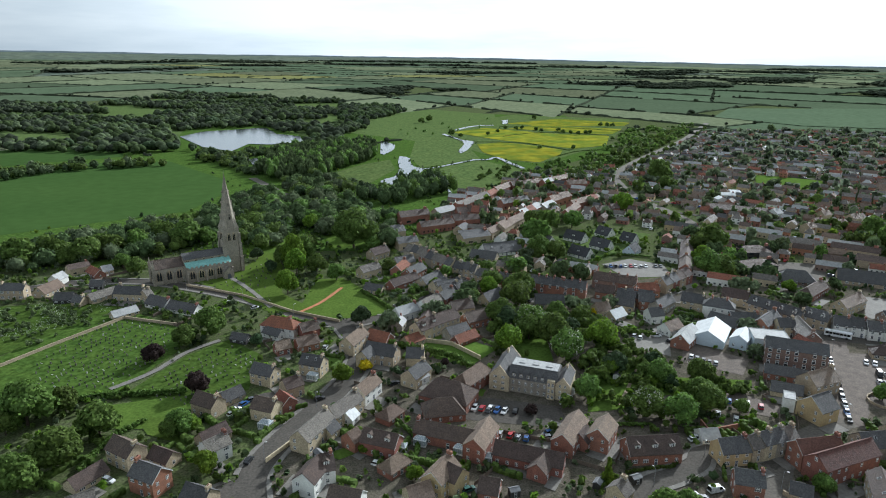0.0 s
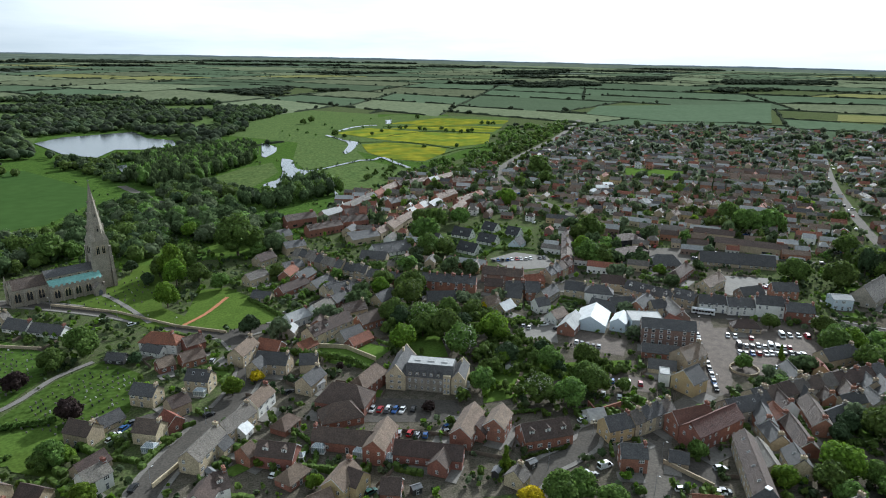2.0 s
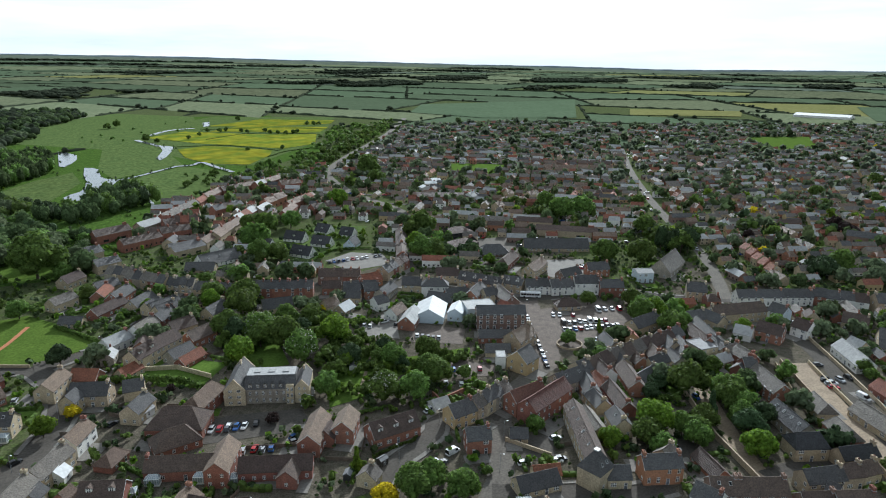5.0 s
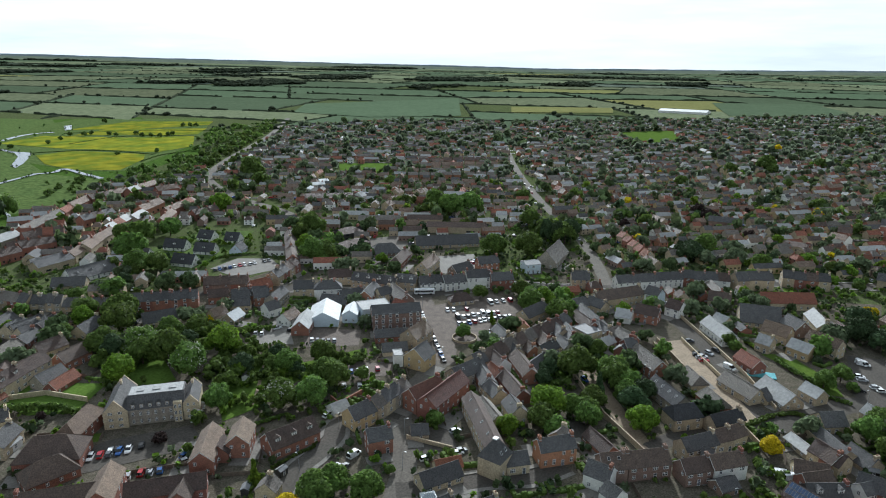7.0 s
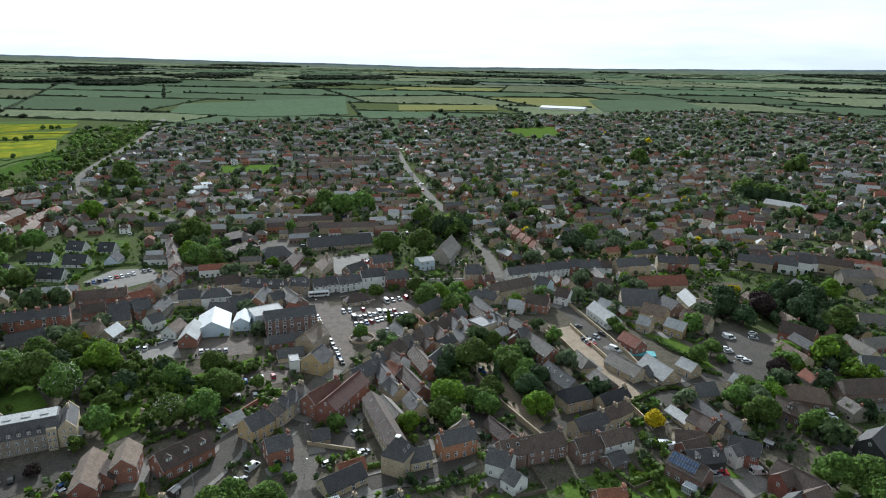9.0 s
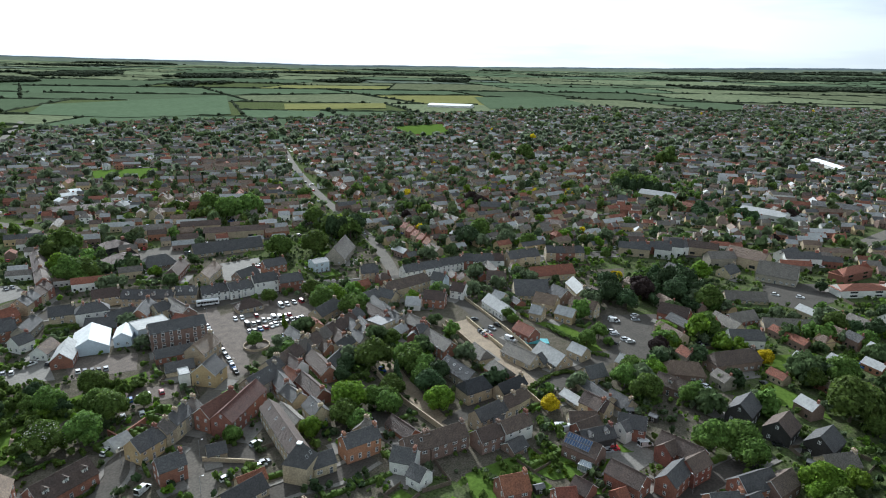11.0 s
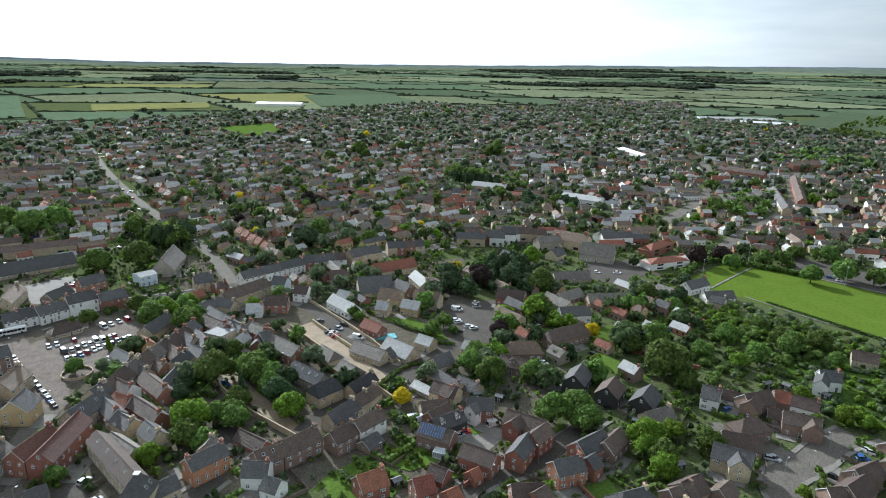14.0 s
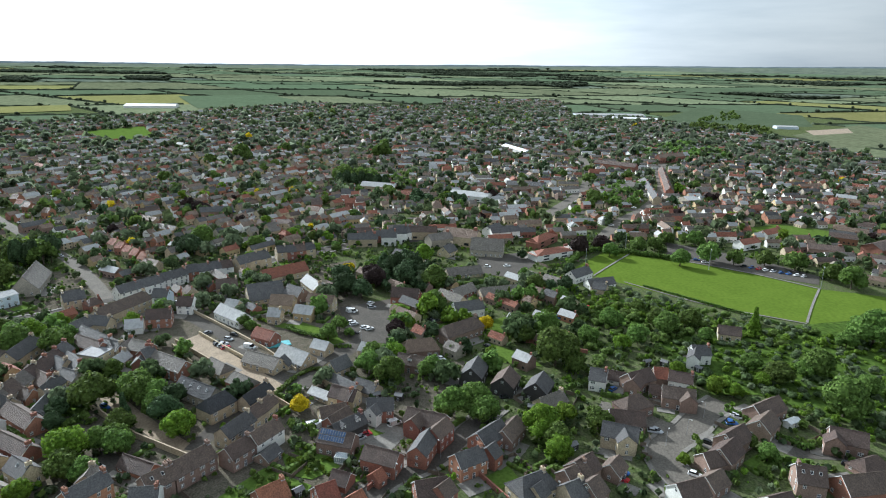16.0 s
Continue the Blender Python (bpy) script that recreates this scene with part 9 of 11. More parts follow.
strip('road', [(529.6, 6.4), (654.5, -26.4), (787.9, -36.4), (935.5, -28.8), (1147.8, -14.1), (1415.1, 3.7), (1854.1, 16.2)], 11, PALE_ROAD, 0.102, 'asphalt road between houses')
STREETS.append(([(415.9, 104.7), (446.3, 70.5), (479.2, 33.4), (509.7, 5.7), (555.6, -29.0), (575.1, -74.5)], 9))
strip('road', [(415.9, 104.7), (446.3, 70.5), (479.2, 33.4), (509.7, 5.7), (555.6, -29.0), (575.1, -74.5)], 9, ASPHALT, 0.105, 'asphalt road between houses')
GREENS.append([(168.5, 250.8), (209.9, 248.0), (211.2, 222.6), (192.9, 208.5), (170.4, 204.2), (156.6, 204.8), (155.6, 214.1), (165.5, 235.0)])
patch('square', [(168.5, 250.8), (209.9, 248.0), (211.2, 222.6), (192.9, 208.5), (170.4, 204.2), (156.6, 204.8), (155.6, 214.1), (165.5, 235.0)], MARKET, 0.108, 'brown worn market place', 'ground')
GREENS.append([(-10.8, 206.2), (-4.4, 198.6), (11.3, 195.2), (43.6, 190.3), (42.3, 204.9), (18.2, 210.6)])
patch('yard', [(-10.8, 206.2), (-4.4, 198.6), (11.3, 195.2), (43.6, 190.3), (42.3, 204.9), (18.2, 210.6)], ASPHALT, 0.111, 'tarmac courtyard before the manor', 'ground')
GREENS.append([(107.1, 261.6), (128.4, 243.5), (119.5, 229.6), (99.4, 240.9)])
patch('car_park', [(107.1, 261.6), (128.4, 243.5), (119.5, 229.6), (99.4, 240.9)], MARKET, 0.114, 'grey gravel car park', 'ground')
GREENS.append([(88.6, 270.0), (104.2, 271.5), (96.5, 246.3), (81.2, 256.5)])
patch('car_park', [(88.6, 270.0), (104.2, 271.5), (96.5, 246.3), (81.2, 256.5)], PAVING, 0.117, 'tarmac car park', 'ground')
GREENS.append([(97.1, 372.6), (116.9, 383.9), (134.5, 372.5), (133.0, 350.5), (105.0, 347.7)])
patch('car_park', [(97.1, 372.6), (116.9, 383.9), (134.5, 372.5), (133.0, 350.5), (105.0, 347.7)], PAVING, 0.12, 'tarmac car park', 'ground')
GREENS.append([(107.4, 219.2), (123.6, 205.3), (116.6, 198.1), (100.7, 206.0)])
patch('car_park', [(107.4, 219.2), (123.6, 205.3), (116.6, 198.1), (100.7, 206.0)], MARKET, 0.123, 'dark tarmac car park', 'ground')
GREENS.append([(231.1, 158.7), (243.4, 154.1), (207.4, 97.9), (197.9, 98.6), (209.3, 116.8)])
patch('yard', [(231.1, 158.7), (243.4, 154.1), (207.4, 97.9), (197.9, 98.6), (209.3, 116.8)], GRAVEL, 0.126, 'buff gravel builders yard', 'ground')
GREENS.append([(289.2, 104.0), (307.0, 82.2), (286.2, 68.0), (252.4, 67.6), (254.2, 86.4)])
patch('car_park', [(289.2, 104.0), (307.0, 82.2), (286.2, 68.0), (252.4, 67.6), (254.2, 86.4)], ASPHALT, 0.129, 'tarmac car park', 'ground')
GREENS.append([(142.7, 140.4), (158.7, 134.1), (147.5, 122.5), (140.4, 123.4)])
patch('yard', [(142.7, 140.4), (158.7, 134.1), (147.5, 122.5), (140.4, 123.4)], ASPHALT, 0.132, 'dark tarmac yard', 'ground')
GREENS.append([(177.7, 65.0), (188.0, 50.4), (184.2, 43.5), (173.5, 46.5), (174.6, 56.3)])
patch('drive', [(177.7, 65.0), (188.0, 50.4), (184.2, 43.5), (173.5, 46.5), (174.6, 56.3)], PAVING, 0.135, 'grey paved drive', 'ground')
GREENS.append([(465.0, -80.8), (455.6, -102.2), (436.2, -134.1), (407.1, -162.1), (389.6, -156.0), (406.0, -112.9), (427.5, -75.4)])
patch('car_park', [(465.0, -80.8), (455.6, -102.2), (436.2, -134.1), (407.1, -162.1), (389.6, -156.0), (406.0, -112.9), (427.5, -75.4)], ASPHALT, 0.138, 'tarmac car park beside the pitch', 'ground')
GREENS.append([(202.4, 380.4), (236.8, 376.3), (220.8, 343.8), (180.8, 326.0)])
patch('yard', [(202.4, 380.4), (236.8, 376.3), (220.8, 343.8), (180.8, 326.0)], PALE_ROAD, 0.141, 'pale tarmac yard', 'ground')
GREENS.append([(222.5, 319.8), (247.6, 311.0), (226.0, 283.5), (209.1, 294.5)])
patch('yard', [(222.5, 319.8), (247.6, 311.0), (226.0, 283.5), (209.1, 294.5)], PAVING, 0.144, 'paved yard', 'ground')
GREENS.append([(101.5, 159.8), (114.3, 153.2), (108.1, 141.6), (96.0, 146.2)])
patch('yard', [(101.5, 159.8), (114.3, 153.2), (108.1, 141.6), (96.0, 146.2)], ASPHALT, 0.147, 'dark tarmac yard', 'ground')
patch('road', [(-48.9, 287.7), (-37.9, 298.9), (-36.1, 261.9), (-44.9, 261.7)], ASPHALT, 0.15, 'wide road junction', 'ground')
STREETS.append(([(186.6, 466.9), (181.5, 440.5), (153.7, 371.7), (125.6, 311.8)], 6))
strip('road', [(186.6, 466.9), (181.5, 440.5), (153.7, 371.7), (125.6, 311.8)], 6, ASPHALT, 0.153, 'asphalt road between houses')
patch('ground', [(89.3, 327.3), (133.4, 303.5), (267.1, 223.4), (289.8, 195.5), (370.7, 122.0), (222.0, 64.1), (165.9, 81.5), (116.9, 102.9), (49.2, 149.3), (82.6, 192.5), (105.5, 220.5), (80.1, 264.4)], TOWN_YARD, 0.016, 'worn paved and gravelled ground between town houses', 'ground')
patch('ground', [(298.1, 310.7), (332.6, 132.9), (284.9, 73.4), (233.5, 74.7), (243.7, 30.9), (190.9, 29.2), (144.3, 53.3), (125.0, 144.0)], TOWN_YARD, 0.02, 'worn paved and gravelled ground between town houses', 'ground')
patch('ground', [(-39.4, 287.9), (25.3, 358.2), (100.5, 339.9), (188.6, 372.6), (283.4, 374.8), (129.7, 151.4), (18.7, 150.3), (-59.8, 149.4), (-57.6, 182.3), (-38.0, 239.6)], TOWN_YARD, 0.012, 'worn paved and gravelled ground between town houses', 'ground')
GREENS.append([(393.0, 47.7), (414.9, 17.4), (388.0, 9.0), (359.3, 22.3), (360.6, 41.2)])
patch('car_park', [(393.0, 47.7), (414.9, 17.4), (388.0, 9.0), (359.3, 22.3), (360.6, 41.2)], ASPHALT, 0.156, 'tarmac car park behind a chapel', 'ground')

# ---- lawns and churchyard ----
GREENS.append([(-71.5, 294.6), (-71.5, 341.0), (-57.1, 343.3), (-44.3, 327.7), (-23.3, 293.3), (-37.8, 286.5), (-49.7, 284.2), (-62.3, 286.1)])
patch('lawn', [(-71.5, 294.6), (-71.5, 341.0), (-57.1, 343.3), (-44.3, 327.7), (-23.3, 293.3), (-37.8, 286.5), (-49.7, 284.2), (-62.3, 286.1)], GRASS, 0.159, 'bright green mown meadow', 'ground')
GREENS.append([(-139.3, 334.9), (-118.8, 355.0), (-112.8, 401.7), (-96.7, 366.2), (-85.1, 318.1), (-62.6, 294.7), (-83.9, 290.7), (-116.2, 321.8)])
patch('churchyard', [(-139.3, 334.9), (-118.8, 355.0), (-112.8, 401.7), (-96.7, 366.2), (-85.1, 318.1), (-62.6, 294.7), (-83.9, 290.7), (-116.2, 321.8)], GRASS, 0.162, 'green churchyard lawn', 'ground')
GREENS.append([(-186.8, 232.3), (-168.9, 284.1), (-150.4, 290.9), (-123.2, 272.8), (-111.7, 249.1), (-121.1, 214.1), (-147.6, 205.5), (-165.7, 202.1)])
patch('cemetery', [(-186.8, 232.3), (-168.9, 284.1), (-150.4, 290.9), (-123.2, 272.8), (-111.7, 249.1), (-121.1, 214.1), (-147.6, 205.5), (-165.7, 202.1)], ROUGH_GRASS, 0.165, 'grassy cemetery', 'ground')
GREENS.append([(-117.4, 212.9), (-107.2, 243.8), (-94.6, 259.7), (-75.4, 244.3), (-72.9, 215.6), (-89.3, 197.5), (-104.2, 195.5)])
patch('cemetery', [(-117.4, 212.9), (-107.2, 243.8), (-94.6, 259.7), (-75.4, 244.3), (-72.9, 215.6), (-89.3, 197.5), (-104.2, 195.5)], ROUGH_GRASS, 0.168, 'grassy cemetery', 'ground')
GREENS.append([(-234.9, 293.0), (-188.0, 303.8), (-158.7, 296.7), (-168.7, 278.7), (-189.6, 229.8)])
patch('rough_ground', [(-234.9, 293.0), (-188.0, 303.8), (-158.7, 296.7), (-168.7, 278.7), (-189.6, 229.8)], ROUGH_GRASS, 0.171, 'overgrown allotment grass', 'ground')
GREENS.append([(-12.2, 262.3), (1.7, 268.6), (23.6, 252.4), (10.8, 235.3), (-3.1, 242.8)])
patch('lawn', [(-12.2, 262.3), (1.7, 268.6), (23.6, 252.4), (10.8, 235.3), (-3.1, 242.8)], GRASS, 0.174, 'shaded green garden lawn', 'ground')
GREENS.append([(58.1, 231.2), (74.3, 241.4), (88.6, 227.8), (121.0, 225.5), (117.7, 218.3), (83.9, 213.6), (66.3, 203.3), (51.7, 201.2)])
patch('lawn', [(58.1, 231.2), (74.3, 241.4), (88.6, 227.8), (121.0, 225.5), (117.7, 218.3), (83.9, 213.6), (66.3, 203.3), (51.7, 201.2)], GRASS, 0.177, 'green garden lawn among trees', 'ground')
GREENS.append([(27.5, 269.1), (46.6, 275.8), (46.1, 240.9), (34.4, 240.7)])
patch('lawn', [(27.5, 269.1), (46.6, 275.8), (46.1, 240.9), (34.4, 240.7)], GRASS, 0.18, 'green garden lawn', 'ground')
GREENS.append([(-130.9, 388.6), (-124.6, 432.1), (-100.3, 429.7), (-90.7, 402.3), (-113.1, 389.1)])
patch('lawn', [(-130.9, 388.6), (-124.6, 432.1), (-100.3, 429.7), (-90.7, 402.3), (-113.1, 389.1)], GRASS, 0.183, 'green paddock', 'ground')
GREENS.append([(-216.1, 363.5), (-202.6, 380.9), (-193.7, 366.2), (-209.9, 355.1)])
patch('lawn', [(-216.1, 363.5), (-202.6, 380.9), (-193.7, 366.2), (-209.9, 355.1)], GRASS, 0.186, 'green paddock', 'ground')
GREENS.append([(-95.2, 464.7), (-53.5, 471.1), (-40.1, 417.0), (-72.2, 402.7)])
patch('lawn', [(-95.2, 464.7), (-53.5, 471.1), (-40.1, 417.0), (-72.2, 402.7)], GRASS, 0.189, 'green garden under trees', 'ground')
GREENS.append([(264.9, 27.5), (255.1, 5.5), (245.3, 0.4), (245.3, 23.9)])
patch('lawn', [(264.9, 27.5), (255.1, 5.5), (245.3, 0.4), (245.3, 23.9)], GRASS, 0.192, 'bright green garden lawn', 'ground')
GREENS.append([(288.2, 29.0), (298.0, 18.8), (270.9, 15.3), (268.3, 26.6)])
patch('lawn', [(288.2, 29.0), (298.0, 18.8), (270.9, 15.3), (268.3, 26.6)], GRASS, 0.195, 'green garden lawn', 'ground')
GREENS.append([(165.2, 16.2), (174.1, 8.5), (167.7, 4.5), (161.0, 10.7)])
patch('lawn', [(165.2, 16.2), (174.1, 8.5), (167.7, 4.5), (161.0, 10.7)], GRASS, 0.198, 'green garden lawn', 'ground')
GREENS.append([(182.6, 58.7), (189.0, 50.6), (183.2, 51.0), (179.9, 55.0)])
patch('lawn', [(182.6, 58.7), (189.0, 50.6), (183.2, 51.0), (179.9, 55.0)], GRASS, 0.201, 'green front lawn', 'ground')
GREENS.append([(320.0, -5.9), (336.7, -38.9), (318.3, -65.2), (297.1, -38.3)])
patch('rough_ground', [(320.0, -5.9), (336.7, -38.9), (318.3, -65.2), (297.1, -38.3)], ROUGH_GRASS, 0.204, 'rough green paddock', 'ground')
GREENS.append([(285.7, -47.5), (346.3, -181.4), (217.3, -122.8), (239.7, -81.8), (235.8, -64.4), (263.3, -54.1)])
patch('rough_ground', [(285.7, -47.5), (346.3, -181.4), (217.3, -122.8), (239.7, -81.8), (235.8, -64.4), (263.3, -54.1)], ROUGH_GRASS, 0.207, 'overgrown green scrubland', 'ground')
GREENS.append([(-125.5, 188.1), (-121.6, 202.7), (-94.6, 211.1), (-85.9, 188.6), (-110.5, 188.3)])
patch('lawn', [(-125.5, 188.1), (-121.6, 202.7), (-94.6, 211.1), (-85.9, 188.6), (-110.5, 188.3)], GRASS, 0.21, 'green garden lawn', 'ground')
GREENS.append([(-106.2, 195.4), (-94.5, 195.6), (-82.1, 178.9), (-97.6, 185.1)])
patch('lawn', [(-106.2, 195.4), (-94.5, 195.6), (-82.1, 178.9), (-97.6, 185.1)], GRASS, 0.213, 'green garden lawn', 'ground')
GREENS.append([(-36.9, 174.8), (-29.5, 179.5), (-25.5, 176.5), (-32.0, 171.9)])
patch('lawn', [(-36.9, 174.8), (-29.5, 179.5), (-25.5, 176.5), (-32.0, 171.9)], GRASS, 0.216, 'green garden lawn', 'ground')
strip("path", [(-69.9, 292.4), (-61.9, 306.2), (-55.0, 327.5)], 2.0, RED_PATH, 0.3, "orange gravel path across the meadow")
strip("path", [(-124.7, 347.8), (-105.0, 324.7), (-85.8, 298.0)], 2.5, PAVING, 0.31, "grey churchyard path")
strip("path", [(-124.7, 214.9), (-114.8, 228.6), (-108.3, 246.4), (-98.2, 259.0)], 2.5, PAVING, 0.32, "grey cemetery path")
strip("touchline", [(324.1, -127.5), (352.7, -139.8), (381.9, -153.3)], 1.2, PAVING, 0.33, "pale track across the playing field")
strip("touchline", [(373.7, -25.5), (399.9, -37.8), (428.0, -51.5)], 1.2, PAVING, 0.34, "pale track along the pitch")
strip("path", [(433.1, -49.7), (407.3, -113.2), (381.9, -153.3)], 1.5, PAVING, 0.35, "pale track along the pitch")
strip("path", [(366.4, -42.9), (338.8, -82.8), (322.5, -127.0)], 1.2, PAVING, 0.36, "pale track along the pitch")
GREENS.append([(1662.5, -226.9), (2298.4, -453.7), (2022.2, -678.3), (1611.5, -568.5), (1545.1, -417.8), (1394.6, -281.3)])
patch('field', [(1662.5, -226.9), (2208.0, -435.8), (1995.2, -669.2), (1611.5, -568.5), (1545.1, -417.8), (1394.6, -281.3)], CROP["wheat"], 0.364, 'green field beyond the sheds', 'field')
GREENS.append([(1371.2, -445.7), (1717.4, -705.3), (1544.9, -725.5), (1217.1, -576.7), (1171.2, -453.6)])
patch('field', [(1371.2, -445.7), (1717.3, -705.2), (1544.9, -725.5), (1217.1, -576.7), (1171.2, -453.6)], CROP["pasture"], 0.376, 'rough pasture beside a shed', 'field')
GREENS.append([(1492.2, -511.3), (1597.9, -634.5), (1480.5, -600.3), (1390.6, -493.4)])
patch('yard', [(1492.2, -511.3), (1597.9, -634.5), (1480.5, -600.3), (1390.6, -493.4)], GRAVEL, 0.388, 'bare buff ground beside a shed', 'yard')
h = house(1529.1, -483.4, -82.2, 46, 22, 7, 'blue', 'light', pitch=0.2, chim='n', detail=0, label='pale blue industrial shed at the edge of town')
GREENS.append([(437.3, -38.7), (432.1, -51.1), (373.9, -26.2), (388.1, -15.1)])
patch('pitch', [(437.3, -38.7), (432.1, -51.1), (373.9, -26.2), (388.1, -15.1)], PITCH, 0.12, 'mown green end of the playing field', 'pitch')

# ---- trees ----
tree(-140.3, 190.5, 9.2)
tree(-132.9, 199.8, 5.3)
tree(-112.1, 183.2, 7.4)
tree(-115.8, 165.6, 8)
tree(-121.5, 155.8, 7.1)
tree(-143.8, 184.4, 5.7)
tree(-86.7, 187.2, 5)
tree(-89.5, 184.5, 3.8)
tree(-58.9, 403.9, 15.1)
tree(-86.9, 386.2, 8.2)
tree(36.2, 300.6, 8.5)
tree(40.2, 270.3, 7.8, bloom=True)
tree(51.8, 242.7, 7.8, bloom=True)
tree(53.5, 211.3, 5.5)
tree(72.2, 199.4, 6.5, bloom=True)
tree(81.7, 194.5, 6.4)
tree(94.1, 207.6, 6.1)
tree(53.7, 281, 6.2)
tree(65.3, 279.2, 5.9)
tree(-103.6, 266, 7.6)
tree(-111.6, 253.5, 5.6)
tree(84.3, 223.4, 5.8)
tree(177.1, 405.8, 11.1)
tree(161.3, 349.3, 7.8)
tree(166.4, 398.2, 8)
tree(70.8, 383.6, 7.1)
tree(63.2, 418.8, 10.7)
tree(232.1, 684.8, 12.8)
tree(-189.2, 358.4, 5.7)
tree(-174.9, 345.7, 6.4)
tree(-73.4, 352.9, 6.6)
tree(-59.9, 340.2, 5.7)
tree(-45.6, 398.6, 5.5)
tree(-31, 354.3, 4.6)
tree(25.1, 356.4, 4.3)
tree(-13, 356.5, 4)
tree(-89.1, 364.3, 7.4, 'bright', h=21)
tree(68.2, 252.6, 8.1, 'bright')
tree(-96.9, 453.5, 6.6, 'bright')
tree(-70.7, 165.9, 4.1, 'bright')
tree(-38.6, 221.7, 4.4, 'bright')
tree(-24.5, 176.1, 2.4, 'bright')
tree(-7.8, 162.5, 3, 'bright')
tree(146.8, 517.4, 9.3, 'bright')
tree(-4.3, 328.6, 3.4, 'bright')
tree(24.2, 318.6, 5.7, 'bright')
tree(-83.4, 187.8, 3.3, 'bright')
tree(-14.6, 175.5, 1.9, 'bright')
tree(-115.2, 378.4, 4.2, 'dark')
tree(41.2, 277.3, 5.3, 'dark')
tree(29.2, 275.3, 6.1, 'dark')
tree(-80.4, 254.4, 3.2, 'dark')
tree(69, 231.3, 5.2, 'dark')
tree(-38.1, 278.8, 5.1, 'dark')
tree(-100, 353.7, 4.3, 'dark')
tree(-190.2, 429.9, 7.9, 'dark')
tree(-91.2, 213.3, 4.9, 'purple')
tree(-118, 238.2, 4.9, 'purple')
tree(1.1, 236.7, 1.9, 'purple')
tree(-31.1, 231.6, 3, 'yellow')
tree(-254.7, 365.8, 10.1)
tree(-241.2, 376.9, 8.7)
tree(-215.8, 368.7, 9.5)
tree(-206.3, 383.6, 8.8)
tree(-199.1, 398.4, 8.4)
tree(-178.3, 383.1, 5.3)
tree(-169, 406.2, 10.4)
tree(-189.9, 420, 8.4)
tree(-157.5, 409.6, 7.5)
tree(-218.2, 392.7, 7.9)
tree(-224.6, 365.4, 6.8)
tree(99.5, 223.4, 5.9)
tree(94, 201.8, 6.5)
tree(80.1, 229.6, 3.5)
tree(105.6, 201, 3.4)
tree(48.5, 258.4, 8.1)
tree(38.5, 262.7, 6.5)
tree(27, 281.8, 7.1)
tree(40.3, 314.6, 8.8)
tree(26.2, 325.7, 6.7)
tree(14.8, 307.9, 4.2)
tree(60.2, 388.4, 8.1)
tree(49.9, 400.1, 4.9)
tree(95.4, 460.5, 7.9)
tree(76.5, 456.2, 9.5)
tree(66.8, 461.7, 7.6)
tree(154.1, 352, 9)
tree(256.7, 302.4, 8.7)
tree(273.5, 288.9, 9.4)
tree(302.4, 435.5, 9.6)
tree(296.9, 403.7, 11.3)
tree(314.4, 404.3, 11.6)
tree(325.5, 342.1, 8.5)
tree(316.1, 314.5, 9.2)
tree(313.6, 295.7, 9.7)
tree(210, 217.6, 6.8)
tree(219.1, 233.9, 6)
tree(162.5, 210.8, 3.8)
tree(200.2, 245.8, 4.5)
tree(66.1, 146.4, 5.2)
tree(60.1, 144.7, 5.9)
tree(73.4, 138, 5.3)
tree(84.4, 144.1, 1.8)
tree(115.5, 176.1, 1.9)
tree(111, 158.5, 3.4)
tree(186, 145.2, 6.7)
tree(178.2, 131.9, 5.3)
tree(164.8, 136.1, 5.2)
tree(157.8, 132.4, 4.7)
tree(147.3, 141.3, 7.0, 'bright')
tree(155.1, 136.5, 4.7)
tree(255, 138.3, 3.8)
tree(376.4, 190.5, 6.2)
tree(374.3, 227.8, 8.5)
tree(261, 94.1, 4.5)
tree(250.6, 95.6, 4.4)
tree(28.3, 251.4, 6.6, 'bright')
tree(234.6, 218.2, 4.4, 'bright')
tree(217.9, 217.7, 6.6, 'bright')
tree(188, 328.1, 3.8, 'bright')
tree(167.6, 116, 5.8, 'bright')
tree(144.2, 158.5, 1.1, 'bright')
tree(209.5, 145.4, 2.4, 'bright')
tree(157.3, 372.1, 7.2, 'bright')
tree(171.2, 84.9, 1.8, 'bright')
tree(80.8, 219.6, 2.5, 'bright')
tree(162, 159.3, 3.8, 'dark')
tree(85.8, 238.1, 3.6, 'dark')
tree(47.6, 271.2, 3.1, 'dark')
tree(57.2, 267.4, 4.9, 'dark')
tree(86.6, 219.4, 3.4, 'dark')
tree(358.4, 227.3, 7.2, 'dark')
tree(296.9, 112.5, 5.8, 'dark')
tree(325.1, 115.1, 6.7, 'dark')
tree(189.3, 83.8, 4.1, 'yellow')
tree(74.2, 289.9, 2.7, 'yellow')
tree(384.7, 302.9, 4.3, 'purple')
tree(176.2, 155.4, 8.1)
tree(182.7, 141.5, 6.2)
tree(174.5, 126.2, 5.9, 'dark')
tree(154.2, 129.5, 5.1)
tree(140.1, 136.5, 5.5)
tree(139.7, 129.8, 4.8)
tree(199.1, 164, 4.4)
tree(185.5, 136.8, 5.2)
tree(127.8, 140.6, 4.1, 'bright')
tree(212.1, 199.6, 7.1)
tree(214.7, 223.7, 6)
tree(222.1, 202.9, 4.9)
tree(223.5, 69.1, 5.7)
tree(218.9, 58.6, 6.7)
tree(226.3, 44.4, 4.6)
tree(235.9, 70.4, 4.8)
tree(199.2, 30.8, 6.3)
tree(203.4, 23.3, 7.2)
tree(198.4, 18.7, 6.1)
tree(194.5, -0.9, 6.8, 'bright')
tree(186.3, -5.8, 5.7)
tree(201.1, -20, 5)
tree(247.8, -4.7, 10.1)
tree(279.6, 0.6, 6.6)
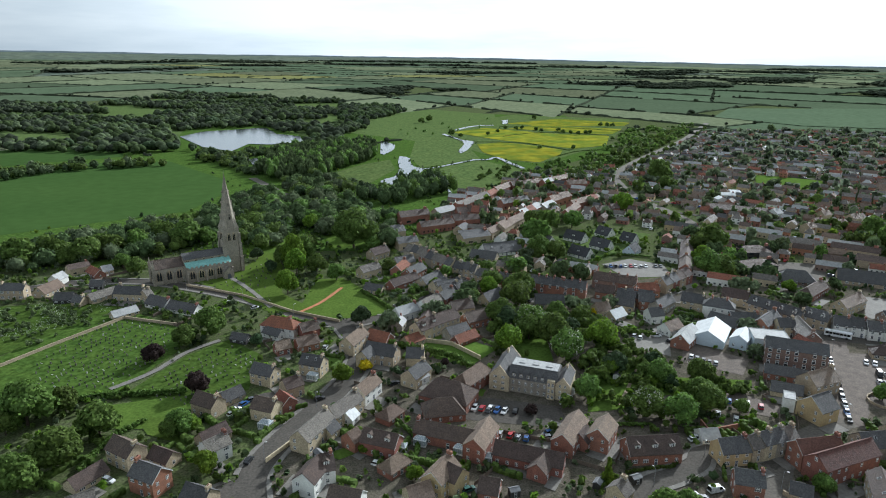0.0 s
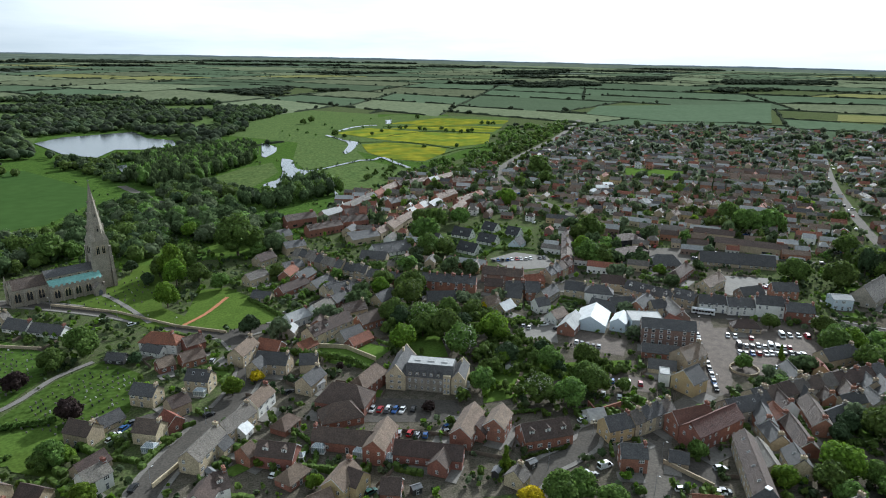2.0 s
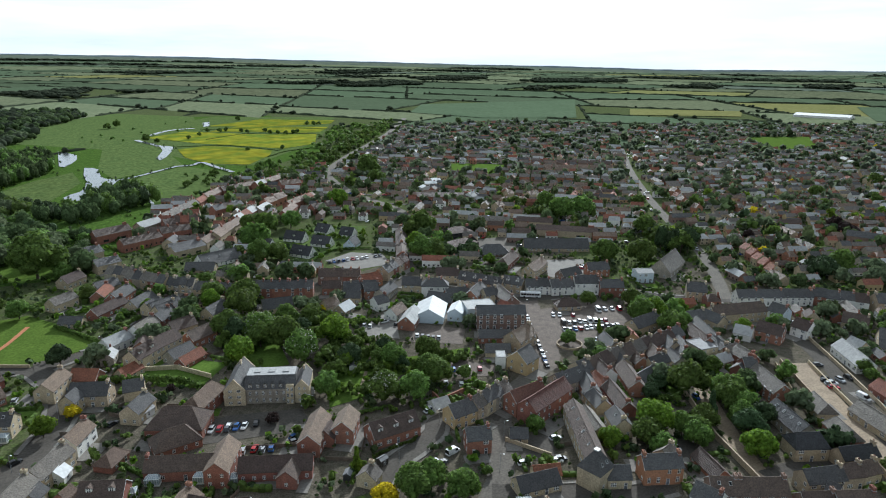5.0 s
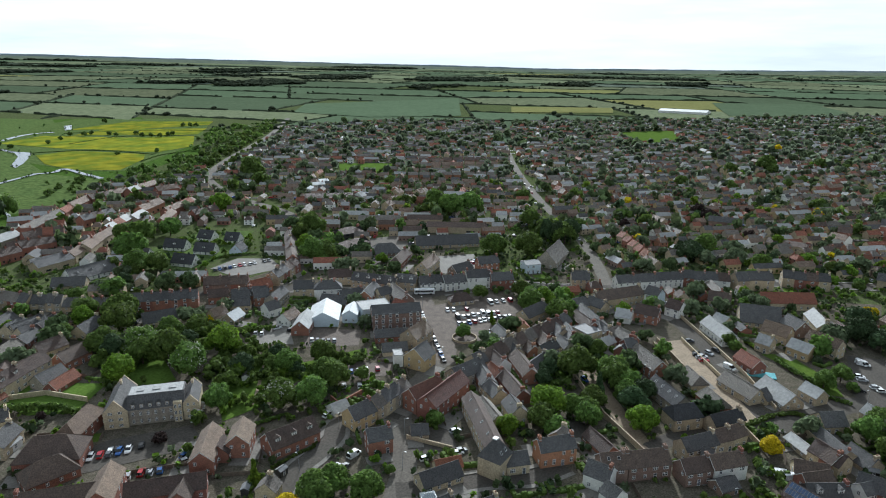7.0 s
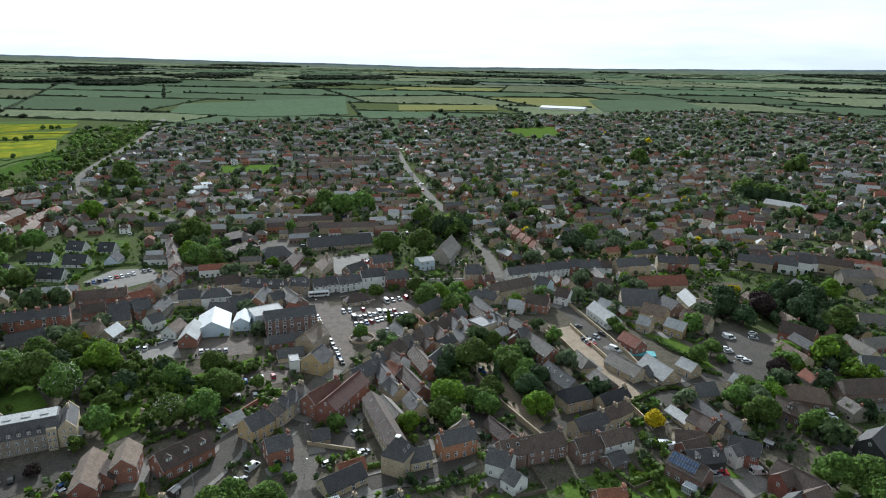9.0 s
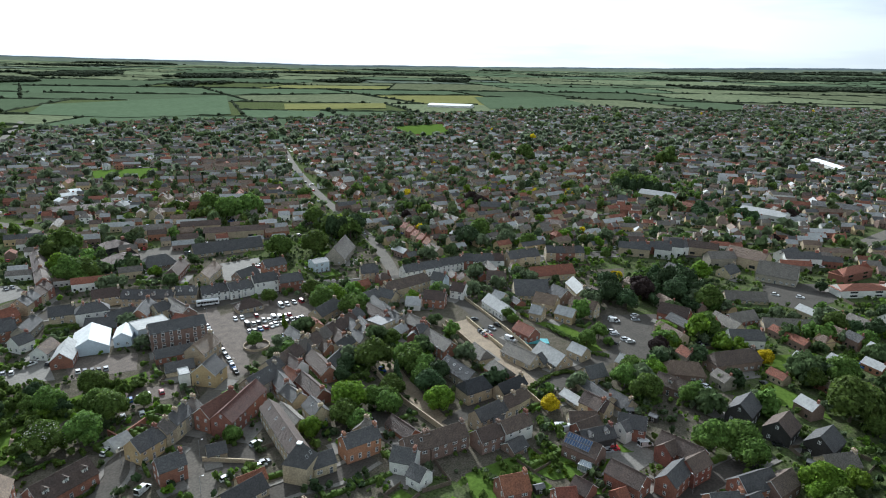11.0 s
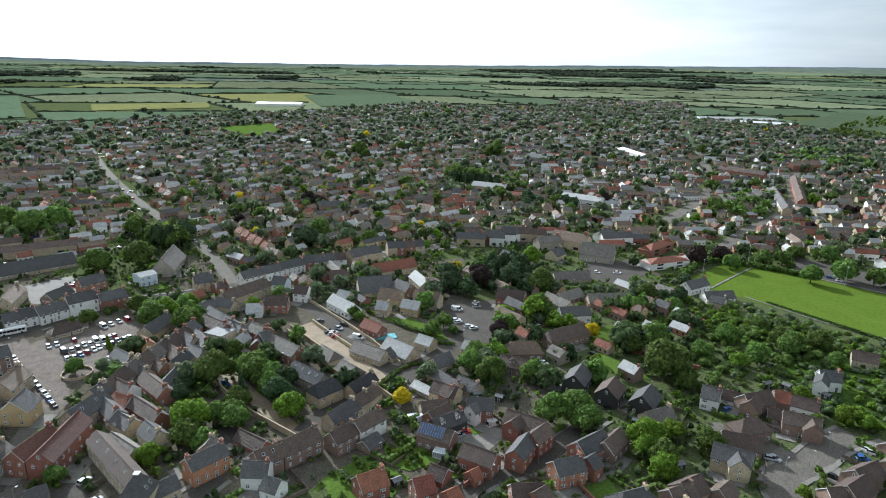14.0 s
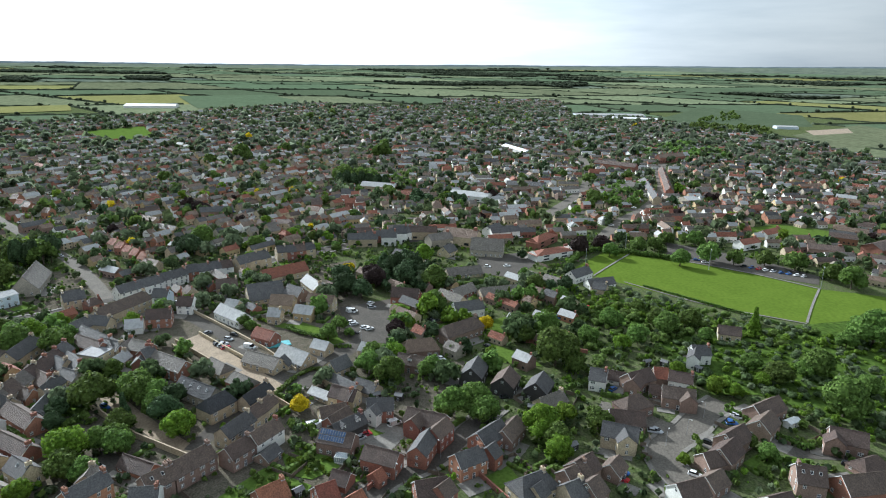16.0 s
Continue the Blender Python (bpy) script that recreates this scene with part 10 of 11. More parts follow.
tree(243.6, -13, 5.1)
tree(267.6, 8.9, 5.1)
tree(324.1, -5.6, 5.1)
tree(336.5, 6.8, 6.2)
tree(296.5, 55.9, 6.6)
tree(278.3, -41.1, 5.6)
tree(301.8, -51.5, 5.5)
tree(295.4, -29.8, 6)
tree(274.1, -18.5, 5.1)
tree(318.7, -45.4, 4.3)
tree(305.7, -67.8, 5.5)
tree(292.8, -55.3, 6.6)
tree(289.5, -72.6, 3.9)
tree(260.9, -84.6, 4.7)
tree(250.6, -92.3, 5.7)
tree(262.5, -110.7, 7)
tree(229.4, -108.2, 9.3)
tree(260.8, -106.2, 4.7)
tree(248.6, -124.2, 5.5)
tree(299.4, -146.6, 10.3)
tree(294.9, -134, 5.1)
tree(194.1, -72.5, 3.7)
tree(201.1, -69.3, 2.9)
tree(182, -59.7, 1.8)
tree(215.2, -26.9, 2.1)
tree(203.2, -8.6, 4.5, 'bright')
tree(243.4, 187, 4.4, 'bright')
tree(181, -6.8, 5, 'bright')
tree(190, -1.2, 4.9, 'bright')
tree(248.8, 59, 1.2, 'bright')
tree(238, 61.3, 4.8, 'bright')
tree(251.9, 22.4, 2.5, 'bright')
tree(251, -54, 3.5, 'bright')
tree(237.4, -66.3, 4.4, 'bright')
tree(286.7, 71.5, 6.0, 'bright', h=6)
tree(268.7, 63.8, 4.8, 'bright')
tree(234.7, -56.7, 2.2, 'bright')
tree(235.4, -72, 3.7, 'bright')
tree(248.4, -85.7, 3.4, 'bright')
tree(276.1, 12, 3.9, 'bright')
tree(269.9, -33.1, 4.3, 'bright')
tree(187, -45.6, 2.4, 'bright')
tree(278.4, 28, 4.3, 'yellow')
tree(338.2, 119.3, 3.6, 'yellow')
tree(260.3, 67, 5.2, 'purple')
tree(322.5, 94.3, 6.9, 'purple')
tree(330.8, 78.8, 8.8, 'dark')
tree(336, 68.6, 8, 'dark')
tree(343.1, 91.8, 7.2, 'dark')
tree(305.2, 97, 6, 'dark')
tree(342.8, -8.5, 5.3, 'dark')
tree(168.9, 163.2, 4.4, 'dark')
tree(309.1, 107.6, 7, 'dark')
tree(319.3, 304.2, 8.5, 'dark')
tree(312.6, 307.7, 8.4, 'dark')
tree(335.5, 310.7, 7.1, 'dark')
tree(350.3, 225.1, 7.4, 'dark')
tree(317.7, 20.6, 2.4, 'bright', 'cone')
tree(301.3, -96.1, 4, 'bright', 'cone')
tree(49.3, 162.4, 2.3, 'bright', 'cone')
tree(183.3, 215.9, 1.9, 'bright', 'cone')
tree(408.1, -80.5, 6.4)
tree(419.7, -99.6, 8.4)
tree(419.2, -115.2, 5.8)
tree(422, -134.5, 6.5)
tree(415.8, -150.8, 7.8)
tree(399.5, -166.1, 6.7)
tree(458.9, -79.3, 6)
tree(435.9, -57.5, 6.5)
tree(419.6, -37.9, 5.6)
tree(441.6, -69.4, 5.8)
tree(386, -171.4, 8.1)
tree(461.3, -98.7, 6.8)
tree(185.5, 129.8, 4.6, 'dark')
tree(170.6, 138.6, 3.2, 'dark', 'cone')
tree(-82.1, 317.5, 6.3, 'bright', h=15)
tree(-84.7, 350.7, 6.8, 'bright', h=17)
tree(-85.6, 380.2, 7.7, h=16)
tree(-97.5, 367.8, 5.1, h=13)
tree(220.7, 654.9, 12.9)
tree(215.6, 612.5, 9.9)
tree(121.7, 668.5, 6)
tree(-28.8, 1272.8, 7.9)
tree(-45, 1260, 6.7)
tree(13, 1054.5, 7.5)
tree(26.3, 1031.2, 4.6)
tree(741, 389.1, 11.1)
tree(577.2, 252.6, 7.3)
tree(404.9, 162.6, 4.4)
tree(391.2, 141.7, 3.1)
tree(560.6, 149.5, 7.8)
tree(801.8, 224.6, 14)
tree(418.5, 180.2, 4.2)
tree(480.1, 158.3, 4.1)
tree(773.2, -35.7, 5.6)
tree(738.5, -77.2, 7)
tree(577.2, -33.4, 8.5)
tree(685.5, -139.6, 7.8)
tree(601.4, 346.8, 6.2)
tree(663.5, 322.8, 5.9)
tree(574.4, 386.6, 6.7)
tree(519.9, 197.2, 5)
tree(452.6, 108.4, 5)
tree(431, 86.7, 4.3)
tree(531.1, 80.5, 5.2)
tree(651.2, 14.9, 4.9)
tree(818.8, 374.7, 4.8, 'bright')
tree(393, 246.4, 4.2, 'bright')
tree(378, 197.8, 3.1, 'bright')
tree(541.9, -17.8, 4.5, 'bright')
tree(670.3, -122.2, 6.7, 'bright')
tree(468, 297.3, 5.4, 'purple')
tree(460.9, 282.7, 6.3, 'purple')
tree(584.7, 59.2, 5.6, 'purple')
tree(420, -18.2, 7.7, 'purple')
tree(433, -32.6, 6.1, 'purple')
tree(536, 268.3, 3, 'yellow')
tree(348.8, 117.5, 2.7, 'yellow')
tree(568.2, -113.5, 3.9, 'pale')
tree(547.2, 120.2, 8, 'dark')
tree(747.3, 156.9, 6, 'dark')
tree(337.4, 0.1, 4.7, 'dark')
tree(398.6, 18.9, 3.5, 'dark')
tree(649.4, 229, 6.8, h=15)
tree(643.9, 218, 6.7, h=15)
tree(635.3, 206.3, 6.6, h=15)
tree(627, 195, 6.4, h=15)
tree(621.4, 185.9, 6.4, h=15)
tree(403.1, 320.5, 6)
tree(409.8, 303, 4.5)
tree(354, 318.3, 5.1)
tree(683.7, 399.2, 8.7)
tree(730.9, 375.3, 7.5)
tree(686.9, 319.3, 6.2)
tree(627.1, 217.4, 11.3)
tree(620.9, 198.6, 10)
tree(627.6, 185, 8.9)
tree(1277.5, 511.3, 10.8)
tree(1386.5, 502.8, 11.3)
tree(576.1, 155.8, 6.7)
tree(475, 302.1, 4.4, 'purple')
tree(466.2, 285.6, 5.6, 'purple')
tree(604.5, 434.8, 4.5, 'yellow')
tree(543, 272.2, 3.3, 'yellow')
tree(679.4, 381.7, 4.6, 'bright')
tree(540.8, 355.4, 4.5, 'bright')
tree(557.3, 240.4, 3, 'bright')

tree(51.7, 143.7, 4.2, 'yellow')
# tall trees among the distant streets
tree(306.3, 306.2, 4.5, 'dark', h=19)
tree(308.8, 297.1, 5, 'dark', h=20)
tree(317.5, 293.6, 4.5, 'dark', h=18)
tree(355.8, 232.4, 7, 'dark')
tree(336.9, 116.6, 3.6, 'yellow', h=9)
tree(332.3, 99.8, 6, 'purple')
tree(339.8, 87.3, 6, 'dark', h=18)
tree(340.5, 77.1, 6, 'dark', h=18)
tree(346.1, 95.8, 5, 'dark', h=14)
tree(328.6, 62.5, 8, 'green')
tree(375.0, 78.2, 7, 'bright')
tree(379.3, 150.8, 3.5, 'bright')
tree(382.5, 138.2, 3.5, 'green')
tree(346.7, 179.4, 5, 'bright')
tree(400.1, 129.8, 4, 'bright')
tree(544.0, 238.0, 5, 'yellow')
tree(546.4, 309.7, 5, 'bright')
tree(383.0, 415.5, 7, 'green')
tree(677.7, 115.5, 7, 'dark')
tree(550.6, 98.5, 7, 'green')
tree(548.2, 122.0, 8, 'dark')
tree(407.9, 329.9, 2.2, 'dark', 'cone')
tree(407.7, 324.6, 2.2, 'dark', 'cone')
tree(407.6, 319.2, 2.2, 'dark', 'cone')
tree(407.4, 313.9, 2.2, 'dark', 'cone')
tree(407.2, 308.7, 2.2, 'dark', 'cone')
tree(407.0, 303.5, 2.2, 'dark', 'cone')
tree(406.8, 298.4, 2.2, 'dark', 'cone')
tree(406.6, 293.3, 2.2, 'dark', 'cone')
tree(406.4, 288.3, 2.2, 'dark', 'cone')
tree(599.3, 211.4, 5.0, 'dark', h=17)
tree(609.1, 207.9, 5.0, 'dark', h=17)
tree(604.9, 198.8, 5.0, 'dark', h=17)
tree(606.8, 191.4, 5.0, 'dark', h=17)
tree(606.2, 182.6, 5.0, 'dark', h=17)
tree(602.5, 173.6, 5.0, 'dark', h=17)
tree(598.9, 164.8, 5.0, 'dark', h=17)
tree(534.2, 119.0, 6, 'dark')
tree(544.2, 112.0, 7, 'dark')
tree(537.5, 100.3, 6.5, 'green')
tree(552.9, 92.5, 7, 'dark')
tree(550.3, 82.1, 6, 'dark')
tree(596.6, 60.0, 6, 'purple')
tree(464.2, 292.7, 7, 'purple')
tree(462.8, 279.1, 6, 'purple')
tree(536.9, 268.7, 4, 'yellow')
tree(818.2, 363.7, 8, 'green')
tree(839.2, 355.8, 7, 'green')
tree(825.1, 337.1, 6, 'green')
tree(678.8, 36.1, 7, 'green')
tree(765.1, 15.8, 7, 'dark')
tree(725.9, -6.0, 6, 'green')
tree(697.9, -34.3, 8, 'green')
tree(434.3, 211.5, 5, 'bright')
tree(407.4, 177.8, 5, 'bright')
tree(429.5, 145.5, 5, 'bright')
tree(403.3, 152.4, 5, 'bright')
tree(439.5, 117.5, 5, 'green')
tree(709.1, 92.0, 6, 'green')
tree(853.0, 81.2, 7, 'green')
tree(800.0, 150.7, 6, 'dark')
tree(993.1, -27.3, 9, 'green')
tree(949.4, -45.3, 9, 'dark')

# ---- woods ----
thicket([(113.9, 737.9), (206.3, 854.9), (320.4, 1134.4), (494.1, 1252.4), (417.3, 1076.7), (239.8, 789.0), (169.6, 646.4), (105.2, 678.4)], 11, 170, 3, 7, 'green')
thicket([(84.6, 682.1), (133.8, 702.9), (151.6, 618.3), (113.1, 588.1)], 12, 30, 3, 6, 'green')
thicket([(284.3, -46.9), (286.6, -84.2), (320.0, -168.8), (207.4, -117.7), (220.5, -96.7), (233.0, -79.5), (233.8, -63.6), (255.9, -52.5)], 20, 120, 1.2, 3.0, 'valley', tufts=60, size=0.13, lobes=4, tall=0.75, shape='full', fine=True)
thicket([(286.1, -47.2), (288.5, -84.7), (322.1, -169.9), (208.8, -118.5), (221.9, -97.3), (234.5, -80.0), (235.3, -64.0), (257.5, -52.9)], 21, 190, 0.8, 2.4, 'bright', tufts=60, size=0.13, lobes=4, tall=0.75, shape='full', fine=True)
thicket([(285.6, -47.1), (287.9, -84.6), (321.5, -169.6), (208.4, -118.2), (221.5, -97.1), (234.0, -79.8), (234.9, -63.9), (257.0, -52.8)], 29, 130, 1, 2.6, 'willow', tufts=60, size=0.13, lobes=4, tall=0.75, shape='full', fine=True)
thicket([(312.2, -11.4), (322.0, -51.5), (312.5, -77.1), (270.1, -66.4), (253.0, -40.9), (242.4, -17.6)], 22, 110, 1.2, 3.4, 'green', tufts=60, size=0.13, lobes=4, tall=0.75, shape='full', fine=True)
thicket([(282.3, 466.6), (345.1, 427.9), (296.1, 359.7), (253.3, 386.7)], 23, 30, 4, 7, 'green', tufts=150, size=0.17)
thicket([(20.7, 286.0), (79.7, 283.5), (70.9, 230.0), (43.6, 203.1), (62.1, 276.2), (23.8, 256.4)], 24, 45, 2.5, 5, 'green', tufts=180, size=0.17)
thicket([(68.1, 256.1), (93.4, 250.7), (87.1, 221.3), (117.5, 219.0), (114.3, 212.1), (82.8, 211.6), (58.9, 199.3)], 25, 60, 1.2, 3.4, 'green', tufts=150, size=0.18)
thicket([(-44.2, 328.0), (-27.3, 347.7), (-1.3, 338.3), (13.5, 311.7), (-6.3, 280.9), (-23.4, 295.1)], 26, 40, 1.2, 3, 'green', tufts=180, size=0.16)
thicket([(56.5, 224.5), (118.7, 221.3), (113.4, 214.2), (53.5, 201.3)], 27, 40, 1, 2, 'bright', tufts=160, size=0.17)
thicket([(-229.7, 286.5), (-183.8, 297.0), (-154.8, 289.3), (-164.0, 270.5), (-187.9, 228.2)], 28, 120, 0.8, 2.0, 'pale', tufts=120, size=0.18)
thicket([(-31.4, 358.9), (5.7, 395.0), (32.0, 360.4), (14.2, 330.0), (-7.9, 349.0), (-24.6, 311.7)], 32, 50, 1.2, 2.6, 'green', tufts=160, size=0.17)
thicket([(-133.2, 1044.3), (88.7, 1382.8), (114.4, 1150.2), (-22.9, 1011.3)], 34, 12, 2, 4, 'green')
thicket([(41.9, 732.9), (96.7, 756.6), (108.0, 696.5), (64.2, 627.2), (29.3, 596.6)], 35, 30, 2, 4, 'green', tufts=80, size=0.23)
thicket([(170.8, 412.5), (198.0, 414.9), (168.7, 346.9), (147.2, 332.9)], 36, 14, 4, 6, 'green', tufts=80, size=0.23)
thicket([(682.9, 248.4), (683.5, 156.2), (585.2, 133.0), (571.9, 196.3)], 37, 30, 4, 7, 'green')
thicket([(644.5, -30.4), (687.8, -89.8), (597.1, -80.1), (552.1, -32.3)], 38, 30, 4, 7, 'green')
COPSES.append([(956.4, 3352.0), (1590.4, 3623.3), (1355.6, 3023.1), (802.7, 2724.2)])
COPSES.append([(2111.8, 4555.2), (2685.5, 4819.7), (2183.9, 3912.5), (1770.1, 3742.4)])
COPSES.append([(1817.7, 4353.9), (2401.6, 4450.9), (1989.2, 3687.6), (1526.6, 3659.1)])
COPSES.append([(2436.0, 3864.2), (3371.2, 3877.1), (2784.4, 3200.9), (1996.7, 3167.5)])
COPSES.append([(3992.2, 1046.0), (5114.8, -150.2), (4264.3, -127.6), (3356.5, 848.1)])
thicket([(305.7, 635.9), (366.6, 617.7), (345.2, 570.2), (286.9, 597.3)], 50, 25, 2, 4, 'green')
thicket([(1529.9, -279.5), (1495.4, -443.7), (1314.0, -392.4), (1333.4, -319.7), (1391.3, -265.5)], 51, 90, 4, 7, 'green', tufts=26, lobes=3, shape='full', size=0.34, name='far_wood', label='distant woodland on the plain')
thicket([(1367.5, 220.3), (1587.4, 70.2), (1286.8, 54.8), (1237.9, 198.7)], 52, 50, 4, 7, 'green')

# the valley: old trees behind the church, the lake wood, the poplar block
STREETS.append(([(-198.2, 655.3), (-168.9, 610.4), (-139.5, 565.6), (-116.4, 540.8)], 9))
strip("road", [(-198.2, 655.3), (-168.9, 610.4), (-139.5, 565.6), (-116.4, 540.8)], 8, PALE_ROAD, 0.3, "pale country road between trees")
MIXED = {"valley": 5, "green": 3, "dark": 1.4, "willow": 2}
forest([(-297.8, 383.0), (-250.8, 418.9), (-190.7, 461.7), (-183.5, 522.3), (-176.9, 571.8), (-150.0, 547.0), (-104.0, 430.6), (-112.1, 387.7), (-150.7, 429.3), (-166.7, 399.6), (-184.1, 373.4), (-225.1, 355.1), (-265.7, 338.2)], 1, 9.5, 3.8, 7.5, MIXED, tufts=110, size=0.12, lobes=9)
forest([(-176.3, 569.9), (-115.4, 572.1), (-79.5, 535.6), (-36.9, 479.6), (-34.8, 401.7), (-69.7, 438.1), (-88.1, 429.6), (-102.8, 462.7), (-119.2, 428.8)], 2, 10.5, 4, 8.5, MIXED, tufts=110, size=0.12, lobes=9)
forest([(-76.6, 543.5), (-75.1, 638.3), (-35.5, 657.1), (3.9, 651.8), (8.2, 585.5), (-12.1, 570.8), (-39.1, 529.6)], 10, 10, 4.2, 6.5, {"valley": 4, "dark": 2, "green": 2}, tall=1.5, tufts=90, size=0.13, lobes=8)
forest([(-1296.0, 1657.0), (-883.2, 1633.9), (-882.3, 2251.5), (-297.0, 1851.1), (-109.9, 1474.5), (-150.0, 1035.9), (-168.9, 852.0), (-205.0, 914.9), (-281.2, 1054.0), (-402.2, 1010.3), (-351.8, 841.8), (-403.2, 810.1), (-679.1, 853.8)], 4, 15.5, 7, 12.5, {"valley": 5, "distant": 6, "dark": 0.6, "willow": 2.4}, tall=0.8, gaps=-0.06)
forest([(-420.8, 1026.1), (-297.1, 768.5), (-243.4, 718.0), (-198.2, 655.3), (-208.9, 756.9), (-213.2, 815.5), (-249.3, 838.3), (-280.0, 824.1), (-314.3, 842.0), (-373.6, 940.8)], 8, 11, 4, 7.5, MIXED, tall=0.9)
forest([(-201.3, 679.7), (-214.4, 757.7), (-217.8, 834.4), (-181.7, 879.3), (-108.0, 920.4), (-84.3, 841.7), (-84.2, 790.2), (-110.4, 721.4), (-138.0, 652.9), (-168.9, 634.3)], 6, 8.5, 4.4, 6.2, {"valley": 6, "green": 2}, "poplars", "dense block of tall green poplars", tall=1.75, tufts=40, size=0.15, lobes=7)
forest([(-162.9, 609.5), (-149.8, 634.4), (-131.6, 661.0), (-97.3, 627.1), (-83.4, 598.4), (-77.8, 535.2), (-98.3, 512.4), (-130.0, 542.7)], 7, 11, 4.5, 8, {"valley": 4, "willow": 3, "green": 2}, tufts=90, size=0.13, lobes=8)
forest([(-495.2, 657.9), (-453.8, 704.9), (-372.9, 742.2), (-313.0, 727.7), (-390.5, 691.9), (-458.7, 607.1)], 9, 11, 3.5, 7, MIXED)
forest([(-208.0, 1287.4), (-159.0, 1253.2), (-87.5, 1529.2), (-125.5, 1685.6), (-275.6, 1714.8)], 14, 15, 6, 10, {"valley": 5, "distant": 6}, tall=0.85)

thicket([(355.1, -34.8), (340.7, -63.3), (325.3, -94.5), (313.5, -124.6), (297.6, -128.1), (304.3, -84.9), (316.3, -49.6), (329.2, -31.8)], 91, 90, 1.2, 3.0, "willow", tufts=60, size=0.13, lobes=4, tall=0.75, shape='full', fine=True)
thicket([(350.3, -34.5), (336.3, -62.7), (321.4, -93.6), (307.7, -131.6), (294.4, -126.9), (300.1, -84.0), (313.9, -49.4), (325.8, -31.7)], 92, 60, 1.4, 3.4, "green", tufts=60, size=0.13, lobes=4, tall=0.75, shape='full', fine=True)

bank = random.Random(77)
BANK = []
for o in [o for o in scene.objects if o.name.startswith("river")]:
    pts = [v.co for v in o.data.vertices]
    for e in o.data.edges:
        if sum(1 for p in o.data.polygons if e.key in p.edge_keys) == 1:
            a, b = pts[e.vertices[0]], pts[e.vertices[1]]
            for k in range(max(1, int((b - a).length / 7))):
                q = a.lerp(b, bank.random())
                if bank.random() < 0.22:
                    BANK.append((q.x + bank.uniform(-3, 3), q.y + bank.uniform(-3, 3), bank.uniform(0.8, 2.0)))
woods("riverside_bushes", BANK, "valley", 20, 3, 0.3, "low bushes and reeds along the river banks", fine=True, category="shrubs")

for g, poly in enumerate(([(141.3, 88.3), (157.0, 81.6), (152.0, 64.4), (138.5, 65.6), (132.9, 80.0)], [(164.1, 79.1), (171.8, 70.6), (162.4, 59.3), (154.6, 65.4), (155.1, 73.1)], [(168.6, 59.6), (173.5, 54.5), (163.3, 46.7), (155.8, 52.4)])):
    patch("lawn", poly, GRASS, 0.22 + 0.01 * g, "small green garden lawn", "ground")
    thicket(poly, 95 + g, 16, 0.7, 2.0, ("green", "bright", "willow")[g], tufts=120, size=0.16)

# ---- hedges and walls ----
hedge([(-44.9, 254.2), (-33.0, 257.3), (1.6, 243.8), (12.9, 231.2)], 2.5, 3.5, 'green')
hedge([(55.8, 166.4), (66.0, 168.8), (70.6, 169.3), (73.7, 173.0)], 1.2, 1.4, 'green')
hedge([(-16.0, 194.6), (-7.7, 181.1), (-10.5, 166.2)], 1.5, 2, 'green')
hedge([(-143.9, 199.9), (-126.2, 208.0), (-95.0, 212.6)], 2.5, 2.5, 'green')
hedge([(-108.9, 165.1), (-107.7, 183.1), (-101.2, 193.5)], 2, 2, 'green')
hedge([(81.5, 271.0), (96.1, 266.2)], 3, 3, 'green')
hedge([(197.0, 97.9), (222.2, 90.1), (211.2, 54.4)], 2, 2, 'green')
hedge([(225.1, -67.0), (206.2, -83.3), (204.2, -89.6)], 2, 2.5, 'green')
hedge([(360.1, -53.2), (330.9, -95.0), (307.6, -127.3)], 1.5, 1.6, 'green')
hedge([(235.9, 25.2), (222.5, -0.3), (235.7, -17.5)], 2, 3, 'green')
hedge([(-43.6, 322.3), (-21.7, 290.8)], 1.8, 2.2, 'green')
hedge([(295.5, 10.4), (311.9, -8.7), (306.8, -36.3)], 2.5, 3, 'green')
hedge([(381.5, -8.6), (424.0, -23.6), (428.1, -49.7), (418.8, -80.9)], 3, 5, 'green')
wall_line([(-140.0, 328.7), (-104.6, 313.7), (-73.0, 291.6), (-49.1, 280.7)], 1.2, WALL["stone"])
wall_line([(-54.3, 170.5), (-50.7, 177.2), (-45.6, 186.9)], 1.4, WALL["stone"])
wall_line([(-177.4, 232.2), (-167.2, 253.7), (-151.7, 282.5), (-123.8, 274.8)], 1.4, WALL["stone"])
wall_line([(-9.6, 259.1), (4.1, 255.2), (15.7, 241.6)], 2, WALL["stone"])
wall_line([(180.3, 165.0), (163.0, 129.0), (156.2, 106.8)], 2.2, WALL["stone"])
wall_line([(98.5, 156.9), (107.1, 143.3)], 1.5, WALL["stone"])
wall_line([(232.5, 159.0), (202.3, 107.1), (190.0, 86.0)], 2, WALL["stone"])
hedge([(50.5, 193.0), (61.2, 192.6), (72.6, 192.8)], 1.4, 1.6, "green")
wall_line([(88.7, 193.4), (89.0, 187.3), (100.0, 190.8)], 2.2, WALL["brick"], label='red brick garden wall')
wall_line([(172.9, 22.6), (156.7, 7.1)], 1.8, WALL["brick"], label='red brick garden wall')
wall_line([(153.2, 47.8), (165.5, 42.6)], 1.8, WALL["brick"], label='red brick garden wall')
wall_line([(268.8, 8.8), (263.0, -18.4)], 1.6, WALL["brick"], label='red brick garden wall')

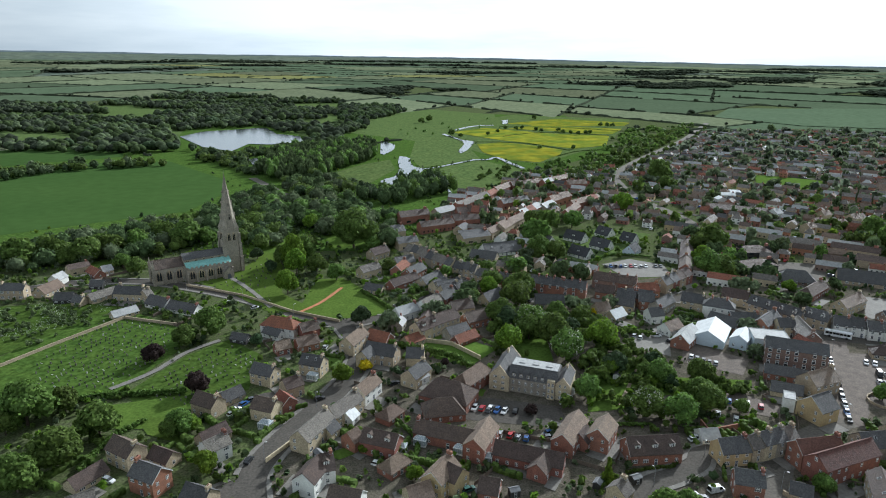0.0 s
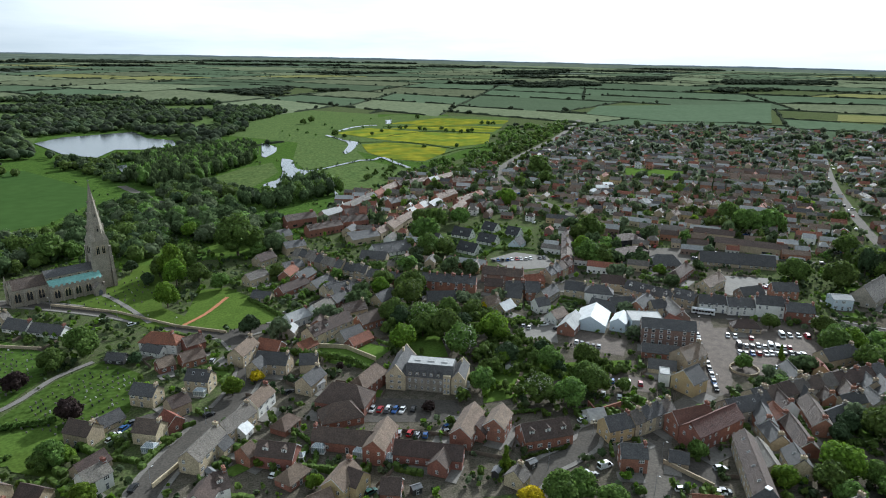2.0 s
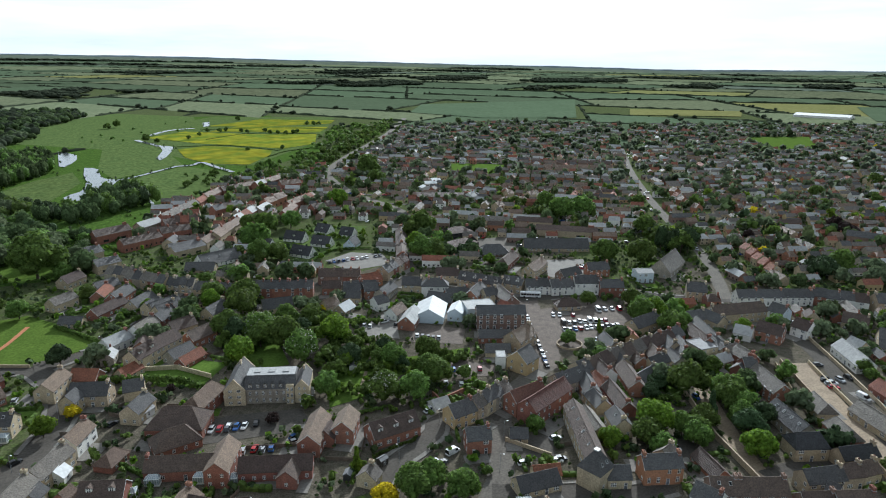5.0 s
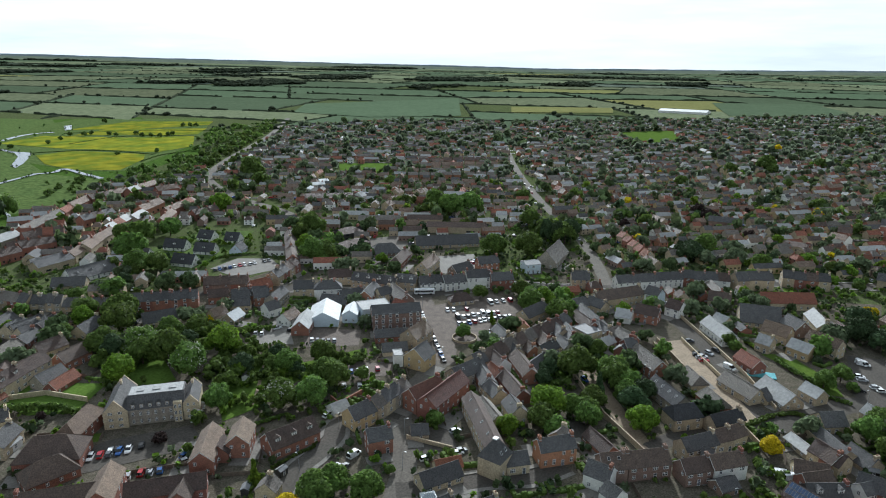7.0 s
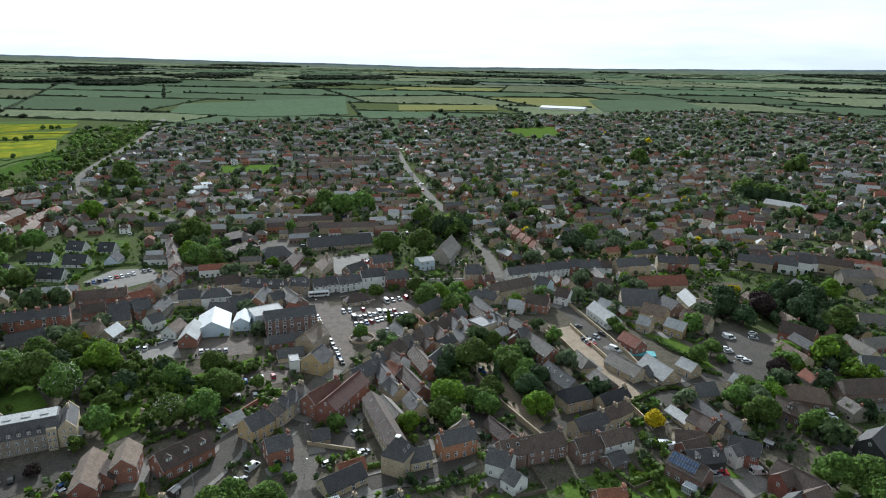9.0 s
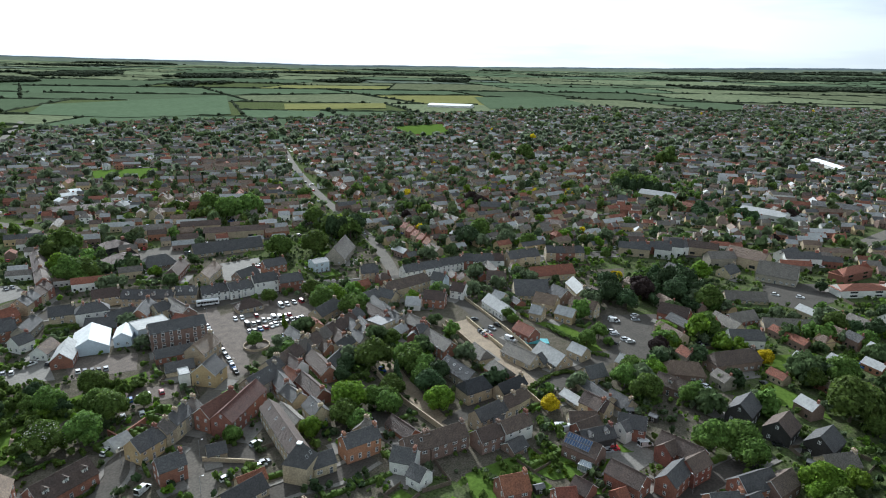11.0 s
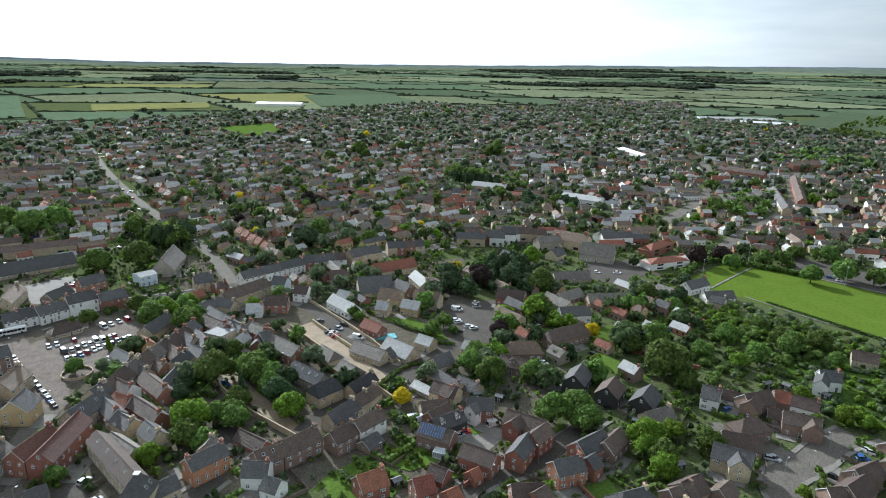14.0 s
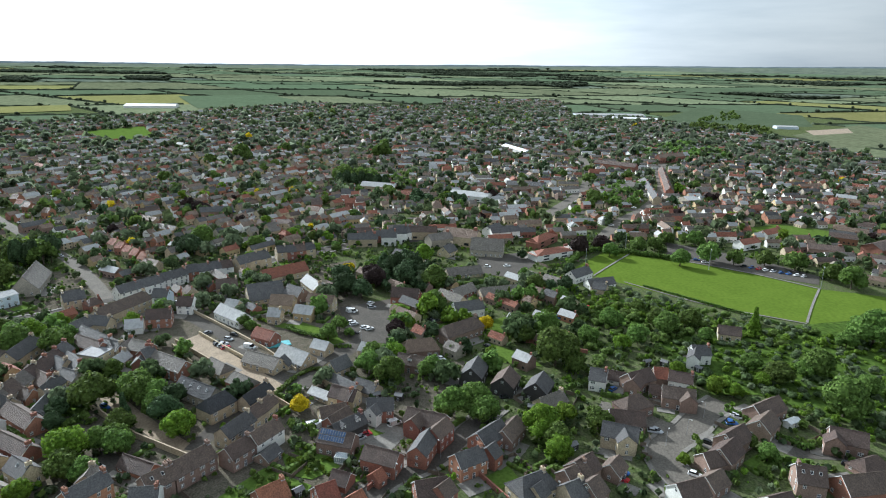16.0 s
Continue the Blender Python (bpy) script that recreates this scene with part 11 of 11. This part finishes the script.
# ---- parked cars ----
car_row(173.6, 241.6, 186, 236.1, 4, 85)
car_row(198.2, 237.5, 212.6, 233.8, 4, 85)
car_row(172.9, 230.7, 196.2, 224.9, 9, 80, skip=0)
car_row(168.4, 223.7, 197.5, 217.8, 11, 80, skip=0)
car_row(172.2, 207.2, 201.7, 210.3, 10, 80, skip=0)
car_row(162.9, 246, 140.6, 194, 10, 5)
car_row(96.7, 367.7, 132.8, 368.1, 12, 85)
car_row(7.6, 204.1, 23.5, 200.4, 6, 80)
car_row(15, 187.1, 29.3, 184, 5, 85)
car_row(235.7, 141.3, 232, 134, 3, 80)
car_row(439.2, -77, 409, -110.1, 7, 40)
car_row(417.3, -118.8, 403, -154.2, 9, 60)
car_row(227, 296, 238.6, 296.7, 4, 80)
car_row(209, 285.8, 225.2, 288, 4, 80)
car_row(217.9, 342.8, 232.4, 358.2, 3, 80)
car_row(191.4, 359.9, 185.3, 334.1, 4, 60)
car_row(490.6, 552.7, 411.4, 430.3, 7, 5)
car_row(615, 713.6, 518.8, 585, 5, 5)
car_row(362.4, 354.9, 327.4, 292.1, 5, 5)
car(-73, 200.5, 41, 'white')
car(-73.3, 198, 50, 'white')
car(-71.3, 204.6, 61, 'blue')
car(-69, 207.8, 32, 'grey')
car(-98, 160.7, -20, 'white')
car(-59.7, 171, 77, 'black')
car(-50.5, 252.3, 82, 'silver')
car(-40.5, 248.8, -22, 'silver')
car(-44.9, 208.7, 30, 'black')
car(-53.1, 233.5, 13, 'grey')
car(-18.3, 220.6, 40, 'black')
car(7.9, 157.8, 30, 'green')
car(36.1, 187.7, 31, 'blue')
car(35.6, 184.7, 9, 'silver')
car(-108.6, 304, 61, 'white')
car(-93.5, 296.9, 26, 'white')
car(83.2, 184.3, 16, 'white')
car(79.8, 158.3, 17, 'white', 'van')
car(71.9, 156, 21, 'silver')
car(74.3, 154.5, 24, 'grey')
car(-55.6, 275.7, 20, 'black')
car(-19.6, 169.3, -26, 'white')
car(185, 67, -60, 'white')
car(189.9, 49.7, -18, 'white', 'van')
car(180.8, 56.7, -50, 'red')
car(178.5, 57.8, -47, 'silver')
car(165.8, 57.1, -22, 'black')
car(164.5, 54.3, -21, 'silver')
car(204, -38.9, -95, 'silver')
car(176.4, -21.6, -116, 'silver')
car(174.3, -25.3, -116, 'red')
car(181.3, -48.3, -112, 'white')
car(220.3, -70.8, -108, 'white')
car(215.4, -66.8, -77, 'blue')
car(200.5, -56, -119, 'black')
car(253.7, 66.1, -11, 'white')
car(282.9, 52.9, -29, 'grey')
car(283.9, 48.6, -30, 'grey')
car(183, 73.6, -26, 'white', 'van')
car(285.2, 96.4, -101, 'white', 'van')
car(298.1, 90, -31, 'white')
car(177.9, 151.9, -111, 'blue')
car(146.6, 130.5, -93, 'white')
car(197, -97.6, -115, 'black')
car(312.5, 95.4, -37, 'white')
car(218.6, 13.3, -61, 'grey')
car(375.6, 38.4, -100, 'white')
car(379.9, 26.6, -75, 'white')

car(19.3, 203.2, 74, 'black')
car(22.4, 202.4, 73, 'black')
car(26.0, 201.1, 72, 'black')
car(17.3, 203.0, 75, 'white')
car(22.9, 185.9, 62, 'red')
car(25.3, 184.6, 62, 'silver')
car(27.9, 184.6, 61, 'black')
car(86.7, 266.4, 66, 'silver')
car(88.9, 264.5, 66, 'white')
car(97.0, 266.6, 0, 'white')
car(101.8, 269.0, 0, 'white')
car(101.3, 261.4, 38, 'black')
car(97.3, 143.8, -14, 'white')
car(107.2, 140.6, -17, 'white')
car(109.0, 141.0, -17, 'grey')
car(114.2, 151.2, -7, 'silver')
car(88.3, 216.6, 62, 'black')
car(91.4, 216.3, 62, 'silver')
car(84.7, 184.9, -14, 'white')
car(221.1, -69.9, -127, 'white')
car(215.7, -66.8, -127, 'blue')
car(177.9, -26.4, -118, 'blue')
car(174.5, -26.0, -118, 'red')
car(204.5, -40.0, -126, 'silver')
car(231.7, -27.1, -36, 'blue')
car(216.2, 13.3, -66, 'black')
car(285.2, 95.6, -61, 'white', 'van')
car(292.8, 87.8, -63, 'silver')
car(271.9, 91.6, -56, 'white')
car(267.2, 83.9, -42, 'silver')
car(266.1, 81.0, -43, 'white')
car(259.5, 86.3, -51, 'black')
car(260.7, 88.9, -51, 'silver')
car(182.5, 75.9, -47, 'white', 'van')
car(185.3, 71.8, -38, 'white')
car(181.4, 57.1, -12, 'red')
car(180.0, 58.0, -12, 'silver')
car(189.5, 49.0, -45, 'white', 'van')
car(245.7, 138.1, -100, 'black')
car(240.8, 138.3, -100, 'silver')
car(235.3, 125.6, -91, 'white', 'van')
car(247.4, 128.7, -32, 'white')
car(244.9, 150.8, -28, 'grey')

# ---- cemetery stones, pitch furniture ----
headstones([(-157.3, 214.4), (-165.1, 237.6), (-160.7, 278.8), (-148.1, 285.9), (-123.7, 269.6), (-116.5, 249.0), (-123.7, 214.9)], 62, 3)
headstones([(-113.3, 210.8), (-105.2, 238.6), (-94.7, 256.2), (-77.0, 241.6), (-76.4, 219.9), (-91.5, 203.1)], 62, 4)
headstones([(-136.7, 332.1), (-117.4, 344.9), (-107.9, 383.1), (-95.8, 355.5), (-86.8, 301.9), (-117.1, 324.4)], 62, 5, 4.0, 5.0)
mast(431.5, -48.8, 13)
mast(382, -153.9, 13)
mast(404.4, -97.2, 13)
mast(384.9, -20.9, 13)

# ---- garden rooms, sheds, lamps and other small things ----
conservatory(-6.8, 181, -19.8)
conservatory(6.1, 176.3, -22.9)
conservatory(13.7, 172.1, -17.2)
conservatory(-59.5, 189.8, -16.8)
conservatory(-13.3, 177, -11.3)
conservatory(-36.1, 193.4, 48)
conservatory(-50.3, 224.3, -17.5)
conservatory(165.4, 59.6, -89.5)
conservatory(185.2, 11.9, -96.1)
conservatory(172.5, 16.2, -120)
conservatory(86.6, 126.7, -20)
shed(68.8, 226.7, 60, L=3.4, W=2.8, roof='slate', wall='white', label='small white garden house with a slate roof')
shed(45.7, 159.7, 56.1)
shed(20.8, 155.9, 17.2)
shed(57.4, 162.1, 23.3)
shed(147.2, 66.5, -35.3)
shed(206.4, 51.8, -95.6)
shed(255.6, -63.2, -125.9)
shed(187.7, -11.3, -50.7)
shed(172.6, 84.7, -20.8)
shed(-38.6, 173.2, -51.8)
shed(11.1, 154.8, -15.2)
shed(209, 3, -94.7)
shed(258.1, -49.9, -122.3)
shed(257, -42.9, -59.1)
shed(250.1, 40.3, -98.5)
shed(-92.2, 261.8, -16.5)
shed(205.4, 60.2, -58.4)
shed(218.9, -87.5, -51.4, 6, 3, 'white', 'white', 'white caravan beside a house')
cover(240.5, 115.7, -53.4, 12, 5)
street_lamp(-55.1, 171.6, 36)
street_lamp(-45.1, 203.8, 320)
street_lamp(-35.1, 232.2, 76)
street_lamp(-72.1, 287.3, 40)
street_lamp(-102.7, 307.1, 130)
street_lamp(-138.3, 324, 150)
street_lamp(99.2, 159.3, 332)
street_lamp(88.8, 144, 304)
street_lamp(141.7, 196.3, 102)
street_lamp(167.5, 251.4, 196)
street_lamp(83.1, 175.6, 240)
street_lamp(62.3, 160.4, 110)
street_lamp(196.1, -41.7, 326)
street_lamp(204.7, -49.8, 225)
street_lamp(217.6, -57.8, 75)
street_lamp(159.9, 41.1, 220)
street_lamp(173.4, 29.9, 60)
street_lamp(224.6, 251.2, 180)
street_lamp(319.6, 194.6, 40)
street_lamp(-22.9, 288.2, 220)
street_lamp(250.7, 80.1, 160)
bus(179.1, 267.2, -30.2)
wall_line([(162.4 + 5.5 * math.cos(i * math.tau / 14), 209.6 + 5.5 * math.sin(i * math.tau / 14)) for i in range(15)], 0.9, WALL["stone"], label="round stone planter wall about a tree")
thicket([(969.5, -97.3), (1094.6, -188.2), (1026.6, -250.4), (925.8, -220.1), (896.6, -105.6)], 62, 60, 4, 7, 'green', shape='full', tufts=60)
thicket([(1732.5, -331.1), (2045.8, -499.4), (1771.3, -448.1), (1563.6, -312.5)], 63, 30, 4, 7, 'green', shape='full', tufts=50)
thicket([(345.4, 127.3), (410.8, 96.9), (362.6, 83.1), (313.0, 108.3)], 71, 60, 1.5, 3.2, 'green', tufts=110, size=0.2)
thicket([(358.4, 107.4), (394.7, 84.5), (321.2, 64.8), (301.4, 80.5)], 72, 26, 3, 5.5, 'dark', tufts=140, size=0.18)
thicket([(343.8, -8.6), (343.6, -27.1), (319.9, -78.7), (301.7, -117.6), (303.3, -151.9), (286.3, -144.6), (298.3, -74.4), (315.3, -20.0)], 73, 120, 1.3, 2.8, 'bright', tufts=60, size=0.13, lobes=4, tall=0.75, shape='full', fine=True)
thicket([(339.2, -14.7), (314.8, -74.9), (299.3, -111.9), (285.6, -107.6), (292.9, -70.8), (309.4, -17.0)], 74, 60, 1.5, 3.2, 'green', tufts=60, size=0.13, lobes=4, tall=0.75, shape='full', fine=True)
parsley([(-233.8, 291.6), (-205.5, 299.6), (-169.8, 296.5), (-166.2, 284.2), (-180.8, 259.4), (-194.8, 237.2)], 4, 1300)
parsley([(-208.8, 295.7), (-168.9, 300.3), (-160.6, 289.3), (-184.5, 278.4)], 5, 250)
thicket([(132.9, 672.1), (199.3, 807.9), (312.2, 1010.4), (475.6, 1219.0), (467.6, 1153.3), (286.9, 848.4), (192.9, 676.7), (139.8, 605.9)], 83, 130, 2.5, 5.5, 'green', shape='full', tufts=60, lobes=5, size=0.28)
thicket([(134.7, 680.9), (201.9, 818.6), (316.3, 1023.7), (481.8, 1235.0), (473.7, 1168.5), (290.7, 859.6), (195.4, 685.6), (141.6, 613.8)], 84, 60, 2, 4, 'pale', shape='full', tufts=60, lobes=5, size=0.28)
tree(108.4, 1151.1, 4.6)
tree(126.6, 1142.9, 4.6)
tree(139.8, 1153.2, 4.6)
tree(160.6, 1135.9, 4.5)
tree(167.9, 1118.2, 4.5)
tree(199, 1129.2, 4.5)
tree(200.7, 1094.2, 4.4)
tree(210.1, 1077.9, 4.3)
tree(221.8, 1070.4, 4.3)
tree(235.9, 1079.5, 4.3)
tree(247.2, 1097, 4.4)
tree(294.9, 1223.4, 4.9)
tree(301.7, 1203.2, 4.8)
tree(315, 1214.4, 4.8)
tree(180.7, 896.1, 3.6)
tree(133.9, 899.5, 3.6)
tree(187, 1355.7, 5.4)
tree(91, 1095.9, 4.4)
tree(72.5, 1061.4, 4.2)
tree(262.1, 1003.9, 4)

# ---- the rest of the town ----
# open yards and glades
GREENS.append([(47.8, 337.6), (83.5, 341.4), (93.8, 367.0), (136.0, 354.5), (109.5, 289.3), (83.9, 300.3), (72.5, 303.1), (53.3, 309.7)])
h = house(85.1, 315.5, -17.9, 9.8, 7.0, 7.0, 'brick', 'brown', chim='n')
h = house(93.2, 304.2, -25.1, 8.5, 8.5, 8.0, 'stone', 'slate', chim='n')
h = house(102.0, 301.6, -8.7, 7.3, 7.5, 8.0, 'brick', 'slate', chim='n')
h = house(90.8, 298.4, -26.8, 9.3, 6.0, 6.0, 'stone', 'slate', chim='n')
GREENS.append([(174.5, 263.9), (211.0, 249.7), (218.3, 226.6), (187.7, 204.0), (169.5, 199.0), (152.9, 196.0), (141.9, 197.1), (162.6, 234.5)])
GREENS.append([(64.4, 431.3), (89.5, 470.5), (119.8, 483.0), (156.5, 452.8), (138.4, 399.6), (115.2, 346.3), (90.3, 360.2), (70.6, 374.6), (59.1, 396.3)])
patch('lawn', [(63.8, 420.7), (85.8, 440.3), (114.7, 462.2), (149.1, 443.3), (112.7, 393.7), (94.3, 379.0), (86.4, 376.9), (68.3, 388.5)], MEADOW, 0.1925, 'garden lawns between the chalets', 'ground')
h = house(91.2, 425.1, -44.4, 14.7, 8.6, 7, 'white', 'dark_slate', pitch=1.08, chim='n', dorm=1, label='white chalet with a steep dark slate roof')
h = house(104.5, 406.2, -45.0, 13.4, 8.6, 7, 'white', 'dark_slate', pitch=1.08, chim='n', dorm=1, label='white chalet with a steep dark slate roof')
h = house(114.3, 437.2, -53.5, 11.4, 8.6, 7, 'white', 'dark_slate', pitch=1.08, chim='n', dorm=1, label='white chalet with a steep dark slate roof')
h = house(127.2, 422.0, -47.0, 10.1, 8.6, 7, 'white', 'dark_slate', pitch=1.08, chim='n', dorm=1, label='white chalet with a steep dark slate roof')
h = house(87.1, 388.0, -48.4, 14.2, 8.6, 7, 'white', 'dark_slate', pitch=1.08, chim='n', dorm=1, label='white chalet with a steep dark slate roof')
h = house(69.0, 414.4, -51.9, 10.5, 8.6, 7, 'white', 'slate', pitch=1.08, chim='n', dorm=1, label='white chalet with a steep dark slate roof')
h = house(122.1, 396.9, 51.3, 10.9, 8.0, 6.5, 'blue', 'dark_slate', pitch=1.0, chim='n', label='pale chalet with a steep slate roof')
tree(72.9, 390.8, 5.6, 'bright')
tree(59.6, 381.6, 4.8, 'green')
tree(61.2, 365.7, 3.6, 'pale')
tree(50.2, 369.8, 4.2, 'dark')
tree(95.8, 377.8, 2.2, 'bright')
tree(110.8, 386.7, 2.2, 'green')
tree(130.8, 402.7, 3.0, 'green')
tree(102.7, 435.8, 2.0, 'bright')
tree(118.2, 424.6, 1.8, 'green')
hedge([(89.5, 374.3), (99.2, 385.5), (111.2, 392.0), (131.8, 386.5)], 1.6, 1.8, 'green')
GREENS.append([(234.4, 168.3), (262.1, 178.6), (269.7, 174.1), (248.4, 136.5), (251.1, 130.9), (267.5, 121.7), (267.0, 103.1), (296.9, 105.7), (333.2, 88.1), (286.3, 71.8), (250.9, 70.5), (204.9, 92.9), (201.1, 114.0), (216.9, 139.2)])
GREENS.append([(65.9, 250.0), (74.3, 255.8), (77.2, 240.2), (84.3, 232.8), (79.2, 220.4), (64.0, 205.0), (56.7, 204.4), (58.5, 222.2)])
GREENS.append([(36.8, 257.4), (46.6, 254.7), (46.0, 237.4), (35.7, 239.6)])
patch('lawn', [(259.4, 125.4), (268.9, 118.9), (258.7, 95.8), (249.6, 87.6), (246.0, 92.0), (255.7, 109.2)], GRASS, 0.1845, 'rough grass bank beside the lane', 'ground')
patch('path', [(63.9, 206.6), (64.4, 206.1), (71.6, 218.7), (78.7, 233.9), (78.1, 234.5), (71.1, 220.8)], GRAVEL, 0.1885, 'trodden garden path', 'ground')
wall_line([(243.0, 153.8), (232.6, 136.7), (219.8, 114.8)], 1.6, WALL['stone'])
wall_line([(266.8, 171.4), (248.8, 141.1), (235.1, 119.0), (218.8, 97.4)], 1.5, WALL['stone'])
wall_line([(228.9, 158.3), (215.2, 140.6)], 1.6, WALL['stone'])
hedge([(257.6, 117.4), (252.7, 105.2), (251.7, 95.0)], 2.4, 2.2, 'green')
hedge([(265.7, 137.0), (262.1, 128.0)], 2.0, 1.8, 'bright')
hedge([(243.8, 90.1), (245.8, 83.4)], 1.8, 1.6, 'green')
hedge([(72.8, 228.4), (78.5, 224.5)], 0.9, 0.8, 'green', label='low clipped kitchen garden hedge')
hedge([(71.9, 226.2), (77.6, 222.4)], 0.9, 0.8, 'green', label='low clipped kitchen garden hedge')
hedge([(71.2, 224.1), (76.8, 220.3)], 0.9, 0.8, 'green', label='low clipped kitchen garden hedge')
tree(75.6, 227.0, 1.6, 'dark')
tree(256.2, 87.7, 2.6)
tree(31.3, 199.4, 2.4, 'purple')
tree(66.4, 230.4, 4.2, 'bright')
tree(252.0, 133.4, 3.2)
car(104.8, 245.7, 66, 'white')
car(106.7, 244.1, 66, 'grey')
car(108.7, 242.4, 66, 'black')
car(110.5, 240.8, 66, 'black')
car(112.7, 239.6, 66, 'silver')
car(105.1, 209.1, 66, 'blue')
car(107.9, 207.9, 66, 'silver')
car(111.1, 207.5, 66, 'white')
car(115.1, 205.3, 66, 'red')
car(97.4, 200.0, 66, 'silver')
car(102.4, 196.8, 66, 'white')
car(236.6, 141.1, -45, 'black')
car(235.5, 138.0, -45, 'silver')
car(269.8, 93.3, -45, 'white')
car(269.8, 89.7, -45, 'silver')
car(267.2, 83.6, -45, 'white')
marquee(45.0, 207.6, -20)
marquee(48.0, 215.7, -20)

wr = random.Random(31)
plot = [(63.8, 420.7), (85.8, 440.3), (116.9, 469.9), (154.8, 448.3), (134.8, 394.7), (112.7, 393.7), (94.3, 379.0), (85.6, 373.8), (67.6, 385.4)]
beds = {"green": [], "bright": [], "dark": []}
for _ in range(900):
    p = wr.uniform(55, 140), wr.uniform(360, 480)
    if inside(p, plot) and not any(math.hypot(p[0] - q[0], p[1] - q[1]) < q[2] + 0.5 for q in PLACED):
        beds[wr.choice(("green", "green", "bright", "dark"))].append((*p, wr.choice((0.6, 0.8, 1.1, 1.6, 2.3))))
for k, v in beds.items():
    woods("garden_shrubs", v[:45], k, 60, 4, 0.28, "%s shrubs in the gardens of the chalets" % k, category="shrubs")

estate([(27.2, 648.4), (172.3, 718.8), (237.9, 750.7), (452.5, 1121.3), (686.2, 1131.9), (856.0, 1003.3), (647.1, 742.2), (400.1, 433.7), (344.8, 349.8), (336.7, 323.4), (210.4, 334.3), (147.1, 333.1), (105.4, 347.8), (44.1, 364.8), (-1.8, 502.5)], -29, seed=1, deep=31, gap=9.5, trees=1.4)
estate([(875.9, 993.2), (1826.5, 679.4), (912.3, 328.5), (732.8, 460.8), (493.6, 527.6), (630.2, 712.4)], -29, seed=2, deep=33, gap=10, trees=1.5, keep=0.8)
estate([(493.6, 527.6), (732.8, 460.8), (912.3, 328.5), (411.3, 136.2), (356.8, 196.9), (287.5, 241.9), (340.3, 321.2), (430.9, 447.4)], -17, seed=12, deep=28, gap=9.5, trees=1.2, keep=0.85)
estate([(1702.1, 631.0), (2053.1, 11.6), (1590.4, -37.5), (1426.2, -159.5), (1166.3, -242.5), (1048.0, -312.5), (995.6, -387.4), (760.0, -301.5), (719.3, -141.4), (644.8, 21.6), (564.8, 196.6)], -80, seed=3, deep=33, gap=10, trees=1.5, keep=0.8)
estate([(940.9, -366.5), (873.5, -399.7), (770.9, -508.6), (352.2, -248.1), (391.9, -191.8), (490.8, -203.3)], -105, seed=7, deep=30, gap=10.5, trees=1.7, roofs=('brown', 'brown', 'slate', 'tan', 'red'))
estate([(444.7, -31.9), (532.0, -67.8), (541.2, -144.3), (467.2, -200.2), (422.2, -179.7), (462.1, -136.7), (471.3, -89.1)], -69, seed=8, deep=23, gap=10.5, keep=0.85, trees=1.1)
estate([(564.8, 196.6), (644.8, 21.6), (719.3, -141.4), (760.0, -301.5), (516.4, -212.7), (532.0, -109.4), (470.5, -45.1), (439.3, 11.1), (397.0, 131.5)], -61, seed=9, deep=25, gap=10.5, keep=0.9, trees=1.0)
estate([(211.9, 227.0), (228.0, 158.6), (310.7, 211.7), (342.2, 88.2), (366.9, -8.6), (330.1, -20.4), (243.4, -4.0), (206.2, 53.1), (188.8, 111.2), (171.5, 188.0)], -126, seed=4, deep=22, gap=10, keep=0.5, trees=1.2)
estate([(-5.7, 376.9), (106.7, 323.9), (180.4, 298.9), (248.1, 231.3), (274.4, 214.1), (196.7, 149.7), (158.5, 175.3), (145.3, 241.1), (57.6, 299.2), (-8.6, 287.2)], -27, seed=5, deep=24, gap=11, keep=0.7, trees=1.3)
estate([(-38.0, 278.3), (41.7, 392.0), (106.1, 420.7), (121.9, 311.6), (33.8, 309.8), (-5.7, 253.6)], 60, seed=6, deep=26, gap=13, keep=0.5, trees=1.5)
estate([(1629.3, -8.7), (1680.2, -188.7), (1454.8, -304.2), (1236.0, -403.7), (1012.7, -460.6), (781.0, -360.6), (904.8, -300.7), (1104.0, -190.7), (1352.0, -8.7)], -100, seed=21, deep=30, gap=9, trees=1.4, walls=("brick", "orange", "stone", "white"), roofs=("red", "tan", "brown", "stone"))
estate([(2270.0, 410.1), (2368.7, 11.2), (1885.4, -8.7), (1660.2, 5.2), (1802.8, 325.2)], -95, seed=22, deep=26, gap=9, trees=0.5, walls=("white", "white", "stone", "grey"), roofs=("light", "stone", "slate"))
for k, v in TREE_SPOTS.items():
    for near, (tufts, lobes, size) in ((True, (200, 12, 0.15)), (False, (16, 3, 0.42))):
        v2 = [p for p in v if (math.hypot(p[0], p[1]) < 460) == near]
        if v2:
            woods("garden_trees", v2, k, tufts, lobes, size, "many small %s garden trees between houses" % k)
for k, v in ((k, v) for k, v in TOWN_TREES.items() if v):
    woods("town_trees", v, k, 420, 18, 0.14, "tall %s trees among the far houses" % k, far=(12, 160, 0.2))
finish_far_houses()
aprons(3, 420)
gardens(9, 7500, 140, 480)
gardens(10, 2200, 480, 800)
finish_far_cars()
finish_streets()
finish_pavements()

# ---- farmland ----
spots, wood = farmland(5, ((-16000, 500), (0, -16000), (17000, 1000), (1500, 17000)), 330, {"pasture": 6, "wheat": 7, "hay": 0.7})
# haze-pale crowns; the woods are also flattened to look lighter
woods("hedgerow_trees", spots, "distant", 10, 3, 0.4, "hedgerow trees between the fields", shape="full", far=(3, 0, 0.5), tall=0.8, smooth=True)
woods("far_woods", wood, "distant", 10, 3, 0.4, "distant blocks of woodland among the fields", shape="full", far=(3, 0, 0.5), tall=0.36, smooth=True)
